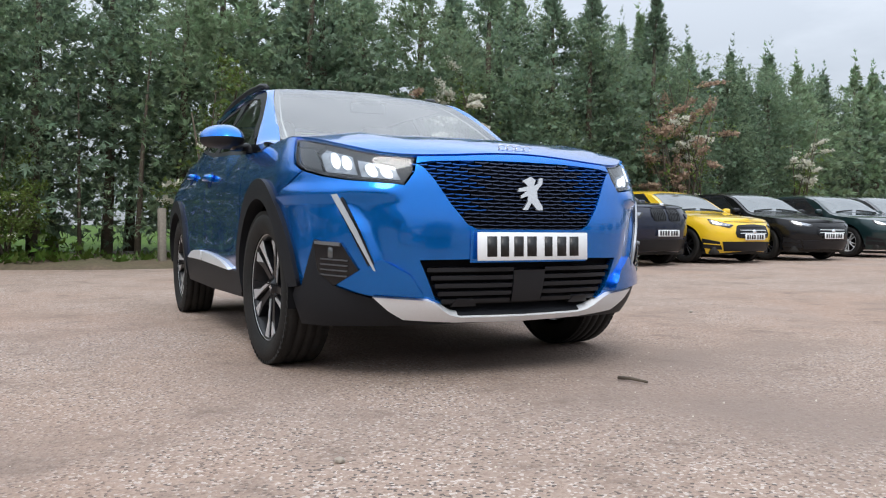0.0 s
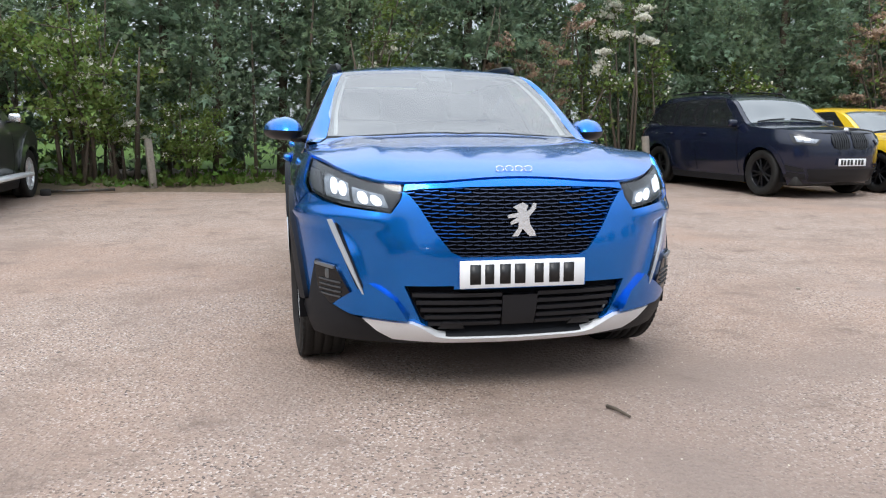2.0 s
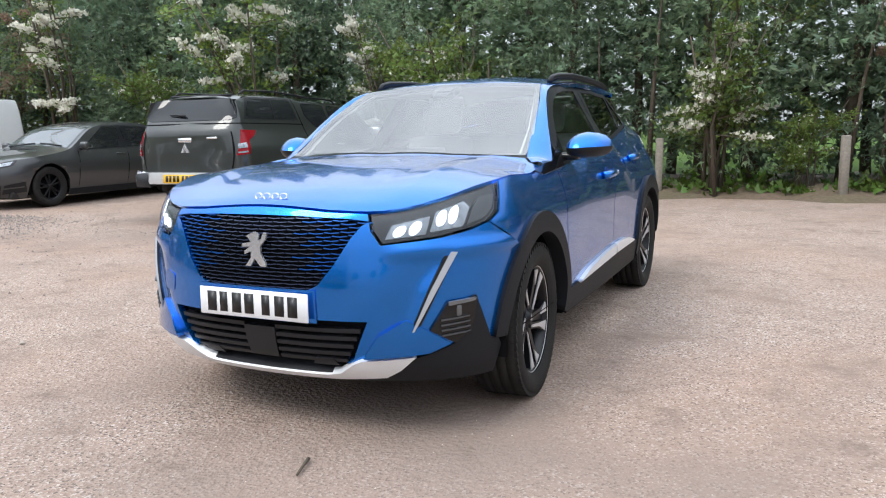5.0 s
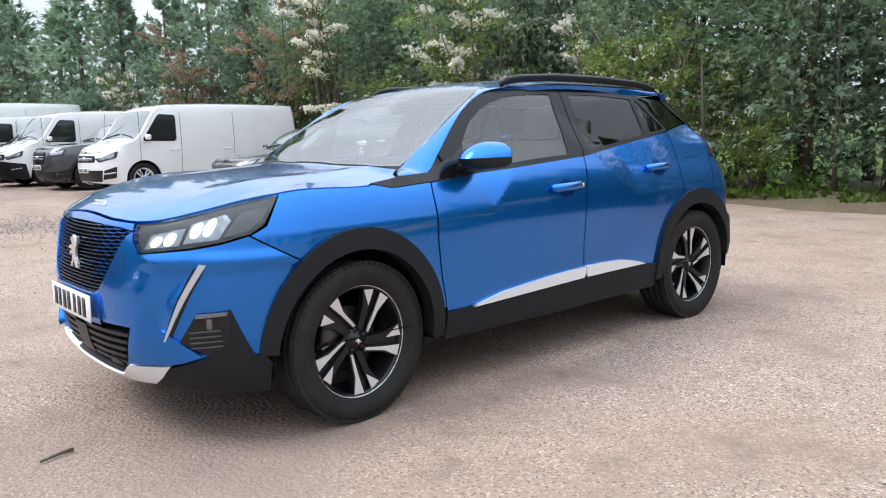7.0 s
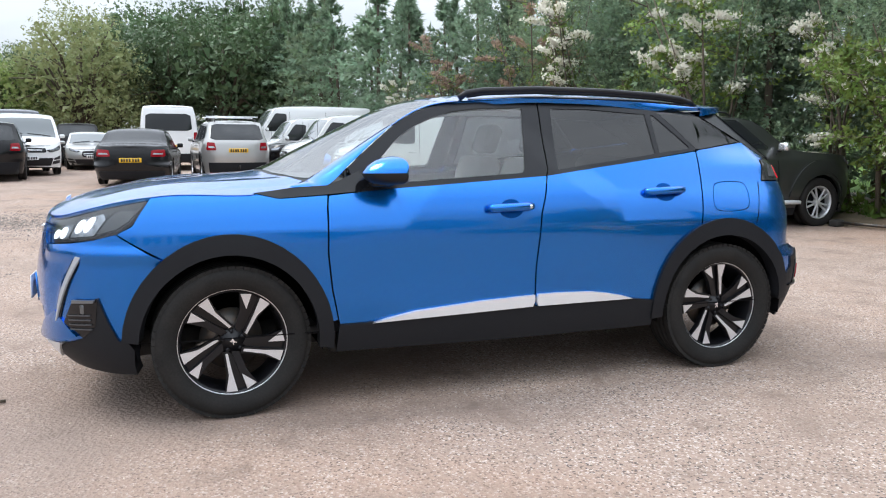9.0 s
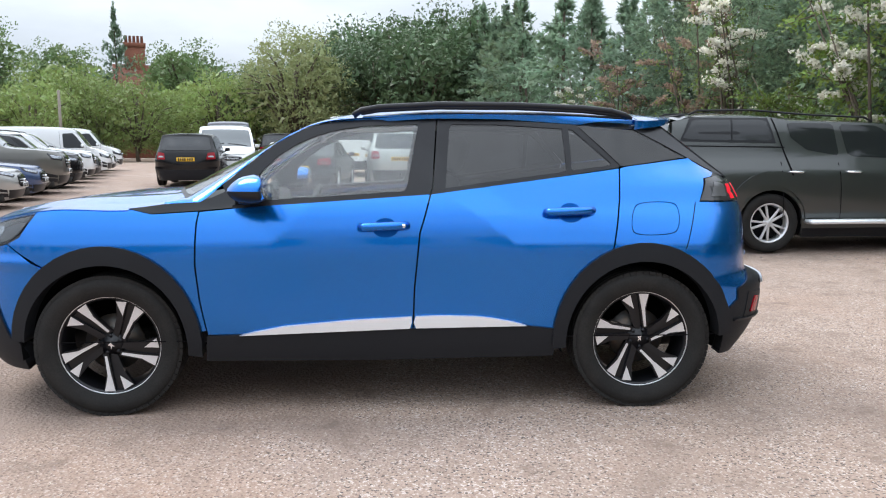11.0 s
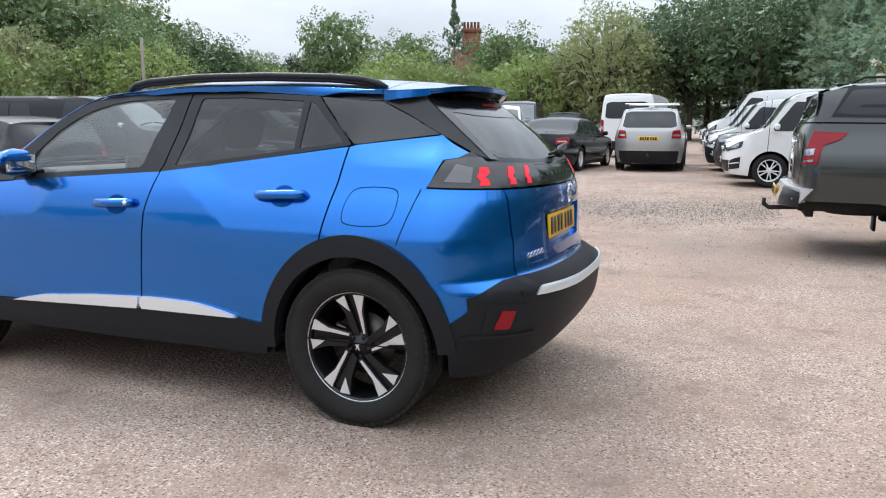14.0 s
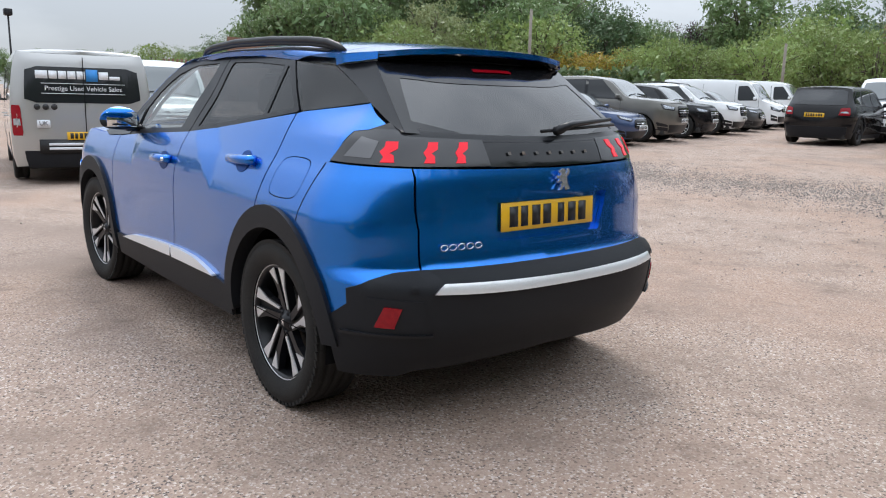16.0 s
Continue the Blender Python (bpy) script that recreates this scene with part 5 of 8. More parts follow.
def wheel(parent, m, r=0.345, width=0.215, rim_r=0.240, name="wheel", style="twin", face=M_ALU, dark=M_RIM):
    w = part(name, moved(lathe([(rim_r + 0.004, width * 0.36), (rim_r - 0.006, width * 0.36), (rim_r - 0.016, width * 0.30), (rim_r - 0.022, -width * 0.4)], 48), Matrix()), dark, parent)
    w.matrix_local = m
    base_v, base_f, lugs = tyre_mesh(r, width, rim_r)
    ty = part("tyre", (base_v, base_f), M_TYRE, w)
    tagged(part("tread", (*lugs, None, False), M_TYRE, ty), kind="stuff")
    x = width * 0.32
    part("brake_disc", lathe([(0.0, x - 0.075), (0.14, x - 0.075), (0.14, x - 0.09)], 32), M_DISC, w)
    part("brake_caliper", moved(block(x - 0.10, x - 0.05, -0.035, 0.035, 0.09, 0.155, 0.012), pose(0, 0, 0, 70, 0, 0)), M_DISC, w)
    R = rim_r - 0.012
    sc_ = R / 0.2167
    depth_at = lambda p: x + 0.002 - 0.026 * (1 - min(1.0, math.hypot(*p) / R))
    long_blade = [[(-14, 247), (40, 246), (25, 168), (8, 158)], [(8, 158), (25, 168), (38, 62), (26, 62)]]
    short_blade = [[(-105, 212), (-60, 240), (-37, 165)]]
    body = [[(-112, 218), (-60, 242), (-30, 160), (-62, 148)], [(-62, 148), (-30, 160), (8, 50), (-28, 56)], [(-60, 242), (-16, 247), (2, 160), (-30, 160)], [(-18, 247), (44, 246), (33, 160), (0, 160)], [(0, 160), (33, 160), (48, 52), (20, 52)], [(-30, 160), (2, 160), (24, 50), (4, 50)]]
    lift = [0.0, 0.0, -0.016, 0.0, 0.0, -0.016]
    for k in range(5):
        cs, sn = math.cos(radians(72 * k)), math.sin(radians(72 * k))

        def laid(polys, proud, thick, lifts=None):
            out = []
            for q, poly in enumerate(polys):
                pts = [(a / 1140 * sc_, c_ / 1140 * sc_) for a, c_ in poly]
                dz = proud + (lifts[q] if lifts else 0)
                out.append(extruded([(a * cs - c_ * sn, a * sn + c_ * cs) for a, c_ in reversed(pts)], thick, lambda a, c_, d_: Vector((depth_at((a, c_)) + dz - thick + d_, a, c_))))
            return (*joined(*out)[:2], None, False)

        part("spoke", laid(body, 0.0, 0.03, lift), dark, w)
        part("spoke_face", laid(long_blade, 0.004, 0.006), face, w, "bright machined spoke face")
        part("spoke_face", laid(short_blade, 0.004, 0.006), face, w, "bright machined spoke face")
    part("rim_edge", lathe([(rim_r + 0.003, width * 0.354), (rim_r + 0.002, width * 0.367), (rim_r - 0.003, width * 0.366), (rim_r - 0.004, width * 0.35)], 56), face, w)
    part("hub", lathe([(0.0, x - 0.004), (0.026, x - 0.006), (0.030, x - 0.016), (0.058, x - 0.022), (0.066, x - 0.05)], 28), dark, w)
    part("hub_mark", (*extruded([(-0.010, -0.016), (0.0, -0.006), (0.010, -0.016), (0.006, 0.004), (0.013, 0.016), (0.0, 0.010), (-0.013, 0.008), (-0.004, 0.0)], 0.003, lambda a, b, dd: Vector((x - 0.006 + dd, a, b))), None, False), M_CHROME, w)
    for k in range(5):
        a = radians(72 * k + 60)
        part("wheel_bolt", moved(lathe([(0.0, 0.010), (0.009, 0.009), (0.010, -0.01)], 8), Matrix.Translation((x - 0.024, 0.045 * math.cos(a), 0.045 * math.sin(a)))), M_SATIN, w)
    return w


first = wheel(hero, pose(0.776, FW, WZ, 0, 0, 3) @ pose(0, 0, 0, 36))
for m in (pose(0.776, RW, WZ, 0), pose(-0.776, FW, WZ, 0, 0, 183) @ pose(0, 0, 0, 33), pose(-0.776, RW, WZ, 5, 0, 180)):
    c = first.copy()
    scene.collection.objects.link(c)
    c.matrix_local = m
    for ch in first.children:
        cc = ch.copy()
        scene.collection.objects.link(cc)
        cc.parent = c
        for g2 in ch.children:
            c3 = g2.copy()
            scene.collection.objects.link(c3)
            c3.parent = cc

# interior
part("dashboard", joined(block(-0.68, 0.68, -1.05, -0.62, 0.86, 1.045, 0.06, 3), block(-0.12, 0.12, -0.80, -0.1, 0.35, 0.72, 0.04)), M_DASH, hero)
part("floor_pan", block(-0.72, 0.72, -1.0, 1.7, 0.32, 0.36, 0.01, 1), M_DASH, hero)
for sx in (1, -1):
    seat = part("front_seat", joined(block(sx * 0.37 - 0.25, sx * 0.37 + 0.25, -0.35, 0.18, 0.42, 0.62, 0.07, 3),
                                     moved(block(-0.24, 0.24, -0.07, 0.07, 0.0, 0.62, 0.06, 3), pose(sx * 0.37, 0.18, 0.56, -18))), M_SEAT, hero)
    part("headrest", moved(block(-0.13, 0.13, -0.05, 0.05, 0.64, 0.83, 0.045, 3), pose(sx * 0.37, 0.18, 0.56, -18)), M_SEAT, seat)
part("rear_bench", joined(block(-0.66, 0.66, 0.62, 1.10, 0.45, 0.64, 0.07, 3), moved(block(-0.66, 0.66, -0.07, 0.07, 0.0, 0.60, 0.06, 3), pose(0, 1.08, 0.58, -20))), M_SEAT, hero)
sw = [(-0.37 + 0.165 * math.cos(a), -0.46 + 0.05 * math.sin(a), 0.90 + 0.155 * math.sin(a)) for a in np.linspace(0, 2 * math.pi, 25)]
part("steering_wheel", joined(tube(sw, 0.016, 8), block(-0.43, -0.31, -0.49, -0.45, 0.86, 0.93, 0.015), block(-0.52, -0.22, -0.475, -0.455, 0.885, 0.91, 0.005)), M_DASH, hero)
part("rear_view_mirror", block(-0.11, 0.11, -0.36, -0.33, 1.325, 1.385, 0.012), M_SATIN, hero)
part("touch_screen", block(-0.12, 0.12, -0.64, -0.62, 0.98, 1.10, 0.01), M_PIANO, hero)


# ---- parked vehicles ----
M_DGLASS = mat("dark_car_glass", (0.016, 0.018, 0.020), 0.05, spec=0.5)
M_PGLASS = mat("pale_screen_glass", (0.10, 0.115, 0.12), 0.04, coat=0.5, spec=1.0)
WHEELS = {}


def far_wheel(parent, m, style):
    """A plain road wheel: tyre, rim barrel, ten spokes and hub; the meshes are shared."""
    if style not in WHEELS:
        face = {"silver": M_ALU, "black": M_RIM, "grey": M_SILVER}[style]
        ty = mesh_of("tyre", *lathe([(0.23, -0.08), (0.25, -0.095), (0.31, -0.108), (0.338, -0.098), (0.35, -0.08), (0.35, -0.03), (0.343, -0.027), (0.343, 0.027), (0.35, 0.03), (0.35, 0.08), (0.338, 0.098), (0.31, 0.108), (0.25, 0.095), (0.23, 0.08)], 36))
        ty.materials.append(M_TYRE)
        rim = mesh_of("rim", *lathe([(0.236, 0.086), (0.226, 0.088), (0.214, 0.07), (0.208, -0.08)], 36))
        rim.materials.append(face)
        back = mesh_of("brake_disc", *lathe([(0.0, -0.005), (0.205, -0.005), (0.205, -0.02)], 24))
        back.materials.append(M_GAP)
        sp = []
        for k in range(10):
            a = 36 * k + (6 if k % 2 else -6)
            sp.append(moved(block(0.045, 0.072, -0.013, 0.013, 0.03, 0.222, 0.004, 1), pose(0, 0, 0, a)))
        spokes = mesh_of("spoke_star", *joined(*sp)[:2], None, False)
        spokes.materials.append(face)
        hub = mesh_of("hub", *lathe([(0.0, 0.078), (0.03, 0.076), (0.05, 0.06), (0.06, 0.03)], 18))
        hub.materials.append(face)
        WHEELS[style] = (ty, rim, back, spokes, hub)
    ty, rim, back, spokes, hub = WHEELS[style]
    w = new("wheel", rim)
    w.parent = parent
    w.matrix_local = m
    for nm, me in (("tyre", ty), ("brake_disc", back), ("spoke_star", spokes), ("hub", hub)):
        o = new(nm, me)
        o.parent = w


# each kind: fractions of length (from the nose) and of height
KINDS = {
    "suv": dict(top=[(0, .56), (.015, .60), (.10, .645), (.25, .675), (.275, .69), (.40, .93), (.45, .965), (.60, 1.0), (.80, .985), (.93, .955), (1.0, .93)],
                tail=[(.1, .12), (.25, .03), (.40, 0), (.55, .02), (.64, .05), (.95, .50), (1, .55)], nose=[(.1, .2), (.2, .06), (.35, 0), (.5, .02), (.58, .10), (.7, .3), (1, .6)],
                belt=[(.275, .62), (.9, .665)], glass=[[(.325, .645), (.52, .655), (.53, .915), (.445, .92)], [(.545, .657), (.72, .668), (.715, .91), (.545, .925)], [(.735, .67), (.885, .70), (.82, .89), (.735, .905)]],
                screen=(.278, .415), axles=(.185, .79), tyre=.36, rearglass=[(.49, .665), (.43, .915)], lampf=[(.52, .53), (.70, .55), (.88, .585), (.86, .50), (.60, .475)], grille=[(.0, .38), (.38, .38), (.42, .44), (.40, .55), (.0, .56)],
                lampr=[(.62, .50), (.88, .50), (.86, .63), (.66, .62)], doors=(.30, .535, .745)),
    "hatch": dict(top=[(0, .50), (.015, .545), (.10, .60), (.25, .655), (.28, .675), (.43, .93), (.50, .98), (.62, 1.0), (.80, .965), (.92, .90), (1.0, .84)],
                  tail=[(.1, .12), (.25, .03), (.40, 0), (.55, .02), (.66, .07), (.95, .62), (1, .7)], nose=[(.1, .16), (.2, .05), (.35, 0), (.45, .03), (.53, .12), (.7, .35), (1, .7)],
                  belt=[(.28, .62), (.9, .69)], glass=[[(.34, .645), (.54, .665), (.55, .92), (.48, .92)], [(.565, .667), (.76, .70), (.70, .89), (.565, .92)], [(.775, .71), (.85, .73), (.80, .83), (.735, .875)]],
                  screen=(.285, .44), axles=(.19, .80), tyre=.325, rearglass=[(.34, .70), (.30, .86)], lampf=[(.48, .475), (.66, .51), (.86, .56), (.84, .49), (.58, .44)], grille=[(.0, .30), (.44, .32), (.48, .38), (.42, .475), (.0, .49)],
                  lampr=[(.60, .52), (.86, .53), (.84, .64), (.64, .63)], doors=(.31, .555, .76)),
    "saloon": dict(top=[(0, .49), (.015, .535), (.10, .59), (.26, .66), (.285, .68), (.42, .93), (.50, .985), (.60, 1.0), (.70, .97), (.83, .76), (.87, .725), (.97, .70), (1.0, .66)],
                   tail=[(.1, .14), (.25, .03), (.40, 0), (.55, .01), (.68, .06), (1, .3)], nose=[(.1, .16), (.2, .05), (.35, 0), (.45, .03), (.53, .12), (.7, .35), (1, .7)],
                   belt=[(.285, .62), (.85, .67)], glass=[[(.34, .645), (.53, .66), (.54, .915), (.47, .915)], [(.555, .662), (.70, .675), (.685, .90), (.555, .92)], [(.712, .68), (.775, .695), (.72, .85), (.70, .885)]],
                   screen=(.29, .43), axles=(.19, .785), tyre=.325, rearglass=None, back=(.71, .825), lampf=[(.48, .475), (.66, .51), (.86, .555), (.84, .49), (.58, .44)], grille=[(.0, .30), (.38, .32), (.44, .38), (.40, .47), (.0, .485)],
                   lampr=[(.50, .50), (.86, .50), (.86, .62), (.54, .61)], doors=(.31, .545, .73)),
    "van": dict(top=[(0, .42), (.008, .46), (.04, .515), (.13, .585), (.148, .60), (.25, .92), (.275, .955), (.36, .985), (.60, 1.0), (.95, .99), (1.0, .96)],
                tail=[(.05, .1), (.2, .02), (.35, 0), (.6, .01), (.92, .08), (1, .16)], nose=[(.05, .2), (.15, .05), (.3, 0), (.4, .02), (.46, .08), (.6, .35), (1, 1.0)],
                belt=[(.148, .89), (.9, .89)], glass=[[(.178, .575), (.335, .565), (.34, .855), (.262, .865)]], screen=(.152, .245), axles=(.18, .785), tyre=.335, rearglass=[(.80, .60), (.76, .86)],
                lampf=[(.50, .395), (.68, .405), (.93, .475), (.93, .40), (.62, .355)], grille=[(.0, .355), (.48, .355), (.50, .38), (.48, .425), (.0, .43)], lampr=[(.84, .36), (.97, .36), (.97, .58), (.86, .58)], doors=(.165, .352, .615)),
    "pickup": dict(top=[(0, .56), (.015, .60), (.10, .63), (.23, .66), (.25, .675), (.355, .93), (.40, .965), (.50, 1.0), (.575, .985), (.60, .985), (.62, 1.0), (.80, 1.0), (.93, .985), (.955, .96), (1.0, .90)],
                   tail=[(.1, .30), (.25, .10), (.29, .0), (.36, .0), (.375, .09), (.45, .09), (.655, .10), (.675, .13), (.95, .44), (1, .5)], nose=[(.1, .2), (.2, .06), (.35, 0), (.5, .02), (.58, .10), (.7, .3), (1, .6)],
                   belt=[(.25, .62), (.97, .64)], glass=[[(.295, .645), (.425, .655), (.43, .92), (.395, .92)], [(.44, .655), (.545, .66), (.535, .925), (.44, .93)], [(.655, .715), (.745, .715), (.745, .915), (.675, .915)], [(.752, .715), (.865, .715), (.845, .915), (.752, .915)]],
                   screen=(.253, .365), axles=(.18, .745), tyre=.37, rearglass=[(.55, .70), (.49, .95)], lampf=[(.52, .53), (.70, .55), (.90, .585), (.88, .50), (.60, .475)], grille=[(.0, .38), (.42, .38), (.46, .44), (.44, .55), (.0, .56)],
                   lampr=[(.78, .39), (.99, .39), (.99, .63), (.80, .63)], doors=(.275, .435, .555)),
    "canopy": dict(top=[(0, .57), (.015, .61), (.10, .645), (.25, .675), (.28, .69), (.40, .92), (.44, .945), (.50, .955), (.65, .965), (.675, .965), (.69, .985), (.80, 1.0), (.91, .99), (.93, .97), (1.0, .90)],
                   tail=[(.1, .30), (.25, .10), (.29, .0), (.36, .0), (.385, .06), (.70, .075), (.755, .12), (.78, .15), (.97, .375), (1, .42)], nose=[(.1, .2), (.2, .06), (.35, 0), (.5, .02), (.58, .10), (.7, .3), (1, .6)],
                   belt=[(.28, .63), (.97, .66)], glass=[[(.355, .665), (.535, .685), (.55, .915), (.455, .905)], [(.557, .69), (.633, .73), (.671, .82), (.675, .925), (.565, .92)], [(.713, .793), (.929, .806), (.90, .945), (.725, .945)]],
                   screen=(.285, .41), axles=(.18, .722), tyre=.36, rearglass=[(.53, .785), (.47, .95)], lampf=[(.52, .53), (.70, .55), (.90, .585), (.88, .50), (.60, .475)], grille=[(.0, .38), (.42, .38), (.46, .44), (.44, .55), (.0, .56)],
                   doors=(.33, .552, .69)),
}


def vehicle(name, label, category, kind, colour, m, length, width, height, wheels="silver", group="", yellow_rear=True, clad=None, lamp_lit=False, glass_mat=None, rails=False, plate_ends="fr", twin_grille=False):
    """A parked vehicle, nose towards -y, its middle over the origin."""
    k = KINDS[kind]
    car = thing(name, label, category, m, group)
    L, Wd, H = length, width / 2, height
    yy = lambda f: -L / 2 + f * L
    zz = lambda f: f * H
    if kind == "van":
        wt = [(.08, .93), (.2, .985), (.35, 1), (.55, .99), (.8, .94), (.93, .885), (1, .82)]
    else:
        wt = [(.1, .90), (.2, .955), (.33, .99), (.48, 1), (.58, .985), (.64, .95), (.70, .90), (.9, .79), (.97, .72), (1, .66)]
    sh = Shell(-L / 2, L / 2, 0.75 if kind != "van" else 0.6, 0.55 if kind not in ("van", "pickup", "canopy") else 0.22, curve_of([(zz(a), b * Wd) for a, b in wt], 0.02), curve_of([(zz(a), b) for a, b in k["nose"]], 0.02),
               curve_of([(zz(a), b) for a, b in k["tail"]], 0.02), (2.9, 2.9 if kind not in ("van", "pickup", "canopy") else 3.6),
               None if kind == "van" else lambda y, z: 0.2 * np.clip(z - zz(.53 if kind != "canopy" else .58), 0, 0.06) + 0.05 * np.clip(zz(.34) - z, 0, 0.2) + 0.012 * (np.abs(z - zz(.40)) < 0.03))
    zt = curve_of([(yy(a), zz(b)) for a, b in k["top"]], 0.03)
    drop = 0.045
    ax = [yy(a) for a in k["axles"]]
    tr = k["tyre"]
    zb = 0.17 * H / 1.5

    def top_z(s):
        z = zz(.6)
        for _ in range(25):
            z = 0.5 * z + 0.5 * (float(zt(sh.at(np.array([[s, z]]))[0, 1])) - drop)
        return z

    tops = [(s, top_z(s)) for s in np.concatenate([np.linspace(0, 0.9, 12), np.linspace(0.98, sh.end - 0.75, 26), np.linspace(sh.end - 0.68, sh.end, 12)])]
    bottom = [(0.0, zb + 0.06)]
    for a in ax:
        arch_r = tr + 0.055
        bottom += [sh.by_y(a - arch_r - 0.01, zb)] + [sh.by_y(y, z) for y, z in arc(a, tr, arch_r, arch_r, 180, 0, 12)] + [sh.by_y(a + arch_r + 0.01, zb)]
    if kind == "canopy":  # the bed ends high over the road
        bottom[-1] = sh.by_y(ax[1] + arch_r - 0.02, 0.46)
        bottom += [sh.by_y(ax[1] + arch_r + 0.25, 0.54), (sh.end, 0.56)]
    else:
        bottom += [(sh.end, zb + 0.10)]
    side = panel(sh.at, bottom + tops[::-1], 0.11, 0, 0.03)
    ys = np.concatenate([np.linspace(0, 0.12, 8), np.linspace(0.14, 0.95, 44), np.linspace(0.96, 1.0, 6)])
    y_lo, y_hi = float(sh.at(np.array([tops[0]]))[0, 1]), float(sh.at(np.array([tops[-1]]))[0, 1])
    ys = y_lo + ys * (y_hi - y_lo)
    hw = np.array([abs(sh.at(np.array([sh.by_y(float(y), float(zt(y)) - drop)]))[0, 0]) for y in ys])

    def top_fn(uv):
        x = np.interp(uv[:, 1], ys, hw) * uv[:, 0]
        return np.stack([x, uv[:, 1], zt(uv[:, 1]) - drop * np.abs(uv[:, 0]) ** 3], 1)

    lid = grid_sheet(top_fn, np.linspace(-1, 1, 13), ys)
    body = part("body", joined(side, moved(side, MIRROR), lid), colour, car)
    gm = glass_mat or M_DGLASS
    # glass
    u0, u1 = k["screen"]
    sheet = lambda a, b, e: grid_sheet(lambda uv: top_fn(uv) + np.array((0, -0.003, 0.005)), np.linspace(-e, e, 9), np.linspace(yy(a), yy(b), 8))
    part("windscreen", sheet(u0, u1, 0.90), M_PGLASS, car)
    if k.get("back"):
        part("rear_window", sheet(*k["back"], 0.86), gm, car)
    if k["rearglass"]:
        (xa, za), (xb, zb2) = k["rearglass"]
        lp = sh.line(("r", xa * Wd * 1.6 if kind != "van" else xa * Wd, zz(za)), ("r", -xa * Wd * 1.6 if kind != "van" else -xa * Wd, zz(za)), ("r", -xb * Wd * 1.6 if kind != "van" else -xb * Wd, zz(zb2)), ("r", xb * Wd * 1.6 if kind != "van" else xb * Wd, zz(zb2)))
        part("rear_window", panel(sh.at, rounded(lp, 0.1, 1), 0.1, 0.006, 0.01), gm, car)
    if kind in ("suv", "hatch", "saloon"):
        gs = k["glass"]
        lowers = [q for g in gs for q in g[:2]]
        uppers = [q for g in reversed(gs) for q in g[2:]]
        lp = sh.line(*[("s", yy(a), zz(b - .014)) for a, b in lowers], *[("s", yy(a), zz(b + .014)) for a, b in uppers])
        d = panel(sh.at, lp, 0.14, 0.0025, 0.004)
        part("window_frame", d, M_SATIN, car)
        part("window_frame", moved(d, MIRROR), M_SATIN, car)
    for g in k["glass"]:
        lp = rounded(sh.line(*[("s", yy(a), zz(b)) for a, b in g]), 0.08, 1)
        d = panel(sh.at, lp, 0.12, 0.006, 0.003)
        part("side_window", d, gm, car)
        part("side_window", moved(d, MIRROR), gm, car)
    # joints of the doors
    if True:
        b0 = k["belt"]
        for f in k["doors"]:
            zt0 = float(np.interp(f, [q[0] for q in b0], [q[1] for q in b0]))
            lp = sh.line(("s", yy(f) - 0.005, zz(.2)), ("s", yy(f) + 0.005, zz(.2)), ("s", yy(f + .01) + 0.005, zz(zt0)), ("s", yy(f + .01) - 0.005, zz(zt0)))
            d = panel(sh.at, lp, 0.15, 0.003, 0.0)
            part("door_joint", d, M_GAP, car)
            part("door_joint", moved(d, MIRROR), M_GAP, car)
        for f in k["doors"][1:]:
            c = sh.at(np.array([sh.by_y(yy(f) - 0.13, zz(.575 if kind != "van" else .47))]))[0]
            hd = tube([(c[0] - 0.005, c[1] - 0.10, c[2]), (c[0] + 0.03, c[1] - 0.06, c[2]), (c[0] + 0.03, c[1] + 0.06, c[2] + 0.004), (c[0] - 0.005, c[1] + 0.10, c[2] + 0.004)], 0.014, 6)
            hm = M_CHROME if clad == "chrome" else colour
            part("door_handle", hd, hm, car)
            part("door_handle", moved(hd, MIRROR), hm, car)
    # lower dark band, grille, lamps
    band = sh.line(("s", ax[0] + tr + 0.075, zb - 0.01), ("s", ax[1] - tr - 0.075, zb - 0.01), ("s", ax[1] - tr - 0.07, zb + 0.10), ("s", ax[0] + tr + 0.07, zb + 0.10))
    d = panel(sh.at, band, 0.15, 0.006, 0.03)
    part("sill", d, M_CLAD, car)
    part("sill", moved(d, MIRROR), M_CLAD, car)
    if kind in ("suv", "pickup", "canopy"):
        for a in ax:
            out, inn = arc(a, tr, tr + .11, tr + .11, 0, 180, 14), arc(a, tr, tr + .045, tr + .045, 0, 180, 14)
            d = panel(sh.at, sh.line(*[("s", y, z) for y, z in out + inn[::-1]]), 0.12, 0.012, 0.03)
            am = colour if clad in ("body", "chrome") else M_CLAD
            part("wheel_arch", d, am, car)
            part("wheel_arch", moved(d, MIRROR), am, car)
    if twin_grille:
        for sgn in (1, -1):
            lp = rounded(sh.line(*[("f", a * Wd, zz(b)) for a, b in ((.03, .45), (.30, .445), (.37, .50), (.35, .585), (.06, .595), (.03, .56))]), 0.2, 2)
            gr = part("grille", panel(sh.at, lp if sgn > 0 else flipped(lp), 0.06, 0.010, 0.03), M_PIANO, car)
            for i in range(7):
                x = (.06 + .042 * i) * Wd
                lp = sh.line(("f", x - .004, zz(.455)), ("f", x + .004, zz(.455)), ("f", x + .004, zz(.585)), ("f", x - .004, zz(.585)))
                part("grille_slat", panel(sh.at, lp if sgn > 0 else flipped(lp), 0.12, 0.017, 0.006), M_SATIN, gr)
    else:
        gp = [("f", a * Wd * 1.0, zz(b)) for a, b in k["grille"]]
        gl2 = sh.line(*gp)
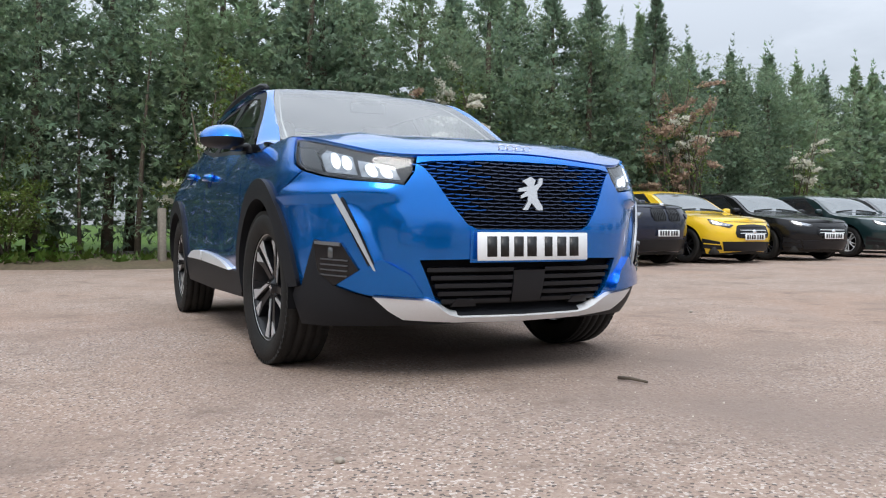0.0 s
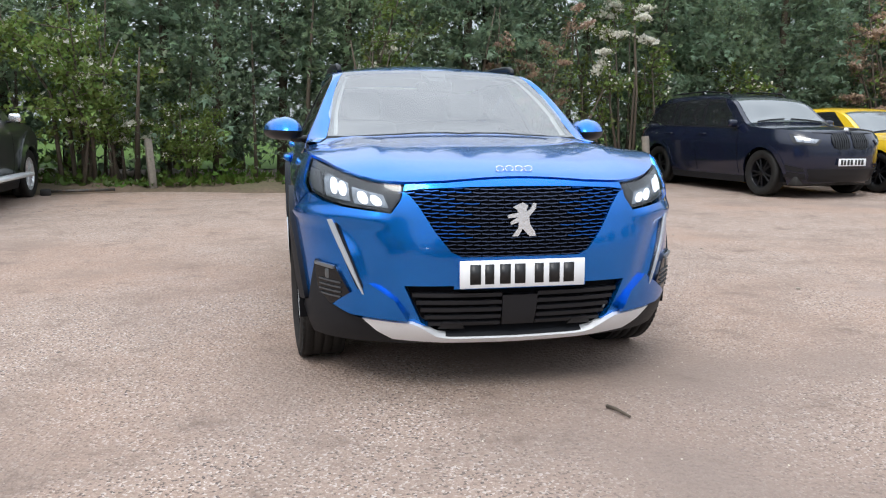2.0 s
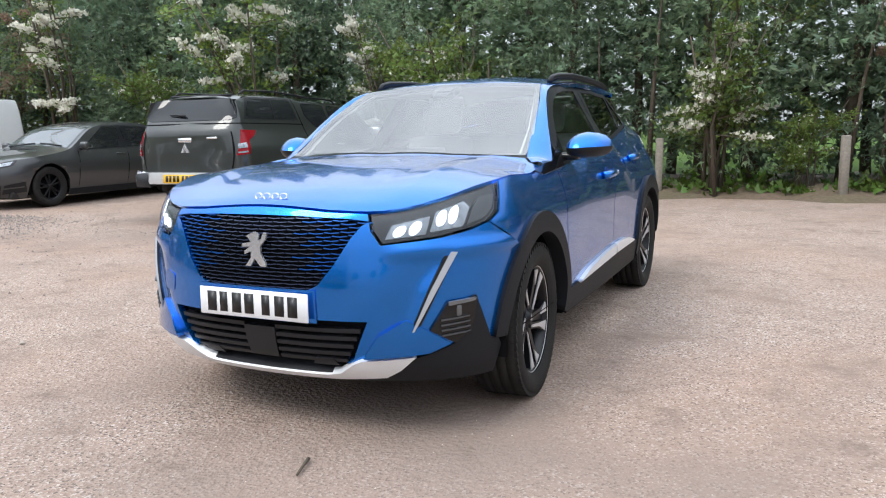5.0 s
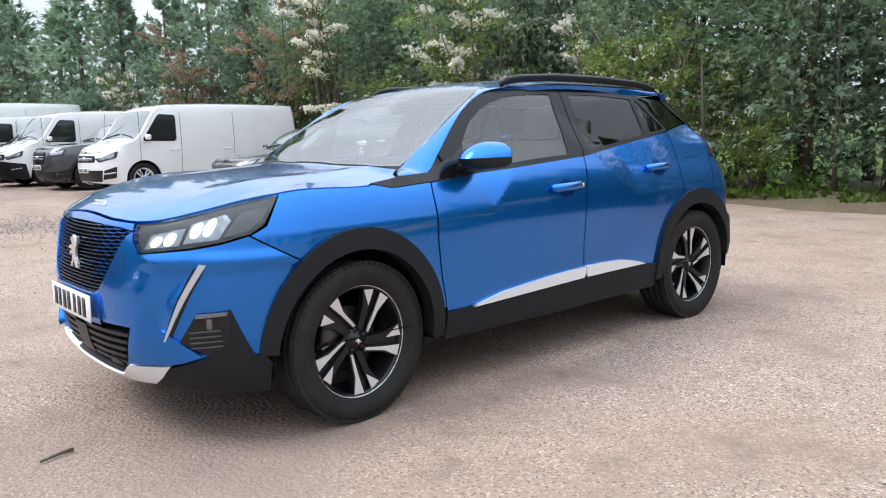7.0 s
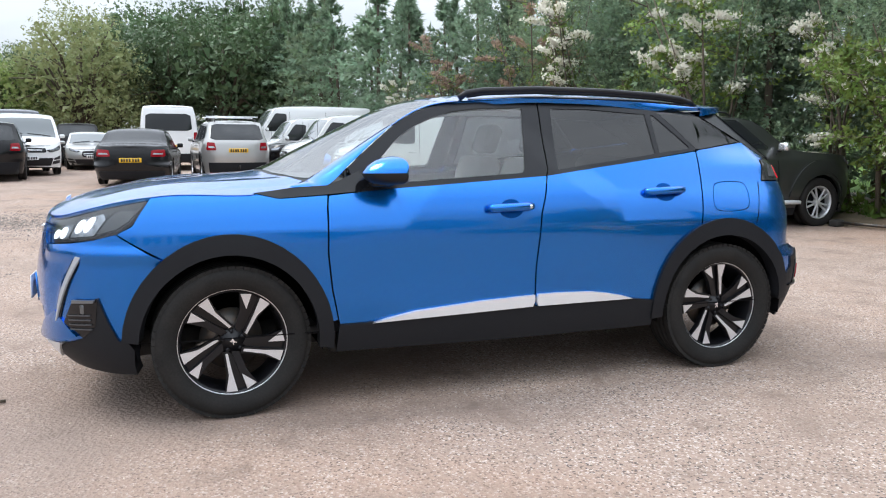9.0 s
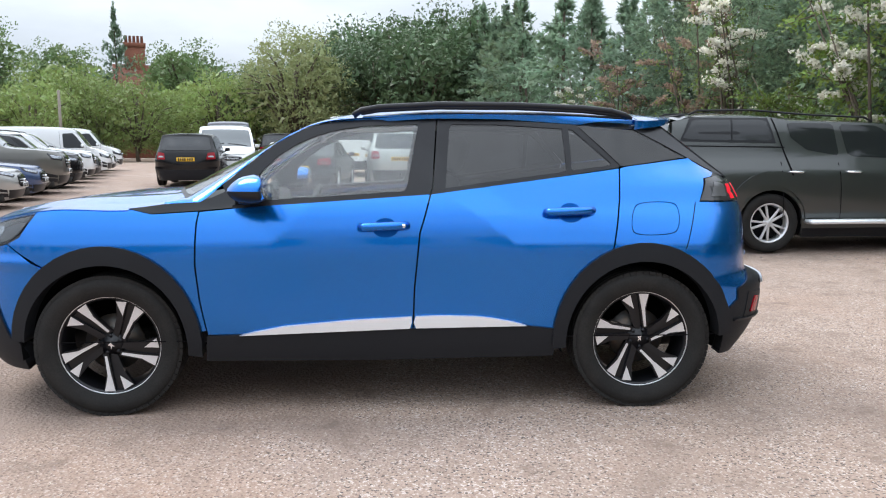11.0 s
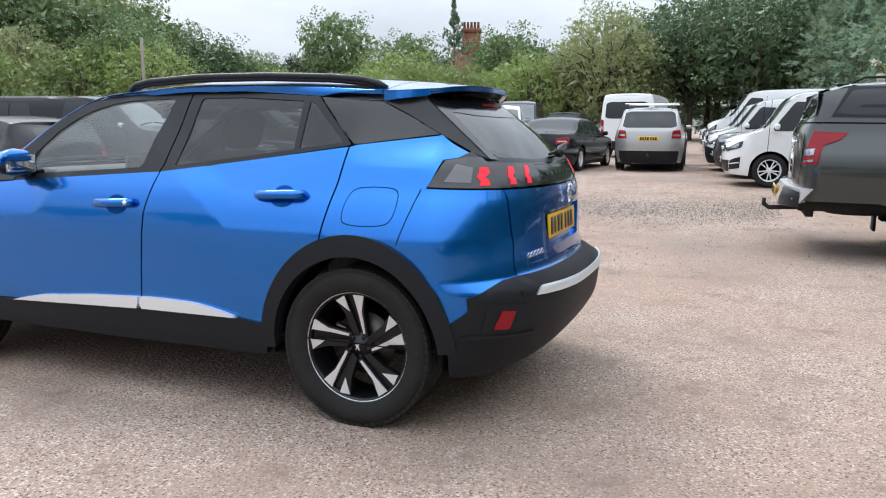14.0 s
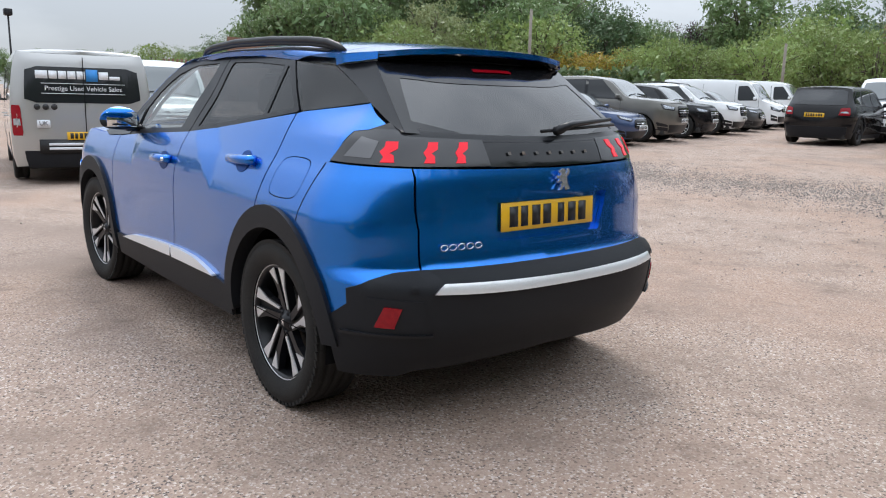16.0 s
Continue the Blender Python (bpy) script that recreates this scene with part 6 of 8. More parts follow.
        part("grille", panel(sh.at, rounded(gl2[:-1] + [gl2[-1]] + flipped(gl2[1:-1]), 0.12, 1), 0.08, 0.008, 0.02), M_PIANO, car)
        zg = [k["grille"][0][1], k["grille"][-1][1]]
        for i in range(4):
            z = zz(zg[0] + (zg[1] - zg[0]) * (i + 1) / 5)
            x = 0.38 * Wd
            part("grille_slat", panel(sh.at, sh.line(("f", -x, z - .006), ("f", x, z - .006), ("f", x, z + .006), ("f", -x, z + .006)), 0.12, 0.014, 0.006), M_SILVER if i in (1, 2) else M_SATIN, car)
    if clad == "black":
        lp = sh.line(("f", -0.93 * Wd, zz(.11)), ("f", 0.93 * Wd, zz(.11)), ("f", 0.96 * Wd, zz(.30)), ("f", 0.5 * Wd, zz(.335)), ("f", -0.5 * Wd, zz(.335)), ("f", -0.96 * Wd, zz(.30)))
        part("front_bumper", panel(sh.at, lp, 0.1, 0.012, 0.03), M_CLAD, car, "unpainted black bumper")
    for sgn in (1, -1):
        lp = sh.line(("f", 0.66 * Wd, zz(.17)), ("f", 0.90 * Wd, zz(.19)), ("f", 0.93 * Wd, zz(.31)), ("f", 0.74 * Wd, zz(.27)))
        si = part("side_intake", panel(sh.at, lp if sgn > 0 else flipped(lp), 0.1, 0.007, 0.02), M_SATIN, car)
        lp = sh.line(("f", 0.70 * Wd, zz(.225)), ("f", 0.905 * Wd, zz(.242)), ("f", 0.908 * Wd, zz(.254)), ("f", 0.705 * Wd, zz(.237)))
        part("intake_blade", panel(sh.at, lp if sgn > 0 else flipped(lp), 0.1, 0.012, 0.006), colour, si)
    zc = zz(0.5 * (k["grille"][0][1] + k["grille"][-1][1]) if not twin_grille else .615)
    ce = sh.at(np.array([sh.front(0.0, zc)]))[0]
    part("emblem", moved(lathe([(0.0, 0.016), (0.036, 0.014), (0.042, 0.006), (0.042, -0.02)], 20), Matrix.Translation((0, ce[1] - 0.014, zc)) @ pose(0, 0, 0, 0, 0, -90)), M_CHROME, car, "plain round chrome badge shape")
    bl = [sh.front(x * Wd, zz(k["grille"][-1][1] + .018 + .02 * abs(x))) for x in np.linspace(-.62, .62, 9)]
    part("bonnet_joint", panel(sh.at, bl + [(a, b + 0.008) for a, b in reversed(bl)], 0.1, 0.002, 0.0), M_GAP, car)
    for sx in (1, -1):
        wy0 = k["screen"][0] + .006
        pts = [tuple(top_fn(np.array([[u, yy(wy0 + .012 * w)]]))[0] + np.array((0, -0.006, 0.016))) for u, w in ((sx * .75, 0), (sx * .45, .5), (sx * .08, 1.0))]
        part("wiper", tube(pts, 0.010, 5), M_SATIN, car)
    low = sh.line(("f", -0.62 * Wd, zz(.15)), ("f", 0.62 * Wd, zz(.15)), ("f", 0.70 * Wd, zz(.27)), ("f", -0.70 * Wd, zz(.27)))
    part("lower_intake", panel(sh.at, low, 0.1, 0.006, 0.02), M_SATIN, car)
    rl_ = sh.line(("r", 0.80 * Wd, zz(.13)), ("r", -0.80 * Wd, zz(.13)), ("r", -0.84 * Wd, zz(.25 if kind != "suv" else .31)), ("r", 0.84 * Wd, zz(.25 if kind != "suv" else .31)))
    if kind != "canopy":
        part("rear_skirt", panel(sh.at, rl_, 0.1, 0.008, 0.02), M_CLAD, car)
    for key, material, nm, mode in (("lampf", M_SMOKE, "headlamp", "f"), ("lampr", M_RED, "tail_lamp", "r")):
        if key not in k:
            continue
        lp = rounded(sh.line(*[(mode, a * Wd, zz(b)) for a, b in k[key]]), 0.10, 1)
        d = panel(sh.at, lp, 0.08, 0.008, 0.02)
        lm = part(nm, d, material, car)
        lm2 = part(nm, moved(d, MIRROR), material, car)
        if mode == "f":
            c = np.array(k[key]).mean(0)
            lp = sh.line(*[("f", (c[0] + (a - c[0]) * .80) * Wd, zz(c[1] + (b - c[1]) * .62)) for a, b in k[key]])
            d = panel(sh.at, lp, 0.08, 0.011, 0.004)
            part("reflector", d, M_LAMPIN, lm)
            part("reflector", moved(d, MIRROR), M_LAMPIN, lm2)
        if mode == "r":
            c = np.array(k[key]).mean(0)
            lp = sh.line(*[("r", (c[0] + (a - c[0]) * .7) * Wd, zz(c[1] - 0.012 + (b - c[1]) * .22)) for a, b in k[key]])
            d = panel(sh.at, lp, 0.08, 0.011, 0.004)
            part("clear_lens", d, M_LAMPOFF, lm)
            part("clear_lens", moved(d, MIRROR), M_LAMPOFF, lm2)
    # plates
    pz = zz(.33 if kind != "van" else .27)
    pf = sh.at(np.array([sh.front(0.0, pz)]))[0]
    if "f" in plate_ends:
        plate(car, (0, pf[1] - 0.025, pz), (0, -1, 0), (0, 0, 1))
    pr = zz({"suv": .50, "hatch": .45, "saloon": .44, "van": .36, "pickup": .33, "canopy": .33}[kind])
    q = sh.at(np.array([sh.rear(0.0, pr)]))[0]
    if "r" in plate_ends:
        plate(car, (0, q[1] + 0.014, pr), (0, 1, 0), (0, 0, 1), yellow=True)
    # mirrors
    ym = yy(k["screen"][0] + .045)
    zm = zz(k["belt"][0][1] if kind != "van" else 0.565) + 0.10
    for sx in (1, -1):
        c = sh.at(np.array([sh.by_y(ym, zm - 0.05)]))[0]
        b = block(c[0] + 0.03, c[0] + 0.19, ym - 0.05, ym + 0.05, zm - 0.06, zm + 0.06, 0.035, 2)
        a2 = block(c[0] - 0.03, c[0] + 0.06, ym - 0.025, ym + 0.03, zm - 0.075, zm - 0.04, 0.01, 1)
        mcol = M_CHROME if clad == "chrome" else colour
        mo = part("door_mirror", b if sx > 0 else moved(b, MIRROR), mcol, car)
        part("mirror_arm", a2 if sx > 0 else moved(a2, MIRROR), M_SATIN, mo)
    if rails:
        for sx in (1, -1):
            pts = [(sx * 0.60 * Wd, yy(f), float(zt(yy(f))) - drop * 0.3 + o) for f, o in ((.45, 0), (.47, .045), (.6, .05), (.75, .05), (.88, .045), (.90, 0))]
            part("roof_rail", tube(pts, 0.014, 6), M_SATIN, car)
    part("underbody", block(-Wd * .8, Wd * .8, yy(.06), yy(.95 if kind != "canopy" else .66), zb - 0.01, zb + 0.16, 0.03, 1), M_UNDER, car)
    for hs in ([moved((w_[0], [q2 for q2 in w_[1] if min(w_[0][i][2] for i in q2) > -0.15]), pose(sx * (Wd - 0.30), a, tr)) for a in ax for sx, w_ in ((1, lathe([(0.1, -0.05), (tr + .06, -0.05), (tr + .06, 0.24)], 20)), (-1, lathe([(0.1, 0.05), (tr + .06, 0.05), (tr + .06, -0.24)], 20)))]):
        part("wheel_housing", hs, M_GAP, car)
    sc = tr / 0.35
    for a in ax:
        far_wheel(car, pose(Wd - 0.125, a, tr, random.uniform(0, 60)) @ Matrix.Scale(sc, 4), wheels)
        far_wheel(car, pose(-Wd + 0.125, a, tr, random.uniform(0, 60), 0, 180) @ Matrix.Scale(sc, 4), wheels)
    return car, sh


def at_nose(x, y, heading, length):
    """The pose of a vehicle whose nose stands at x, y and points along heading (degrees, 0 = +x, anticlockwise)."""
    h = radians(heading)
    cx, cy = x - math.cos(h) * length / 2, y - math.sin(h) * length / 2
    return pose(cx, cy, rise(cx, cy), 0, 0, heading + 90)


def at_tail(x, y, heading, length):
    h = radians(heading)
    return at_nose(x + math.cos(h) * length, y + math.sin(h) * length, heading, length)


C_NAVY = mat("navy_paint", (0.007, 0.010, 0.026), 0.18, coat=0.3, grain=0.1, scale=900)
C_YELLOW = paint("yellow_paint", (0.85, 0.55, 0.02), 0.0)
C_BLACK = mat("black_paint", (0.007, 0.007, 0.008), 0.2, grain=0.1, scale=900, spec=0.4)
C_DGREY = paint("dark_grey_paint", (0.055, 0.057, 0.060))
C_OLIVE = paint("dark_olive_grey_paint", (0.046, 0.051, 0.049), 0.45)
C_GREEN = paint("dark_green_paint", (0.008, 0.028, 0.030))
C_WHITE = mat("white_paint", (0.78, 0.79, 0.79), 0.25, coat=0.8, big=0.15, big_scale=2, tone=(0.62, 0.62, 0.6))
C_SILVER = paint("silver_paint", (0.45, 0.45, 0.44), 0.6)
C_BRONZE = paint("bronze_grey_paint", (0.14, 0.135, 0.12), 0.5)
C_BLUE2 = paint("slate_blue_paint", (0.04, 0.07, 0.16), 0.4)

# row against the hedge beyond the right flank
vehicle("parked_suv", "dark navy mid-size premium SUV with black wheels", "car", "suv", C_NAVY, at_nose(7.5, 5.1, -84, 4.70), 4.70, 1.89, 1.67, "black", clad="body", rails=True, twin_grille=True)
vehicle("parked_hatchback", "bright yellow hatchback with black grille", "car", "hatch", C_YELLOW, at_nose(9.6, 5.15, -88, 4.42), 4.42, 1.80, 1.43, "black")
vehicle("parked_saloon", "black coupe-like saloon beside the yellow hatchback", "car", "saloon", C_BLACK, at_nose(11.75, 5.15, -92, 4.64), 4.64, 1.80, 1.43, "black")
vehicle("old_saloon", "older dark green saloon with amber indicators", "car", "saloon", C_GREEN, at_nose(14.45, 5.25, -95, 4.78), 4.78, 1.80, 1.43, "silver")
vehicle("parked_estate", "dark grey car at the end of the row", "car", "hatch", C_DGREY, at_nose(17.2, 5.9, -95, 4.6), 4.6, 1.80, 1.46, "silver")

# pickup with a hard top and the black car beside it
PICK_M = at_tail(-5.35, 3.10, 91.5, 5.25)
pick, pick_sh = vehicle("pickup_truck", "olive grey double-cab pickup truck with hard canopy and silver bumper", "pickup truck", "canopy", C_OLIVE, PICK_M, 5.25, 1.80, 1.70, "silver", clad="chrome", rails=True, plate_ends="f")
vehicle("grey_coupe", "dark grey coupe parked beside the pickup truck", "car", "saloon", C_DGREY, at_nose(-10.2, 3.35, -88, 4.7), 4.7, 1.84, 1.42, "black")

# row of vans and cars along the hedge
vehicle("white_van", "white panel van with dark grille", "van", "van", C_WHITE, at_nose(-14.1, 2.1, -86, 5.0), 5.0, 1.90, 1.97, "grey", group="white vans")
vehicle("grey_suv", "dark grey premium SUV between white vans", "car", "suv", C_DGREY, at_nose(-16.6, 1.8, -86, 4.7), 4.7, 1.9, 1.66, "silver")
vehicle("white_van", "white panel van with black bumper", "van", "van", C_WHITE, at_nose(-19.1, 1.45, -85, 5.0), 5.0, 1.92, 1.95, "grey", group="white vans", clad="black")
vehicle("black_people_carrier", "black car among the white vans", "car", "suv", C_BLACK, at_nose(-21.8, 1.25, -85, 4.6), 4.6, 1.85, 1.62, "silver")
vehicle("white_van", "white panel van in the row by the hedge", "van", "van", C_WHITE, at_nose(-24.2, 1.1, -84, 5.0), 5.0, 1.92, 1.95, "grey", group="white vans")
vehicle("silver_car", "silver hatchback in the row by the hedge", "car", "hatch", C_SILVER, at_nose(-26.7, 0.9, -84, 4.3), 4.3, 1.8, 1.5, "silver")
vehicle("high_roof_van", "tall white high-roof van", "van", "van", C_WHITE, at_nose(-29.3, 0.8, -84, 5.9), 5.9, 2.0, 2.55, "grey", group="white vans")
vehicle("dark_car", "dark car at the far end of the row", "car", "suv", C_DGREY, at_nose(-32.0, 0.5, -84, 4.6), 4.6, 1.85, 1.65, "silver")
vehicle("white_van", "white panel van at the far end of the row", "van", "van", C_WHITE, at_nose(-34.7, 0.2, -84, 5.0), 5.0, 1.92, 1.95, "grey", group="white vans")

# cars that stand with their tails to the blue one
vehicle("silver_suv", "older silver SUV with roof bars and tow bar", "car", "suv", C_SILVER, at_tail(-17.55, 0.1, 184, 4.57), 4.57, 1.86, 1.73, "silver", rails=True)
vehicle("black_executive_saloon", "black executive saloon with chrome boot strip", "car", "saloon", C_BLACK, at_tail(-16.3, -2.6, 176, 4.9), 4.9, 1.86, 1.46, "silver")
vehicle("black_compact_suv", "glossy black compact SUV with sloping roof", "car", "suv", C_BLACK, at_tail(-18.9, -6.3, 188, 4.37), 4.37, 1.90, 1.62, "black")
vehicle("white_van", "white van behind the black compact SUV", "van", "van", C_WHITE, at_nose(-22.0, -5.75, 14, 5.0), 5.0, 1.92, 1.95, "grey", group="white vans")
vehicle("silver_coupe", "silver sports saloon facing the yard", "car", "saloon", C_SILVER, at_nose(-26.0, -4.3, 8, 4.8), 4.8, 1.87, 1.40, "black")
vehicle("black_estate", "black SUV at the back of the aisle", "car", "suv", C_BLACK, at_tail(-30.2, -5.3, 184, 4.7), 4.7, 1.9, 1.75, "silver")
vehicle("white_van", "tall white van beyond the silver SUV", "van", "van", C_WHITE, at_tail(-25.5, -1.75, 178, 5.6), 5.6, 2.0, 2.35, "grey", group="white vans")

vehicle("dark_van", "dark blue tall van at the back of the aisle", "van", "van", C_NAVY, at_nose(-29.6, -7.4, 10, 5.4), 5.4, 2.0, 2.3, "grey")

# row on the open side, noses to the aisle
HEAD = 106
vehicle("black_pickup", "black double-cab pickup with chrome mirrors and grille", "pickup truck", "pickup", C_BLACK, at_nose(-9.0, -7.05, HEAD, 5.3), 5.3, 1.86, 1.82, "silver", clad="chrome")
vehicle("silver_saloon", "silver older saloon with upright chrome grille", "car", "saloon", C_SILVER, at_nose(-11.7, -7.6, HEAD, 4.5), 4.5, 1.75, 1.42, "silver")
vehicle("blue_coupe", "slate blue coupe beside the silver saloon", "car", "hatch", C_BLUE2, at_nose(-13.9, -8.15, HEAD, 4.3), 4.3, 1.78, 1.38, "silver")
vehicle("large_grey_suv", "bronze grey large luxury SUV", "car", "suv", C_BRONZE, at_nose(-16.3, -8.6, HEAD, 4.85), 4.85, 1.95, 1.78, "grey", clad="body")
vehicle("black_electric_hatchback", "black and grey upright electric hatchback with thin wheels", "car", "suv", C_BLACK, at_nose(-18.9, -9.3, HEAD, 4.0), 4.0, 1.78, 1.58, "silver", clad="body")
vehicle("white_suv", "white SUV in the open row", "car", "suv", C_WHITE, at_nose(-21.7, -10.0, HEAD, 4.6), 4.6, 1.85, 1.66, "grey", rails=True)
vehicle("grey_hatchback", "grey hatchback in the open row", "car", "hatch", C_DGREY, at_nose(-24.3, -10.8, HEAD, 4.3), 4.3, 1.78, 1.48, "silver")
vehicle("white_van", "white panel van in the open row", "van", "van", C_WHITE, at_nose(-27.0, -11.4, HEAD, 4.8), 4.8, 1.90, 1.90, "grey", group="white vans")
vehicle("white_car", "white hatchback in the open row", "car", "hatch", C_WHITE, at_nose(-29.7, -12.2, HEAD, 4.3), 4.3, 1.80, 1.5, "grey")
vehicle("white_van", "white van at the end of the open row", "van", "van", C_WHITE, at_nose(-32.5, -12.9, HEAD, 5.0), 5.0, 1.92, 1.95, "grey", group="white vans")
vehicle("black_hatchback", "black premium hatchback seen from behind", "car", "hatch", C_BLACK, at_tail(-5.75, -7.5, -102, 4.35), 4.35, 1.80, 1.44, "silver")
vehicle("white_double_cab", "white double-cab van facing the yard", "van", "van", C_WHITE, at_nose(-2.95, -11.0, 82, 5.0), 5.0, 1.95, 1.95, "grey", group="white vans")
VAN_M = at_tail(-0.72, -7.95, -98, 4.95)
van, van_sh = vehicle("silver_trade_van", "silver trade van with dark rear windows and sign writing", "van", "van", C_SILVER, VAN_M, 4.95, 1.92, 1.93, "silver")

# silver rear bumper and tow bar of the pickup
pb = panel(pick_sh.at, pick_sh.line(("r", 0.86, 0.53), ("r", -0.86, 0.53), ("r", -0.90, 0.67), ("r", 0.90, 0.67)), 0.08, 0.07, 0.10)
bump = part("rear_bumper", pb, M_ALU, pick, "silver step bumper")
for sx in (1, -1):
    part("bumper_pad", panel(pick_sh.at, pick_sh.line(*[("r", sx * x, z) for x, z in ([(0.86, 0.50), (0.50, 0.50), (0.58, 0.62), (0.86, 0.62)] if sx > 0 else [(0.50, 0.50), (0.86, 0.50), (0.86, 0.62), (0.58, 0.62)])]), 0.08, 0.078, 0.01), M_SATIN, bump)
plate(pick, (0, 2.71, 0.60), (0, 1, 0.1), (0, 0, 1), yellow=True)
part("chassis", joined(*[block(x - 0.05, x + 0.05, 1.0, 2.5, 0.42, 0.56, 0.01, 1) for x in (-0.45, 0.45)], block(-0.45, 0.45, 2.25, 2.40, 0.46, 0.58, 0.02, 1), moved(lathe([(0.0, 0.1), (0.30, 0.1), (0.34, 0.06), (0.34, -0.06), (0.30, -0.1)], 20), Matrix.Translation((0, 1.9, 0.47)) @ pose(0, 0, 0, 0, -90, 0))), M_UNDER, pick)
part("tow_bar", joined(tube([(0, 2.3, 0.42), (0, 2.75, 0.40), (0, 2.80, 0.44), (0, 2.80, 0.50)], 0.025, 8), block(-0.5, 0.5, 2.35, 2.43, 0.36, 0.44, 0.01, 1)), M_UNDER, pick)
for sx in (1, -1):
    part("side_step", block(sx * 0.98 - 0.09, sx * 0.98 + 0.09, -1.15, 0.75, 0.36, 0.41, 0.015, 1), M_SILVER, pick)
part("tailgate_handle", block(-0.11, 0.11, 2.50, 2.565, 1.06, 1.12, 0.01, 1), M_CHROME, pick)
part("tailgate_joint", panel(pick_sh.at, pick_sh.line(("r", 0.72, 0.70), ("r", 0.705, 0.70), ("r", 0.705, 1.19), ("r", 0.72, 1.19)), 0.1, 0.004, 0), M_GAP, pick)
part("tailgate_joint", panel(pick_sh.at, pick_sh.line(("r", -0.705, 0.70), ("r", -0.72, 0.70), ("r", -0.72, 1.19), ("r", -0.705, 1.19)), 0.1, 0.004, 0), M_GAP, pick)
PL = pick_sh.line
for sx in (1, -1):
    def on_side(name, marks, material, off, rim=0.004, parent=None, label=""):
        d = panel(pick_sh.at, PL(*marks), 0.08, off, rim)
        return part(name, d if sx > 0 else moved(d, MIRROR), material, parent or pick, label)

    on_side("canopy_joint", [("s", 0.98, 1.268), ("s", 2.3, 1.285), ("s", 2.50, 1.288), ("s", 2.50, 1.302), ("s", 2.3, 1.299), ("s", 0.98, 1.282)], M_GAP, 0.003, 0)
    on_side("bed_joint", [("s", 0.76, 0.42), ("s", 0.785, 0.42), ("s", 0.99, 1.17), ("s", 1.115, 1.63), ("s", 1.098, 1.63), ("s", 0.968, 1.17)], M_GAP, 0.003, 0)
    on_side("canopy_window_frame", [("s", 1.085, 1.325), ("s", 2.285, 1.345), ("s", 2.135, 1.632), ("s", 1.16, 1.632)], M_SATIN, 0.004, 0.003)
    on_side("canopy_window_bar", [("s", 1.625, 1.36), ("s", 1.645, 1.36), ("s", 1.625, 1.61), ("s", 1.605, 1.61)], M_SATIN, 0.010, 0.004)
    tl = on_side("tail_lamp", [("s", 2.39, 0.905), ("r", 0.78, 0.89), ("r", 0.80, 1.21), ("s", 2.13, 1.195), ("s", 2.19, 1.135), ("s", 2.34, 1.075)], M_RED, 0.012, 0.02, None, "large wrapped red tail lamp")
    on_side("clear_lens", [("s", 2.42, 0.985), ("r", 0.80, 0.975), ("r", 0.80, 1.035), ("s", 2.41, 1.045)], M_LAMPIN, 0.016, 0.004, tl, "clear lens")
    on_side("clear_lens", [("s", 2.42, 0.925), ("r", 0.80, 0.915), ("r", 0.80, 0.935), ("s", 2.42, 0.945)], M_LAMPIN, 0.016, 0.004, tl, "clear lens")
    for cy in (-1.68, 1.165):
        out, inn = arc(cy, 0.36, 0.60, 0.63, 8, 172, 18), arc(cy, 0.36, 0.44, 0.45, 8, 172, 18)
        on_side("arch_flare", [("s", y, z) for y, z in out + inn[::-1]], C_OLIVE, 0.024, 0.03)
    mud = block(sx * 0.80 - 0.09, sx * 0.80 + 0.09, 1.60, 1.63, 0.10, 0.50, 0.01, 1)
    part("mud_flap", mud, M_CLAD, pick)
part("tailgate_mark", block(-0.52, -0.36, 2.545, 2.560, 1.10, 1.125, 0.002, 1), M_CHROME, pick)
part("tailgate_badge", (*extruded([(-0.07, -0.05), (-0.02, -0.05), (0, -0.015), (0.02, -0.05), (0.07, -0.05), (0.035, 0.01), (0, 0.07), (-0.035, 0.01)], 0.012, lambda a, b_, d_: Vector((-a, 2.552 + d_, 0.98 + b_))), None, False), M_CHROME, pick, "plain chrome badge shape")
part("canopy_wiper", tube([(0.05, 2.46, 1.40), (0.2, 2.45, 1.415), (0.32, 2.44, 1.42)], 0.016, 6, 0.008), M_SATIN, pick)
part("canopy_spoiler", block(-0.50, 0.50, 2.12, 2.22, 1.655, 1.675, 0.008, 1), M_SATIN, pick)
# roof bars of the silver SUV
suv2 = bpy.data.objects["silver_suv"]
for yb in (0.25, 1.25):
    part("roof_bar", block(-0.72, 0.72, yb - 0.03, yb + 0.03, 1.79, 1.82, 0.01, 1), M_SILVER, suv2)
part("tow_bar", tube([(0, 2.1, 0.40), (0, 2.42, 0.38), (0, 2.46, 0.46)], 0.025, 8), M_UNDER, suv2)


# sign writing on the silver van: the readable words lettered, the trade name as plain bars
def lettering(words, size, m, material, parent):
    c = bpy.data.curves.new("lettering", "FONT")
    c.body, c.size, c.align_x, c.align_y, c.extrude = words, size, "CENTER", "CENTER", 0.001
    tmp = new("lettering_source", c)
    bpy.context.view_layer.update()
    me = bpy.data.meshes.new_from_object(tmp)
    bpy.data.objects.remove(tmp)
    me.transform(m)
    return part("lettering", me, material, parent)


M_SIGN = mat("white_sign_vinyl", (0.75, 0.77, 0.8), 0.4)
M_SIGNBLUE = mat("blue_sign_vinyl", (0.03, 0.25, 0.65), 0.4)
back_y = lambda z: float(van_sh.at(np.array([van_sh.rear(0.0, z)]))[0, 1])
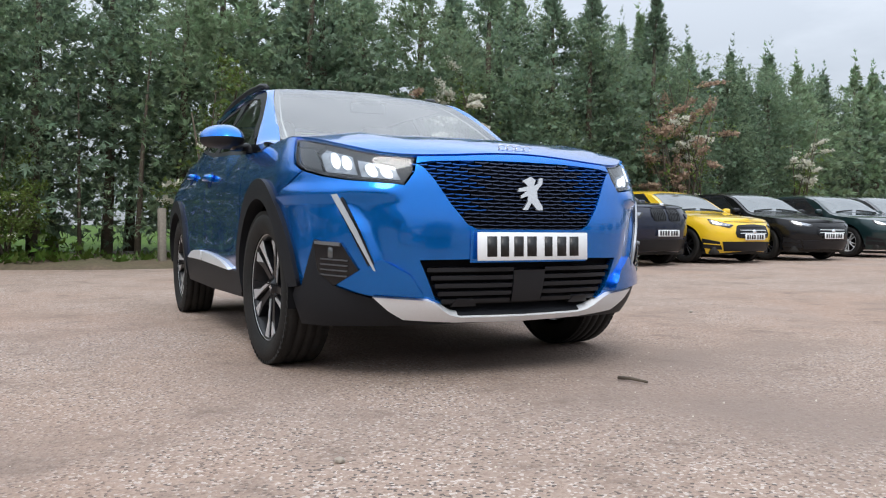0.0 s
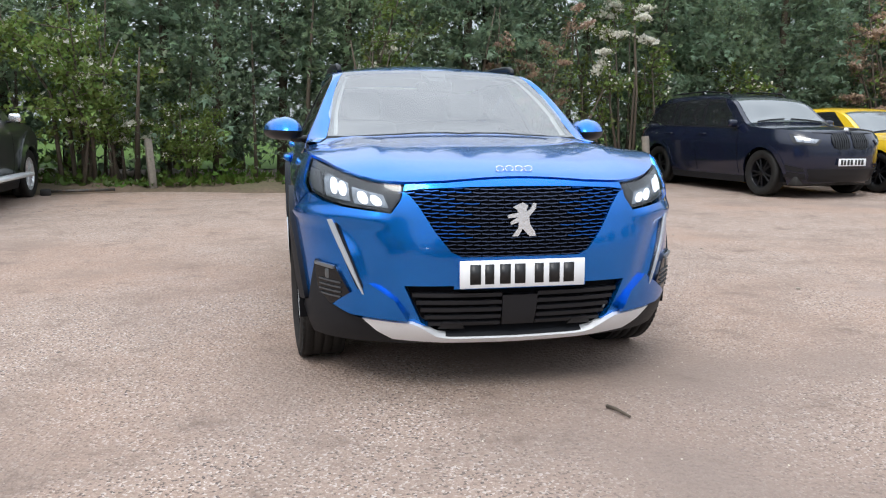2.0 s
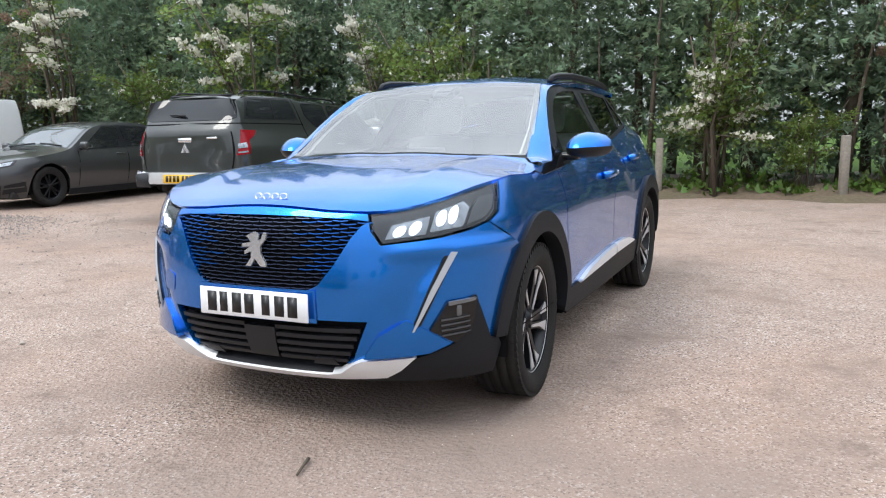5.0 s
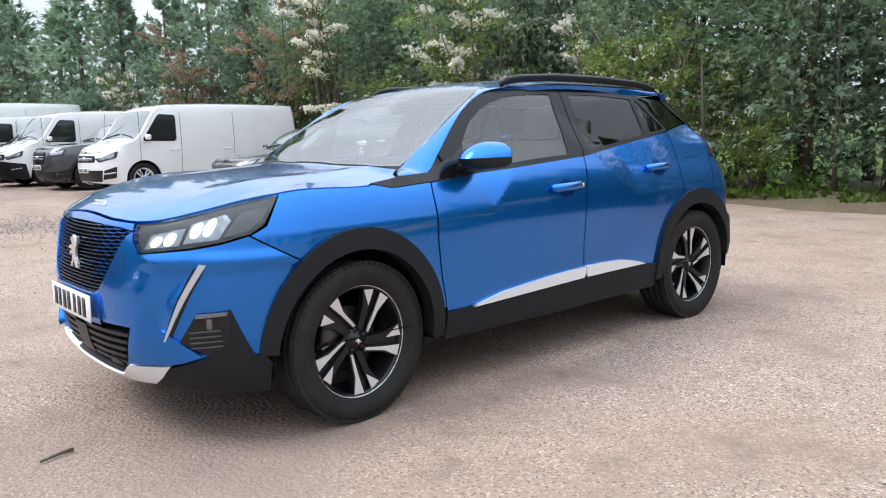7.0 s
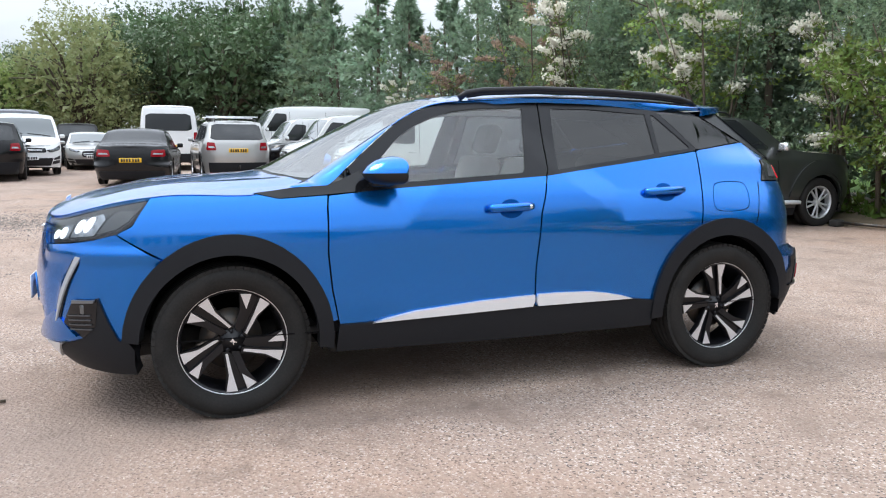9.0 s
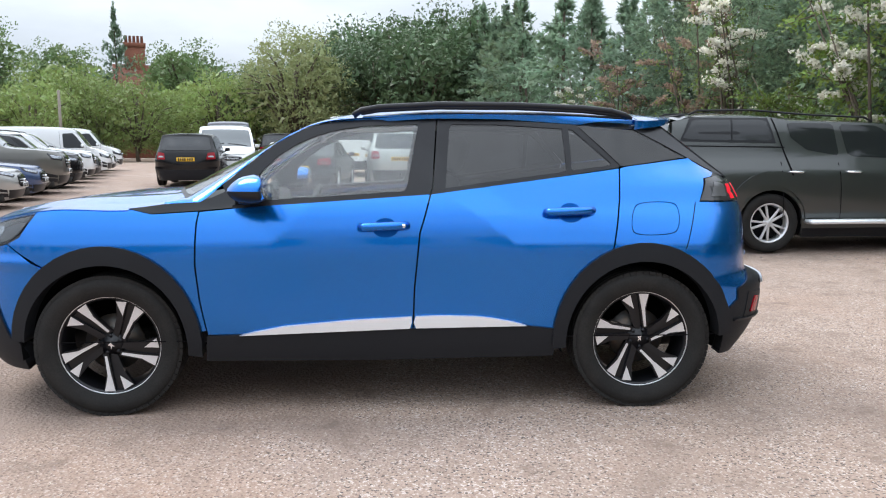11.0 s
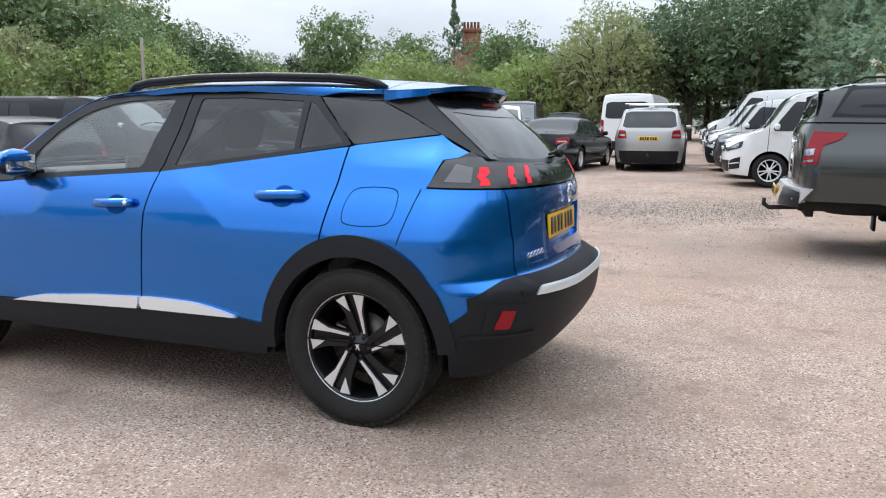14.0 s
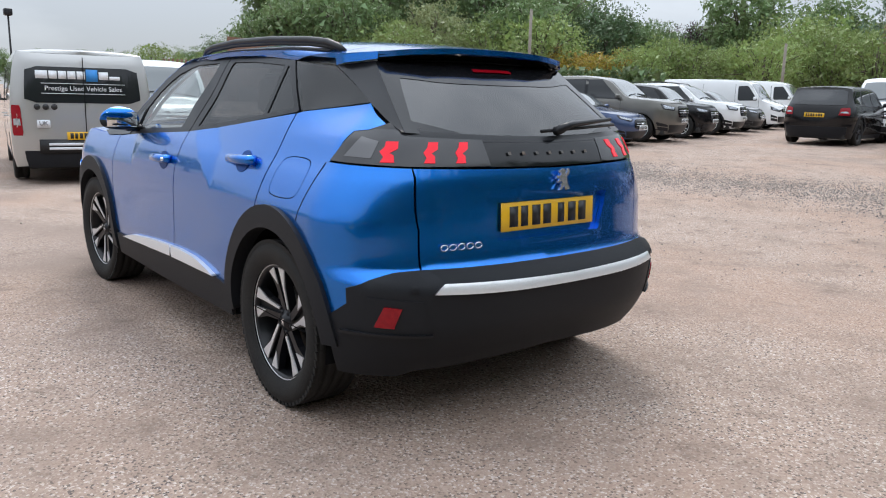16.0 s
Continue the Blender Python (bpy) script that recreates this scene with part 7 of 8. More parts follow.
lettering("Prestige Used Vehicle Sales", 0.092, Matrix.Translation((0, back_y(1.36) + 0.012, 1.36)) @ pose(0, 0, 0, 88, 0, 180), M_SIGN, van)
lettering("UK", 0.085, Matrix.Translation((0.55, back_y(0.86) + 0.016, 0.87)) @ pose(0, 0, 0, 90, 0, 180), M_MARK, van)
part("uk_sticker", moved(block(-0.085, 0.085, -0.055, 0.055, 0, 0.004), Matrix.Translation((0.55, back_y(0.87) + 0.004, 0.865)) @ pose(0, 0, 0, 90, 0, 180)), M_SIGN, van)
x0 = 0.62
for k, (wd, hh, mm2) in enumerate([(.17, .11, M_SIGN), (.12, .11, M_SIGN), (.12, .11, M_SIGN), (.12, .11, M_SIGN), (.12, .11, M_SIGN), (.17, .17, M_SIGNBLUE), (.14, .11, M_SIGN), (.16, .05, M_SIGN)]):
    part("sign_bar", moved(block(-wd / 2 + 0.008, wd / 2 - 0.008, -hh / 2, hh / 2, 0, 0.003), Matrix.Translation((x0 - wd / 2, back_y(1.55) + 0.010, 1.55 if k != 7 else 1.52)) @ pose(0, 0, 0, 87, 0, 180)), mm2, van)
    x0 -= wd
for z, wd in ((1.43, 1.1), (1.29, 1.1)):
    part("sign_line", moved(block(-wd / 2, wd / 2, -0.004, 0.004, 0, 0.003), Matrix.Translation((0, back_y(z) + 0.012, z)) @ pose(0, 0, 0, 88, 0, 180)), M_SIGN, van)
for k in range(3):
    part("sticker", moved(lathe([(0.0, 0.004), (0.042, 0.003), (0.042, 0.0)], 16), Matrix.Translation((0.62 - 0.11 * k, back_y(1.10) + 0.003, 1.10)) @ pose(0, 0, 0, 0, 0, 90)), M_MARK, van)
part("door_joint", moved(block(-0.006, 0.006, -0.75, 0.75, 0, 0.004), Matrix.Translation((0, back_y(1.0) + 0.004, 1.05)) @ pose(0, 0, 0, 90, 0, 180)), M_GAP, van)
part("bumper_sign", moved(block(-0.62, 0.62, -0.10, 0.10, 0, 0.006), Matrix.Translation((0, back_y(0.55) + 0.006, 0.545)) @ pose(0, 0, 0, 90, 0, 180)), M_MARK, van)
for z in (0.575, 0.515):
    part("sign_bar", moved(block(-0.5, 0.5, -0.018, 0.018, 0, 0.003), Matrix.Translation((0, back_y(0.55) + 0.013, z)) @ pose(0, 0, 0, 90, 0, 180)), M_SIGN, van)
for z, wd in ((1.04, .40), (0.95, .52), (0.88, .46)):
    part("sign_bar", moved(block(-wd / 2, wd / 2, -0.02, 0.02, 0, 0.003), Matrix.Translation((-0.45, back_y(z) + 0.004, z)) @ pose(0, 0, 0, 90, 0, 180)), M_SIGNBLUE if z > .9 and z < 1 else M_DGLASS, van)


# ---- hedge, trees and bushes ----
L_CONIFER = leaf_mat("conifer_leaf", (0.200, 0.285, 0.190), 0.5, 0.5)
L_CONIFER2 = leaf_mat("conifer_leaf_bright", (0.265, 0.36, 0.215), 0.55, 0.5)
L_HAW = leaf_mat("hawthorn_leaf", (0.19, 0.27, 0.065), 0.5, 0.45)
L_BLOSSOM = leaf_mat("white_blossom", (0.86, 0.84, 0.75), 0.15, 0.4)
L_FADED = leaf_mat("faded_blossom", (0.42, 0.30, 0.22), 0.4, 0.3)
L_GREENS = [leaf_mat("broad_leaf_mid", (0.135, 0.200, 0.080), 0.45, 0.25), leaf_mat("broad_leaf_light", (0.215, 0.285, 0.09), 0.4, 0.3), leaf_mat("broad_leaf_dark", (0.100, 0.158, 0.075), 0.45, 0.2),
            leaf_mat("willow_leaf", (0.29, 0.33, 0.15), 0.35, 0.3), leaf_mat("golden_leaf", (0.30, 0.22, 0.035), 0.4, 0.3), leaf_mat("purple_leaf", (0.06, 0.02, 0.035), 0.4, 0.2)]
L_WEED = leaf_mat("verge_weed", (0.11, 0.19, 0.03), 0.5, 0.3)
M_BARK = mat("grey_brown_bark", (0.12, 0.095, 0.07), 0.9, grain=0.5, scale=25, bump=0.5, big=0.5, big_scale=3)
rng = np.random.default_rng(7)


def fans(p, d, length, spread=50, blades=5, width=0.16):
    """Many small sprays: at each point p, narrow blades fanned out round the direction d."""
    n = len(p)
    d = d / (np.linalg.norm(d, axis=1)[:, None] + 1e-9)
    r = rng.normal(size=(n, 3))
    s = np.cross(d, r)
    s /= np.linalg.norm(s, axis=1)[:, None] + 1e-9
    up = np.cross(s, d)
    w0 = (length * width * 0.5)[:, None]
    verts = [p - s * w0, p + s * w0]
    faces = []
    idx = np.arange(n)
    for k in range(blades):
        a = radians(-spread + 2 * spread * k / (blades - 1)) + rng.normal(0, 0.15, n)
        ln = (length * (1 - 0.3 * abs(k - (blades - 1) / 2) / ((blades - 1) / 2)) * rng.uniform(0.7, 1.2, n))[:, None]
        way = d * np.cos(a)[:, None] + s * np.sin(a)[:, None]
        verts.append(p + way * ln + up * (rng.normal(0, 0.18, n)[:, None] * ln))
        faces.append(np.stack([idx, n + idx, (2 + k) * n + idx], 1))
    return np.concatenate(verts), np.concatenate(faces)


def flakes(p, size):
    """Single leaves, each one triangle turned at random."""
    n = len(p)
    a, c_ = rng.normal(size=(n, 3)), rng.normal(size=(n, 3))
    a /= np.linalg.norm(a, axis=1)[:, None]
    c_ -= a * (a * c_).sum(1)[:, None]
    c_ /= np.linalg.norm(c_, axis=1)[:, None] + 1e-9
    s = size[:, None]
    v = np.concatenate([p + a * s * 0.6, p - a * s * 0.4 + c_ * s * 0.33, p - a * s * 0.4 - c_ * s * 0.33])
    i = np.arange(n)
    return v, np.stack([i, n + i, 2 * n + i], 1)


def fast_mesh(name, v, f, material):
    """A mesh of equal-sided faces from arrays."""
    me = bpy.data.meshes.new(name)
    k = f.shape[1]
    me.vertices.add(len(v))
    me.vertices.foreach_set("co", v.astype(np.float32).ravel())
    me.loops.add(f.size)
    me.loops.foreach_set("vertex_index", f.astype(np.int32).ravel())
    me.polygons.add(len(f))
    me.polygons.foreach_set("loop_start", np.arange(0, f.size, k, dtype=np.int32))
    me.materials.append(material)
    me.update(calc_edges=True)
    return me


def conifer(h, r, bare, branches, per, leaf):
    """A hedge conifer: trunk, limbs and a feathery crown that thins to a spiky tip."""
    pts, dirs, lens, limbs = [], [], [], []
    for b in range(branches):
        u = rng.uniform(0, 1) ** 0.85
        z = bare + (h - bare) * u
        reach = r * min(1.0, (1.04 - u) / 0.55) ** 1.75 * rng.uniform(0.5, 1.2) + 0.07
        az = rng.uniform(0, 2 * math.pi)
        tilt = radians(4 + 40 * u * u + rng.normal(0, 9))
        way = np.array((math.cos(az) * math.cos(tilt), math.sin(az) * math.cos(tilt), math.sin(tilt)))
        t = np.linspace(0.34, 1.0, per) + rng.normal(0, 0.03, per)
        c = np.array((0, 0, z)) + way * reach * t[:, None]
        c[:, 2] += -0.10 * reach * t**2 * (1 - u) + rng.normal(0, 0.05, per)
        c[:, :2] += rng.normal(0, 0.07 * reach + 0.01, (per, 2))
        side = rng.normal(0, 0.55, (per, 3))
        pts.append(c)
        dirs.append(way + side * (1 - 0.3 * t[:, None]) + np.array((0, 0, 0.15 - 0.4 * (1 - u))))
        lens.append(np.full(per, 0.125 + 0.04 * (1 - u) if per > 15 else 0.24) * rng.uniform(0.75, 1.25, per) * (0.75 if u > 0.85 else 1))
        if b % 5 == 0 and u < 0.6:
            limbs.append(tube([(0, 0, z - 0.05), tuple(np.array((0, 0, z)) + way * reach * 0.5), tuple(np.array((0, 0, z)) + way * reach * 0.9)], 0.022, 4, 0.006))
    tip = np.linspace(h * 0.86, h * 1.10, 14)
    pts.append(np.stack([rng.normal(0, 0.03, 14), rng.normal(0, 0.03, 14), tip], 1))
    dirs.append(np.stack([rng.normal(0, 0.5, 14), rng.normal(0, 0.5, 14), np.ones(14)], 1))
    lens.append(np.linspace(0.34, 0.16, 14))
    v, f = fans(np.concatenate(pts), np.concatenate(dirs), np.concatenate(lens), 40, 4 if per > 15 else 5, 0.30 if per > 15 else 0.36)
    return fast_mesh("crown", v, f, leaf), mesh_of("trunk", *joined(tube([(0, 0, -0.1), (0.03, 0, h * .3), (0, 0.02, h * .7), (0, 0, h)], 0.11, 7, 0.015))[:2]), pts


def planted(name, label, meshes, m, category="tree", group=""):
    t = thing(name, label, category, m, group)
    for nm, me in meshes:
        o = new(nm, me)
        o.parent = t
    return t


CONS = []
for k in range(8):  # four close, four plain for the far end
    crown, trunk, _ = conifer(6.0, 1.35, 0.55 if k % 2 else 0.9, 235 if k < 4 else 105, 19 if k < 4 else 10, L_CONIFER if k % 4 != 2 else L_CONIFER2)
    trunk.materials.append(M_BARK)
    CONS.append([("trunk", trunk), ("crown", crown)])


def hedge_y(x):
    return 9.3 + (0.23 * (x - 3) if x > 3 else 0.0) - (0.075 * (-8 - x) if x < -8 else 0.0)


n_c = 0
x = -62.0
while x < 34:
    for row in (0, 1) if x > -20 and int(x * 10) % 3 else (0,):
        px, py = x + rng.normal(0, 0.25) + 0.6 * row, hedge_y(x) + 0.55 + 1.6 * row + rng.normal(0, 0.25)
        far = max(0.0, -18 - x)
        sc = rng.uniform(0.86, 1.12) * (1 + 0.016 * far) * (1.05 if x > 1 else 1.06) * (0.94 if row else 1.0)
        if row == 0 and -3.4 < x < 0.4:
            sc *= 0.9
        planted("conifer", "tall dark green conifer grown into the hedge", CONS[int(rng.integers(0, 4)) + (4 if row or x < -20 or x > 20 else 0)], pose(px, py, rise(px, py), rng.normal(0, 2), rng.normal(0, 2), rng.uniform(0, 360)) @ Matrix.Diagonal((sc * 1.05, sc * 1.05, sc, 1)), group="hedge conifers")
        n_c += 1
    x += 0.95 if x > 1 else 1.2 if x > -22 else 1.9


def bush(h, r, leaf, flower, n_leaf, n_flower, stems=7, low=0.35):
    """A thorn bush: bare stems, leafy twigs and flat clusters of blossom along the upper sides of the boughs."""
    pts, dirs, fp, wood = [], [], [], []
    for s in range(stems):
        az = rng.uniform(0, 2 * math.pi)
        top = np.array((math.cos(az) * r * rng.uniform(.2, 1), math.sin(az) * r * rng.uniform(.2, 1), h * rng.uniform(.65, 1.0)))
        mid = top * np.array((.35, .35, .5)) + rng.normal(0, .12, 3)
        base = np.array((rng.normal(0, .12), rng.normal(0, .12), -0.05))
        wood.append(tube([base, mid, top], 0.04, 5, 0.008))
        for q in range(9):
            t = rng.uniform(low, 1)
            c = (1 - t) ** 2 * base + 2 * t * (1 - t) * mid + t * t * top
            way = rng.normal(0, 1, 3) * np.array((1, 1, .45)) + np.array((0, 0, .25))
            way /= np.linalg.norm(way)
            ln = rng.uniform(.35, .85) * r * .8
            end = c + way * ln
            wood.append(tube([c, (c + end) / 2 + rng.normal(0, .03, 3), end], 0.012, 4, 0.003))
            k = max(3, n_leaf // (stems * 9))
            tt = rng.uniform(.1, 1.05, (k, 1))
            pts.append(c + (end - c) * tt + rng.normal(0, .07, (k, 3)))
            dirs.append(way + rng.normal(0, .8, (k, 3)))
            if rng.uniform() < .45:
                k = max(3, int(n_flower / (stems * 9 * .45)))
                tt = np.clip(rng.normal(.72, .2, (k, 1)), .1, 1.08)
                fp.append(c + (end - c) * tt + rng.normal(0, .04, (k, 3)) * np.array((1.5, 1.5, .7)) + np.array((0, 0, .05)))
    out = []
    w = mesh_of("wood", *joined(*wood)[:2])
    w.materials.append(M_BARK)
    out.append(("wood", w))
    p = np.concatenate(pts)
    v, f = fans(p, np.concatenate(dirs), rng.uniform(.045, .085, len(p)), 60, 3, 0.9)
    out.append(("leaves", fast_mesh("leaves", v, f, leaf)))
    if n_flower:
        p = np.concatenate(fp)
        v, f = fans(p, rng.normal(0, .6, (len(p), 3)) + np.array((0, -.3, 1.0)), rng.uniform(.032, .066, len(p)), 95, 5, 1.1)
        out.append(("blossom", fast_mesh("blossom", v, f, flower)))
    return out


HAW_A = bush(3.9, 1.25, L_HAW, L_BLOSSOM, 2600, 3600)
HAW_B = bush(3.4, 1.1, L_HAW, L_BLOSSOM, 2600, 1500)
HAW_C = bush(4.6, 1.3, L_HAW, L_FADED, 900, 4200, 8)
HAW_D = bush(2.8, 1.2, L_HAW, L_BLOSSOM, 4600, 250)
HAW_E = bush(4.8, 1.0, L_HAW, L_BLOSSOM, 900, 3600, 7)
HAW_T = bush(4.3, 0.9, L_HAW, L_BLOSSOM, 700, 2600, 5, 0.82)
HAW_S = bush(2.6, 0.8, L_HAW, L_BLOSSOM, 700, 60, 4, 0.6)
for bx, by, kind, rz, sc, lab in [(0.6, 8.55, HAW_B, 0, 1.05, "hawthorn with sparse white blossom in the hedge"), (-3.6, 8.6, HAW_B, 200, 0.85, "hawthorn with sparse white blossom in the hedge"),
                                  (-5.55, 8.8, HAW_E, 60, 0.86, "hawthorn heavy with white blossom"), (-4.1, 8.5, HAW_D, 10, 1.15, "lime green hawthorn with few flowers"), (-7.9, 8.0, HAW_A, 30, 1.12, "hawthorn heavy with white blossom"),
                                  (4.7, 8.7, HAW_S, 140, 1.0, "sparse lime green hawthorn shoot"), (5.5, 8.9, HAW_T, 250, 0.95, "bare-stemmed hawthorn with white blossom at the top"), (3.7, 8.9, HAW_C, 33, 0.72, "hawthorn with faded brown blossom"),
                                  (12.3, 10.0, HAW_C, 80, 1.0, "hawthorn with faded brown blossom"), (13.3, 10.3, HAW_E, 10, 0.95, "hawthorn heavy with white blossom"), (19.0, 11.7, HAW_E, 200, 0.85, "hawthorn heavy with white blossom"),
                                  (-13.4, 8.0, HAW_E, 120, 1.22, "hawthorn heavy with white blossom"), (-15.6, 8.0, HAW_C, 20, 1.12, "hawthorn with faded brown blossom"), (-20.2, 7.4, HAW_C, 300, 1.05, "hawthorn with faded brown blossom"),
                                  (-25.0, 7.0, HAW_E, 70, 0.9, "hawthorn heavy with white blossom"), (-10.6, 8.2, HAW_D, 77, 1.0, "lime green hawthorn with few flowers"), (-2.4, 8.7, HAW_D, 280, 0.62, "lime green hawthorn with few flowers"), (1.9, 8.7, HAW_D, 180, 0.55, "lime green hawthorn with few flowers"), (6.6, 9.2, HAW_S, 250, 1.1, "sparse lime green hawthorn shoot"), (8.3, 9.7, HAW_S, 120, 1.0, "sparse lime green hawthorn shoot")]:
    planted("hawthorn", lab, kind, pose(bx, by, rise(bx, by), 0, 0, rz) @ Matrix.Scale(sc, 4), "bush", "hawthorns")

# fine growth that closes the face of the hedge, with gaps
n_h = 120000
hx_ = rng.uniform(-19, 24, n_h)
hz_ = 0.35 + 5.2 * rng.uniform(0, 1, n_h) ** 0.85
keep_h = (np.sin(hx_ * 1.9 + 1.3 * np.sin(hz_ * 1.7)) + np.sin(hx_ * 0.83 + hz_ * 2.3) + rng.normal(0, .7, n_h) > -0.35) & (rng.uniform(size=n_h) < np.clip(0.5 + hz_ * 0.4, 0, 1))
hx_, hz_ = hx_[keep_h], hz_[keep_h]
hy_ = np.array([hedge_y(a) for a in hx_]) - 0.55 + 0.35 * np.sin(hx_ * 2.4 + hz_ * 1.1) + rng.normal(0, .28, len(hx_))
gz_ = np.array([rise(a, c) for a, c in zip(hx_, hy_)])
v, f = fans(np.stack([hx_, hy_, hz_ + gz_], 1), rng.normal(0, .65, (len(hx_), 3)) + np.array((0, -.9, -.25)), rng.uniform(.05, .125, len(hx_)), 50, 4, 0.19)
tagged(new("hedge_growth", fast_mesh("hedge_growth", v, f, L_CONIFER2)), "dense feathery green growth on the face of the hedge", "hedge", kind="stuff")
n_h = 20000
hx_ = rng.uniform(-44, 30, n_h)
hz_ = 0.3 + 3.9 * rng.uniform(0, 1, n_h)
hy_ = np.array([hedge_y(a) for a in hx_]) + rng.uniform(0.1, 1.3, n_h)
v, f = fans(np.stack([hx_, hy_, hz_], 1), rng.normal(0, .8, (n_h, 3)) + np.array((0, -.5, -.3)), rng.uniform(.13, .26, n_h), 42, 5, 0.26)
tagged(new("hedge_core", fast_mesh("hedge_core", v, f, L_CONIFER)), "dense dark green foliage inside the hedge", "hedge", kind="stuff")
# meadow behind the hedge
M_MEADOW = mat("meadow_grass", (0.07, 0.125, 0.025), 0.95, grain=0.4, scale=9, bump=0.5, big=0.5, big_scale=0.4, tone=(0.10, 0.16, 0.035), spec=0.1)
mv = [(a, hedge_y(a) + d_, rise(a, hedge_y(a) + d_) + z_) for a in np.linspace(-60, 40, 51) for d_, z_ in ((2.2, 0.15), (6, 0.22), (14, 0.3), (30, 0.5), (60, 0.8))]
mf = [(i * 5 + j, (i + 1) * 5 + j, (i + 1) * 5 + j + 1, i * 5 + j + 1) for i in range(50) for j in range(4)]
tagged(part("meadow", (mv, mf), M_MEADOW, None), "bright green grass field behind the hedge", "meadow", kind="structure")

# bare trunks and posts in front of the hedge
for k in range(16):
    tx = -6.5 + 0.85 * k + rng.normal(0, 0.2)
    ty = hedge_y(tx) - 0.35 + rng.normal(0, 0.25)
    hh = rng.uniform(2.2, 3.6)
    lean = rng.normal(0, 0.25, 2)
    tr = tagged(part("bare_trunk", tube([(0, 0, -0.1), (lean[0] * .4, lean[1] * .4, hh * .5), (lean[0], lean[1], hh)], rng.uniform(0.03, 0.07), 6, 0.012), M_BARK, None), "bare grey brown stem in the hedge bottom", "tree", "bare stems")
    tr.location = (tx, ty, rise(tx, ty))
M_POST = mat("weathered_post", (0.26, 0.23, 0.19), 0.9, grain=0.4, scale=30, bump=0.3, big=0.4, big_scale=6)
for px, py, ph in ((2.45, 8.05, 0.95), (-3.0, 8.3, 0.85), (-0.2, 8.2, 0.95), (5.9, 8.5, 0.9), (-5.9, 8.4, 0.9)):
    p = tagged(part("fence_post", block(-0.055, 0.055, -0.055, 0.055, -0.05, ph, 0.012, 1), M_POST, None), "weathered grey wooden fence post by the hedge", "post", "fence posts")
    p.matrix_world = pose(px, py, rise(px, py), rng.normal(0, 2), rng.normal(0, 2), rng.uniform(0, 40))

# verge: a low bank of soil with weeds and grass
M_SOIL = mat("dry_soil_bank", (0.16, 0.115, 0.08), 0.95, grain=0.5, scale=18, bump=0.6, big=0.6, big_scale=1.2, tone=(0.08, 0.09, 0.035))
vv, vf = [], []
xs = np.linspace(-62, 34, 260)
prof = [(-1.45, -0.03), (-1.25, 0.05), (-0.9, 0.12), (-0.4, 0.16), (0.4, 0.14), (1.6, 0.16), (3.5, 0.12), (3.8, -0.3)]
for i, x in enumerate(xs):
    for j, (dy, dz) in enumerate(prof):
        wob = 0.18 * math.sin(x * 1.7 + 0.6 * math.sin(x * 3.1)) if j < 3 else 0
        yv = hedge_y(x) + dy + wob
        vv.append((x, yv, rise(x, yv) + dz + (0.035 * math.sin(x * 5.3 + j) if 0 < j < 7 else 0)))
kq = len(prof)
vf = [(i * kq + j, (i + 1) * kq + j, (i + 1) * kq + j + 1, i * kq + j + 1) for i in range(len(xs) - 1) for j in range(kq - 1)]
tagged(part("verge", (vv, vf), M_SOIL, None), "low bank of dry soil under the hedge", "verge", kind="structure")
n_w = 3000
wx = np.concatenate([rng.uniform(-12, 8, n_w), rng.uniform(-45, 30, 2200)])
wy = np.array([hedge_y(x) for x in wx]) - 1.1 + np.abs(rng.normal(0, 0.75, len(wx)))
wz = np.array([rise(x, y) for x, y in zip(wx, wy)]) + 0.07 + np.where(rng.uniform(size=len(wx)) < 0.4, rng.uniform(0, 0.45, len(wx)), rng.uniform(0, 0.12, len(wx))) * (np.sin(wx * 2.3) * 0.5 + 0.6)
v, f = fans(np.stack([wx, wy, wz], 1), rng.normal(0, .6, (len(wx), 3)) + np.array((0, 0, .8)), rng.uniform(.07, .18, len(wx)), 65, 4, 0.7)
tagged(new("verge_weeds", fast_mesh("verge_weeds", v, f, L_WEED)), "low green weeds and nettles along the hedge bottom", "weeds", kind="stuff")


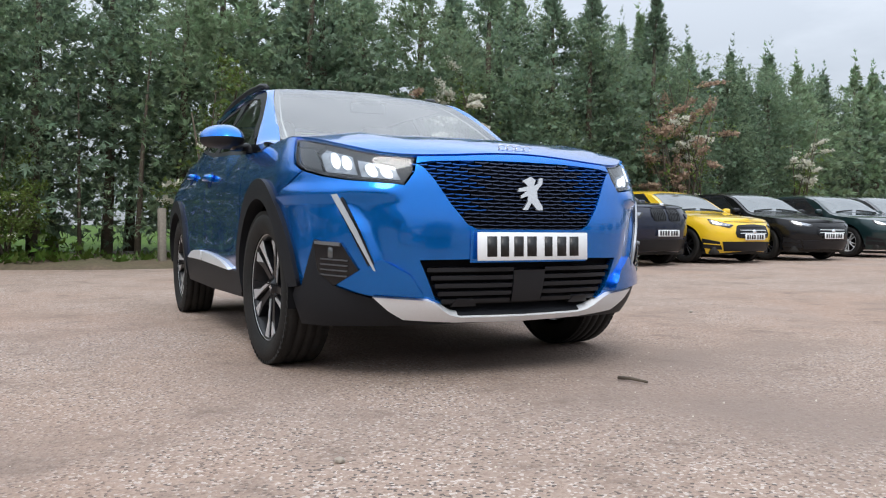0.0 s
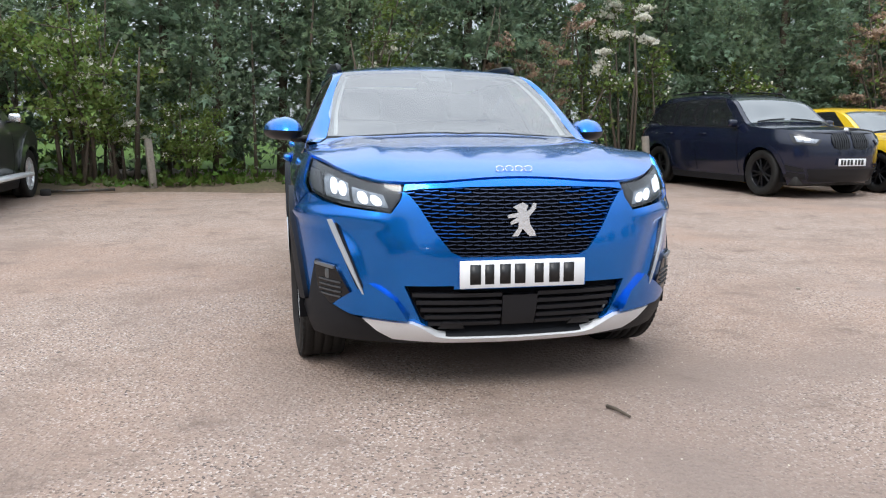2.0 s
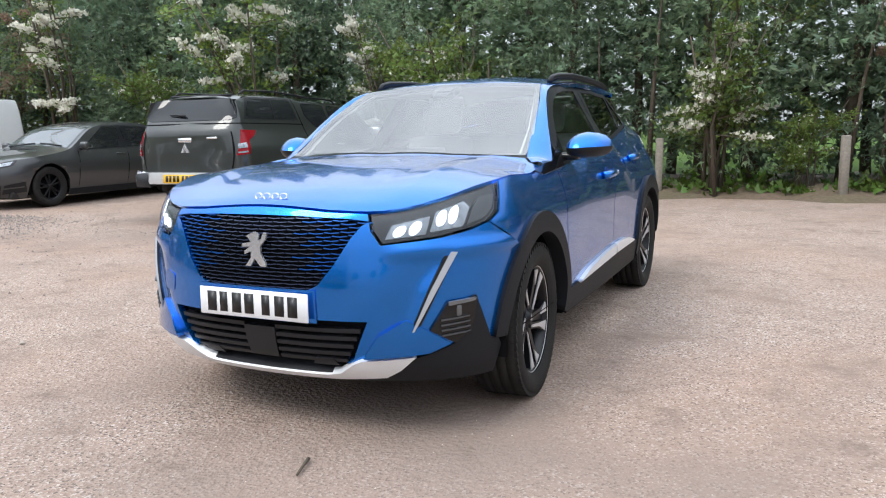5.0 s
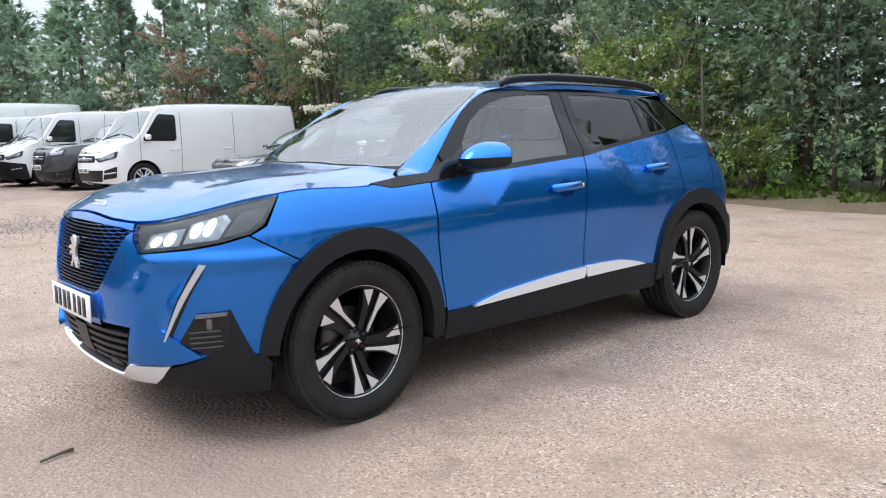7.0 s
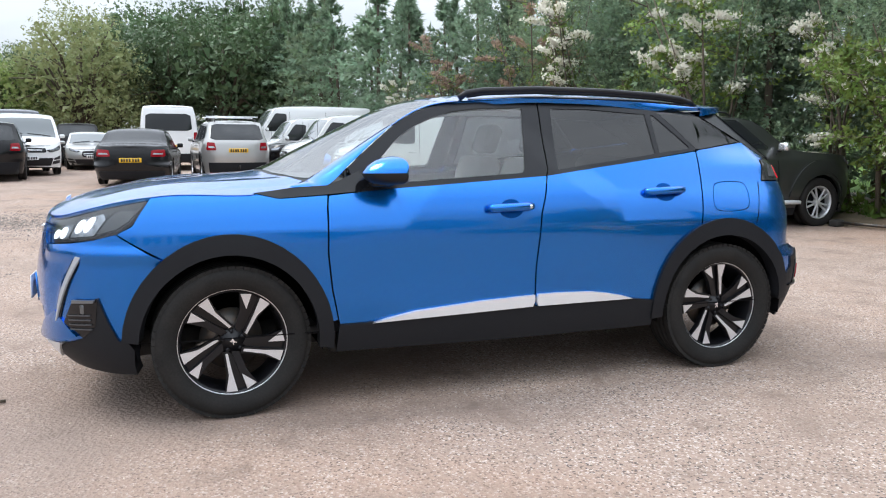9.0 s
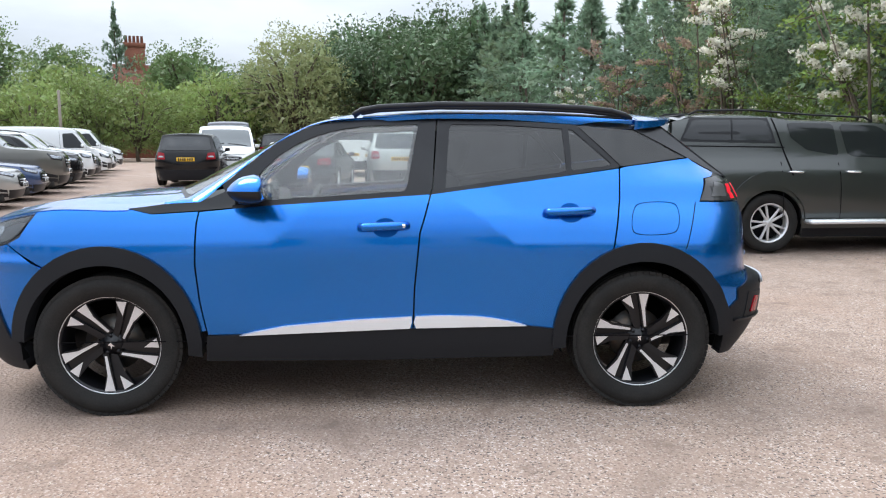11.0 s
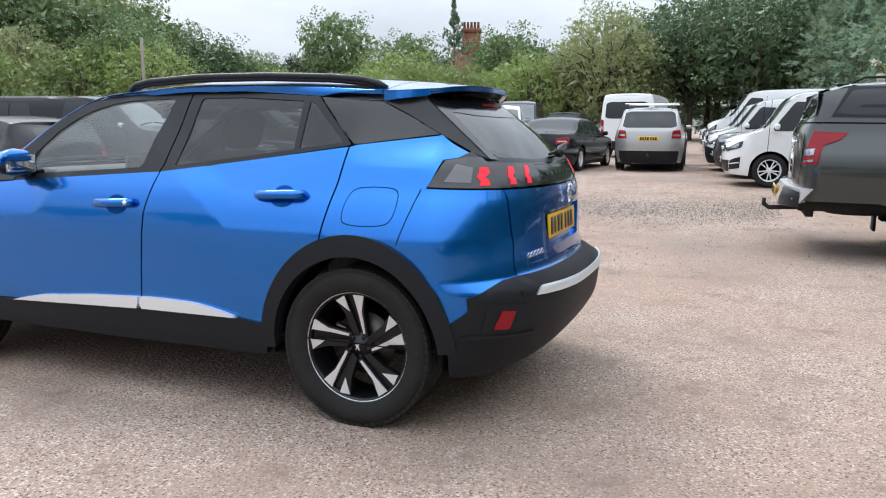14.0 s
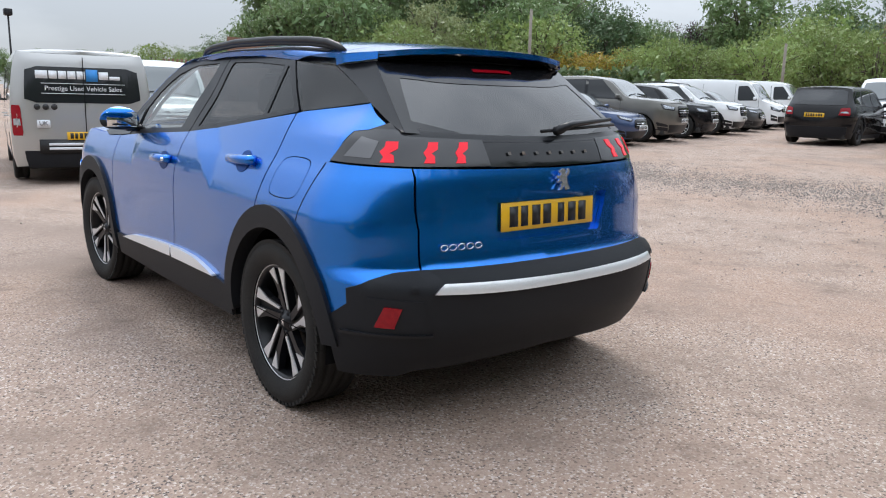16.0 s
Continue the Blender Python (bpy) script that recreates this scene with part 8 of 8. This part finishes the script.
def broadleaf(h, r, leaf, clumps, per, size, trunk_h=0.25, flat=1.0):
    """A broad-leaved tree: trunk, limbs and many clumps of leaves with gaps between."""
    wood = [tube([(0, 0, -0.3), (0.1, 0.05, h * trunk_h), (0, 0.1, h * .75)], 0.03 * h, 7, 0.01 * h)]
    pts = []
    for c in range(clumps):
        u = rng.uniform(-1, 1)
        az = rng.uniform(0, 2 * math.pi)
        q = math.sqrt(1 - u * u)
        k = rng.uniform(.55, 1.0)
        cen = np.array((math.cos(az) * q * r * k, math.sin(az) * q * r * k, h * (trunk_h + 1) / 2 + u * k * h * (1 - trunk_h) / 2 * flat))
        if c % 4 == 0:
            wood.append(tube([(0, 0, h * (trunk_h + .1 * rng.uniform())), tuple(cen * .55 + np.array((0, 0, h * .22))), tuple(cen)], 0.012 * h, 4, 0.003 * h))
        rad = rng.uniform(.13, .26) * r
        d = rng.normal(size=(per, 3))
        d /= np.linalg.norm(d, axis=1)[:, None]
        pts.append(cen + d * rad * rng.uniform(.5, 1.1, (per, 1)) * np.array((1.15, 1.15, .8)))
    p = np.concatenate(pts)
    sizes = rng.uniform(.5, 1.15, len(p)) * size * 0.85
    d = rng.normal(size=(900, 3))  # twiggy inside of the crown
    d *= (0.80 * rng.uniform(0.2, 1, 900) ** 0.45 / np.linalg.norm(d, axis=1))[:, None]
    inner = np.array((0, 0, h * (trunk_h + 1) / 2)) + d * np.array((r, r, h * (1 - trunk_h) / 2 * flat)) * (1 + 0.12 * np.sin(5 * d[:, :1] + 7 * d[:, 1:2] + 3))
    v, f = flakes(np.concatenate([p, inner]), np.concatenate([sizes, rng.uniform(1.4, 2.6, 900) * size]))
    w = mesh_of("trunk", *joined(*wood)[:2])
    w.materials.append(M_BARK)
    return [("trunk", w), ("crown", fast_mesh("crown", v, f, leaf))]


TREES = [broadleaf(10, 4.2, L_GREENS[0], 120, 50, 0.31), broadleaf(10, 4.6, L_GREENS[2], 120, 48, 0.32), broadleaf(10, 3.6, L_GREENS[0], 80, 70, 0.26, 0.35),
         broadleaf(6, 3.4, L_GREENS[1], 110, 60, 0.175, 0.08), broadleaf(8, 3.6, L_GREENS[3], 120, 62, 0.2, 0.10), broadleaf(5, 2.8, L_GREENS[4], 80, 70, 0.16, 0.08), broadleaf(10, 3.8, L_GREENS[5], 80, 70, 0.27)]
TREE_WORDS = ["tall mid green broad-leaved tree", "tall dark green broad-leaved tree", "open-crowned tree against the sky", "rounded light green bush", "pale green willow", "golden green shrub", "dark purple-leaved tree"]
NATIVE = [10, 10, 10, 6, 8, 5, 10]
SKYLINE = [(176, 10), (181, 9.8), (184.6, 9.4), (188, 7.6), (190.5, 6.2), (193, 5.8), (196.3, 6.4), (199.6, 5.4), (203.6, 5.8), (205.2, 5.3), (207, 5.6), (212.6, 5.7), (215, 5.7), (217.3, 7.0), (220, 8.0), (224, 10.6), (228, 12.2), (236, 12.2), (239, 11.0), (241.5, 8.6), (244, 5.6), (246.5, 3.4), (249, 2.8), (253, 2.6), (262, 2.6), (275, 4), (300, 5), (330, 5), (360, 6), (390, 6), (400, 6)]


def plant_at(bearing, dist, elev, k, jitter=1.0):
    b = radians(bearing)
    px, py = 3.5 + dist * math.cos(b), 1.5 + dist * math.sin(b)
    hh = (dist * math.tan(radians(elev * (1.22 if dist < 73 else 1.0))) + 0.9) * jitter
    s = hh / NATIVE[k] / 1.02
    planted("tree" if NATIVE[k] > 7 else "bush", TREE_WORDS[k] + " beyond the car park", TREES[k], pose(px, py, rise(px, py), 0, 0, rng.uniform(0, 360)) @ Matrix.Diagonal((s * (1.5 if bearing > 265 else 1.0), s, s, 1)), "tree" if NATIVE[k] > 7 else "bush", "distant trees")


# bearings from 268 on are unseen trees, added only to show in reflections
for b in np.concatenate([np.arange(184, 265, 2.3), np.arange(268, 398, 10.0)]):
    e = float(np.interp(b, [q[0] for q in SKYLINE], [q[1] for q in SKYLINE]))
    k = int(rng.choice([0, 1, 1, 2, 0] if b < 222 else [0, 4, 0, 3, 0])) if b < 265 else int(rng.choice([0, 1]))
    d = rng.uniform(74, 92) if b < 265 else rng.uniform(40, 52)
    plant_at(b + rng.normal(0, .5), d, e, k, rng.uniform(.85, 1.02))
for b, d, e, k in [(187.0, 58, 5.9, 4), (188.5, 60, 5.2, 4), (192, 60, 4.6, 0), (194.5, 58, 5.0, 3), (197.5, 60, 3.9, 3), (200.0, 56, 4.3, 3), (202.6, 58, 4.4, 3), (204.5, 60, 3.8, 3), (206.5, 55, 4.0, 3), (209, 56, 3.3, 3), (211, 54, 3.5, 3), (213, 55, 3.9, 3), (215.2, 52, 3.3, 3), (217, 52, 2.9, 5), (219.5, 54, 3.0, 5),
                   (209.0, 80, 8.6, 2), (203.8, 88, 7.2, 2), (210.5, 84, 5.9, 6), (212.5, 84, 5.3, 6), (223, 60, 6.2, 0), (226, 58, 5.0, 3), (230, 58, 5.8, 4), (233, 56, 4.8, 3), (236, 58, 6.4, 0), (240, 60, 6.0, 0), (242, 62, 4.6, 0), (244.5, 64, 2.8, 0), (229, 70, 8.0, 0), (238, 72, 8.2, 0), (190.5, 70, 5.2, 1), (195, 72, 4.8, 1), (185.0, 60, 6.6, 1), (189.0, 56, 7.6, 4), (196.5, 70, 6.2, 0), (204.0, 62, 5.2, 3), (231.5, 50, 4.6, 3), (222.0, 56, 5.2, 3), (226.5, 66, 7.6, 0), (234.5, 66, 8.4, 2)]:
    plant_at(b, d, e, k)
for b, d, e in ((175.5, 58, 8.4), (177.8, 64, 8.8), (179.6, 56, 7.4), (181.6, 64, 8.0), (183.4, 58, 6.6)):
    plant_at(b, d, e, 1)
for b in np.arange(174, 252, 4.0):
    plant_at(b + rng.normal(0, .4), rng.uniform(66, 72), rng.uniform(2.0, 2.8), 3 if rng.uniform() < .6 else 4)
# slim conifer by the chimney
for b, d, sc in ((200.6, 84, 2.38), (176.5, 62, 1.6), (178.5, 60, 1.55), (180.5, 61, 1.55), (182.3, 62, 1.35)):
    px, py = 3.5 + d * math.cos(radians(b)), 1.5 + d * math.sin(radians(b))
    planted("conifer", "tall slim conifer beyond the car park", CONS[4 + int(rng.integers(0, 4))], pose(px, py, rise(px, py), 0, 0, rng.uniform(0, 360)) @ Matrix.Diagonal((sc * (0.62 if b > 190 else 1.9), sc * (0.62 if b > 190 else 1.9), sc, 1)), group="distant trees")


# ---- buildings far off ----
M_BRICK = mat("old_red_brick", (0.27, 0.105, 0.065), 0.9, grain=0.5, scale=14, big=0.4, big_scale=2)
M_TILE = mat("red_roof_tile", (0.22, 0.085, 0.055), 0.85, grain=0.5, scale=10, big=0.5, big_scale=1)
M_TIMBER = mat("brown_timber_cladding", (0.20, 0.105, 0.07), 0.8, grain=0.4, scale=12, big=0.4, big_scale=0.8, tone=(0.27, 0.16, 0.11))
M_PANE = mat("dark_window_pane", (0.02, 0.022, 0.025), 0.08, spec=0.8)
cb = radians(196.3)
hx, hy = 4.5 + 88 * math.cos(cb), 0.7 + 88 * math.sin(cb)
house = thing("brick_house", "old red brick house with tall chimney stack behind trees", "house", pose(hx, hy, rise(hx, hy), 0, 0, 198.6 + 90))
part("wall", block(-4.5, 5.5, -4, 4, 0, 6.2, 0.05, 1), M_BRICK, house)
roof_v = [(-4.8, -4.3, 6.1), (5.8, -4.3, 6.1), (5.8, 4.3, 6.1), (-4.8, 4.3, 6.1), (-4.8, 0, 9.6), (5.8, 0, 9.6)]
roof_ob = part("roof", (roof_v, [(0, 1, 5, 4), (2, 3, 4, 5), (0, 4, 3), (1, 2, 5), (3, 2, 1, 0)], None, False), M_TILE, house)
part("chimney", joined(block(2.6, 4.6, -0.8, 0.8, 7.4, 11.6, 0.03, 1), block(2.5, 4.7, -0.9, 0.9, 11.3, 11.75, 0.03, 1)), M_BRICK, roof_ob)
for k in range(5):
    part("chimney_pot", moved(lathe([(0.14, 0), (0.17, 0.1), (0.13, 0.75), (0.16, 0.8), (0.11, 0.82)], 10), Matrix.Translation((2.85 + 0.38 * k, 0, 11.7)) @ pose(0, 0, 0, 0, -90, 0)), M_TILE, roof_ob)
for wx2 in (-3.0, 0.5, 4.0):
    part("window", block(wx2 - .6, wx2 + .6, -4.06, -3.95, 3.8, 5.4, 0.02, 1), M_PANE, house)

tb = radians(242.5)
tx, ty = 3.0 + 53 * math.cos(tb), 3.6 + 53 * math.sin(tb)
lodge = thing("timber_building", "modern timber-clad building with slatted facade and box dormers", "building", pose(tx, ty, rise(tx, ty) - 1.5, 0, 0, 241 + 90 + 180 - 8))
part("wall", block(-7.5, 5.5, 0, 8, 0, 3.9, 0.03, 1), M_TIMBER, lodge)
for k in range(46):
    part("cladding_slat", block(-7.45 + 0.28 * k, -7.45 + 0.28 * k + 0.12, -0.10, 0.0, 0.9 if k % 3 else 0.3, 4.15, 0.01, 1), M_TIMBER, lodge)
for x0, w0 in ((-3.4, 2.6), (2.0, 2.6)):
    dv = [(x0, 0.4, 3.9), (x0 + w0, 0.4, 3.9), (x0 + w0, 4.0, 3.9), (x0, 4.0, 3.9), (x0 + 0.0, 0.4, 5.7), (x0 + w0, 0.4, 5.5), (x0 + w0, 4.0, 5.5), (x0, 4.0, 5.7)]
    dm = part("dormer", (dv, [(0, 1, 5, 4), (1, 2, 6, 5), (2, 3, 7, 6), (3, 0, 4, 7), (4, 5, 6, 7)], None, False), M_TIMBER, lodge)
    part("window", block(x0 + w0 - 0.02, x0 + w0 + 0.03, 0.7, 1.6, 4.2, 5.2, 0.01, 1), M_PANE, dm)
for x0, x1, z0, z1 in ((-6.2, -5.2, 0.9, 2.1), (-2.6, -1.4, 1.0, 2.4), (0.4, 1.2, 0.9, 2.2), (3.2, 4.2, 1.0, 2.2)):
    part("window", block(x0, x1, -0.14, 0.02, z0, z1, 0.01, 1), M_PANE, lodge)
# clipped hedge and poles on the open side
hb_ = radians(224)
px, py = 3.8 + 48 * math.cos(hb_), 2.4 + 48 * math.sin(hb_)
n_h = 2600
q = np.stack([rng.uniform(-9, 9, n_h), rng.uniform(-.9, .9, n_h), rng.uniform(0.1, 2.6, n_h)], 1)
v, f = fans(q, rng.normal(0, 1, (n_h, 3)), rng.uniform(.3, .5, n_h), 70, 3, 1.0)
cl = tagged(new("clipped_hedge", fast_mesh("clipped_hedge", v, f, L_GREENS[0])), "low clipped green hedge along the yard edge", "hedge")
cl.matrix_world = pose(px, py, rise(px, py), 0, 0, 224 + 90)
for b, d, hh in ((222.5, 44, 5.6), (205.8, 50, 4.2)):
    px, py = 3.8 + d * math.cos(radians(b)), 2.4 + d * math.sin(radians(b))
    o = tagged(part("timber_pole", tube([(0, 0, -0.2), (0, 0, hh)], 0.10, 8, 0.08), M_POST, None), "grey timber pole at the edge of the yard", "pole", "poles")
    o.location = (px, py, rise(px, py))
px, py = 2.23 + 52 * math.cos(radians(260.3)), 4.1 + 52 * math.sin(radians(260.3))
lampp = thing("street_lamp", "dark lamp post beyond the trade van", "street lamp", pose(px, py, rise(px, py)))
part("post", tube([(0, 0, 0), (0, 0, 4.6)], 0.06, 8, 0.05), M_SATIN, lampp)
part("lantern", block(-0.22, 0.22, -0.22, 0.22, 4.6, 5.0, 0.08, 2), M_SATIN, lampp)

# ---- small things on the ground ----
stick = tagged(part("stick", tube([(0.322, -2.318, 0.010), (0.340, -2.37, 0.014), (0.362, -2.445, 0.010)], 0.008, 6, 0.005), M_BARK, None), "short dark broken stick lying on the tarmac", "stick")
M_STONE = mat("loose_stone", (0.33, 0.28, 0.24), 0.9, rand=0.5, grain=0.3, scale=60)
for k, (x, y, s) in enumerate([(-1.06, -2.9, .014), (-2.2, -1.6, .016), (1.9, -3.1, .012), (2.6, -0.4, .014), (2.9, 1.4, .013), (1.7, 3.4, .015), (-1.5, -3.6, .010), (0.9, -3.9, .011), (3.1, 2.3, .012), (-3.1, -1.2, .017), (1.3, 3.0, .012), (2.2, -2.6, .012)]):
    bm = bmesh.new()
    bmesh.ops.create_icosphere(bm, subdivisions=1, radius=s)
    for v in bm.verts:
        v.co = Vector((v.co.x * rng.uniform(.8, 1.4), v.co.y * rng.uniform(.7, 1.2), v.co.z * .7 + s * .5))
    o = tagged(part("stone", bm, M_STONE, None), "small loose stone on the tarmac", "stone", "loose stones")
    o.location = (x, y, rise(x, y))
n_p = 9000
ang, rad_ = rng.uniform(0, 2 * math.pi, n_p), np.sqrt(rng.uniform(0.5, 110, n_p))
gx_, gy_ = rad_ * np.cos(ang), rad_ * np.sin(ang)
s_ = rng.uniform(.0025, .0065, n_p)
tet = np.array([(1, 0, -.2), (-.5, .87, -.2), (-.5, -.87, -.2), (0.1, 0, .8)])
vv = np.stack([gx_, gy_, np.array([rise(a, b) for a, b in zip(gx_, gy_)])], 1)[:, None] + tet[None] * (s_[:, None, None] * rng.uniform(.7, 1.3, (n_p, 4, 3)))
ff = (np.arange(n_p)[:, None, None] * 4 + np.array([(0, 1, 3), (1, 2, 3), (2, 0, 3)])[None]).reshape(-1, 3)
tagged(new("loose_grit", fast_mesh("loose_grit", vv.reshape(-1, 3), ff, mat("grit", (0.34, 0.285, 0.245), 0.9, rand=0.9))), "fine loose grit scattered over the tarmac", "grit", kind="stuff")
n_q = 24000
qy = np.concatenate([rng.uniform(-5.6, 3.2, 15000), rng.uniform(-10, 6.5, 9000)])
qx = np.concatenate([-8.7 + rng.normal(0, 0.9, 15000) + 0.35 * np.sin(qy[:15000] * 1.3), rng.uniform(-24, -3.2, 9000)])
qs = np.concatenate([rng.uniform(.006, .021, 15000) * rng.uniform(.7, 1.2, 15000), rng.uniform(.006, .017, 9000)])
turn = rng.uniform(0, 2 * math.pi, n_q)
tw = np.stack([np.stack([np.cos(turn), -np.sin(turn), 0 * turn], 1), np.stack([np.sin(turn), np.cos(turn), 0 * turn], 1), np.stack([0 * turn, 0 * turn, 0 * turn + 1], 1)], 1)
shape_q = np.einsum("nij,kj->nki", tw, tet) * (qs[:, None, None] * rng.uniform(.6, 1.4, (n_q, 4, 3)))
vv = np.stack([qx, qy, np.array([rise(a, c_) for a, c_ in zip(qx, qy)])], 1)[:, None] + shape_q
ff = (np.arange(n_q)[:, None, None] * 4 + np.array([(0, 1, 3), (1, 2, 3), (2, 0, 3)])[None]).reshape(-1, 3)
tagged(new("loose_gravel", fast_mesh("loose_gravel", vv.reshape(-1, 3), ff, mat("gravel_chip", (0.19, 0.165, 0.15), 0.9, rand=0.8))), "coarse grey brown gravel lying loose across the aisle", "gravel", kind="stuff")
scrap = thing("scrap_bracket", "dull metal bracket lying at the edge of the verge", "scrap metal", pose(-4.0, 7.75, rise(-4, 7.75), 0, 0, 12))
part("bar", tube([(-0.5, 0, 0.06), (0.5, 0.05, 0.06)], 0.025, 6), M_DISC, scrap)
part("foot", block(-0.55, -0.40, -0.09, 0.09, 0.0, 0.10, 0.015, 1), M_UNDER, scrap)
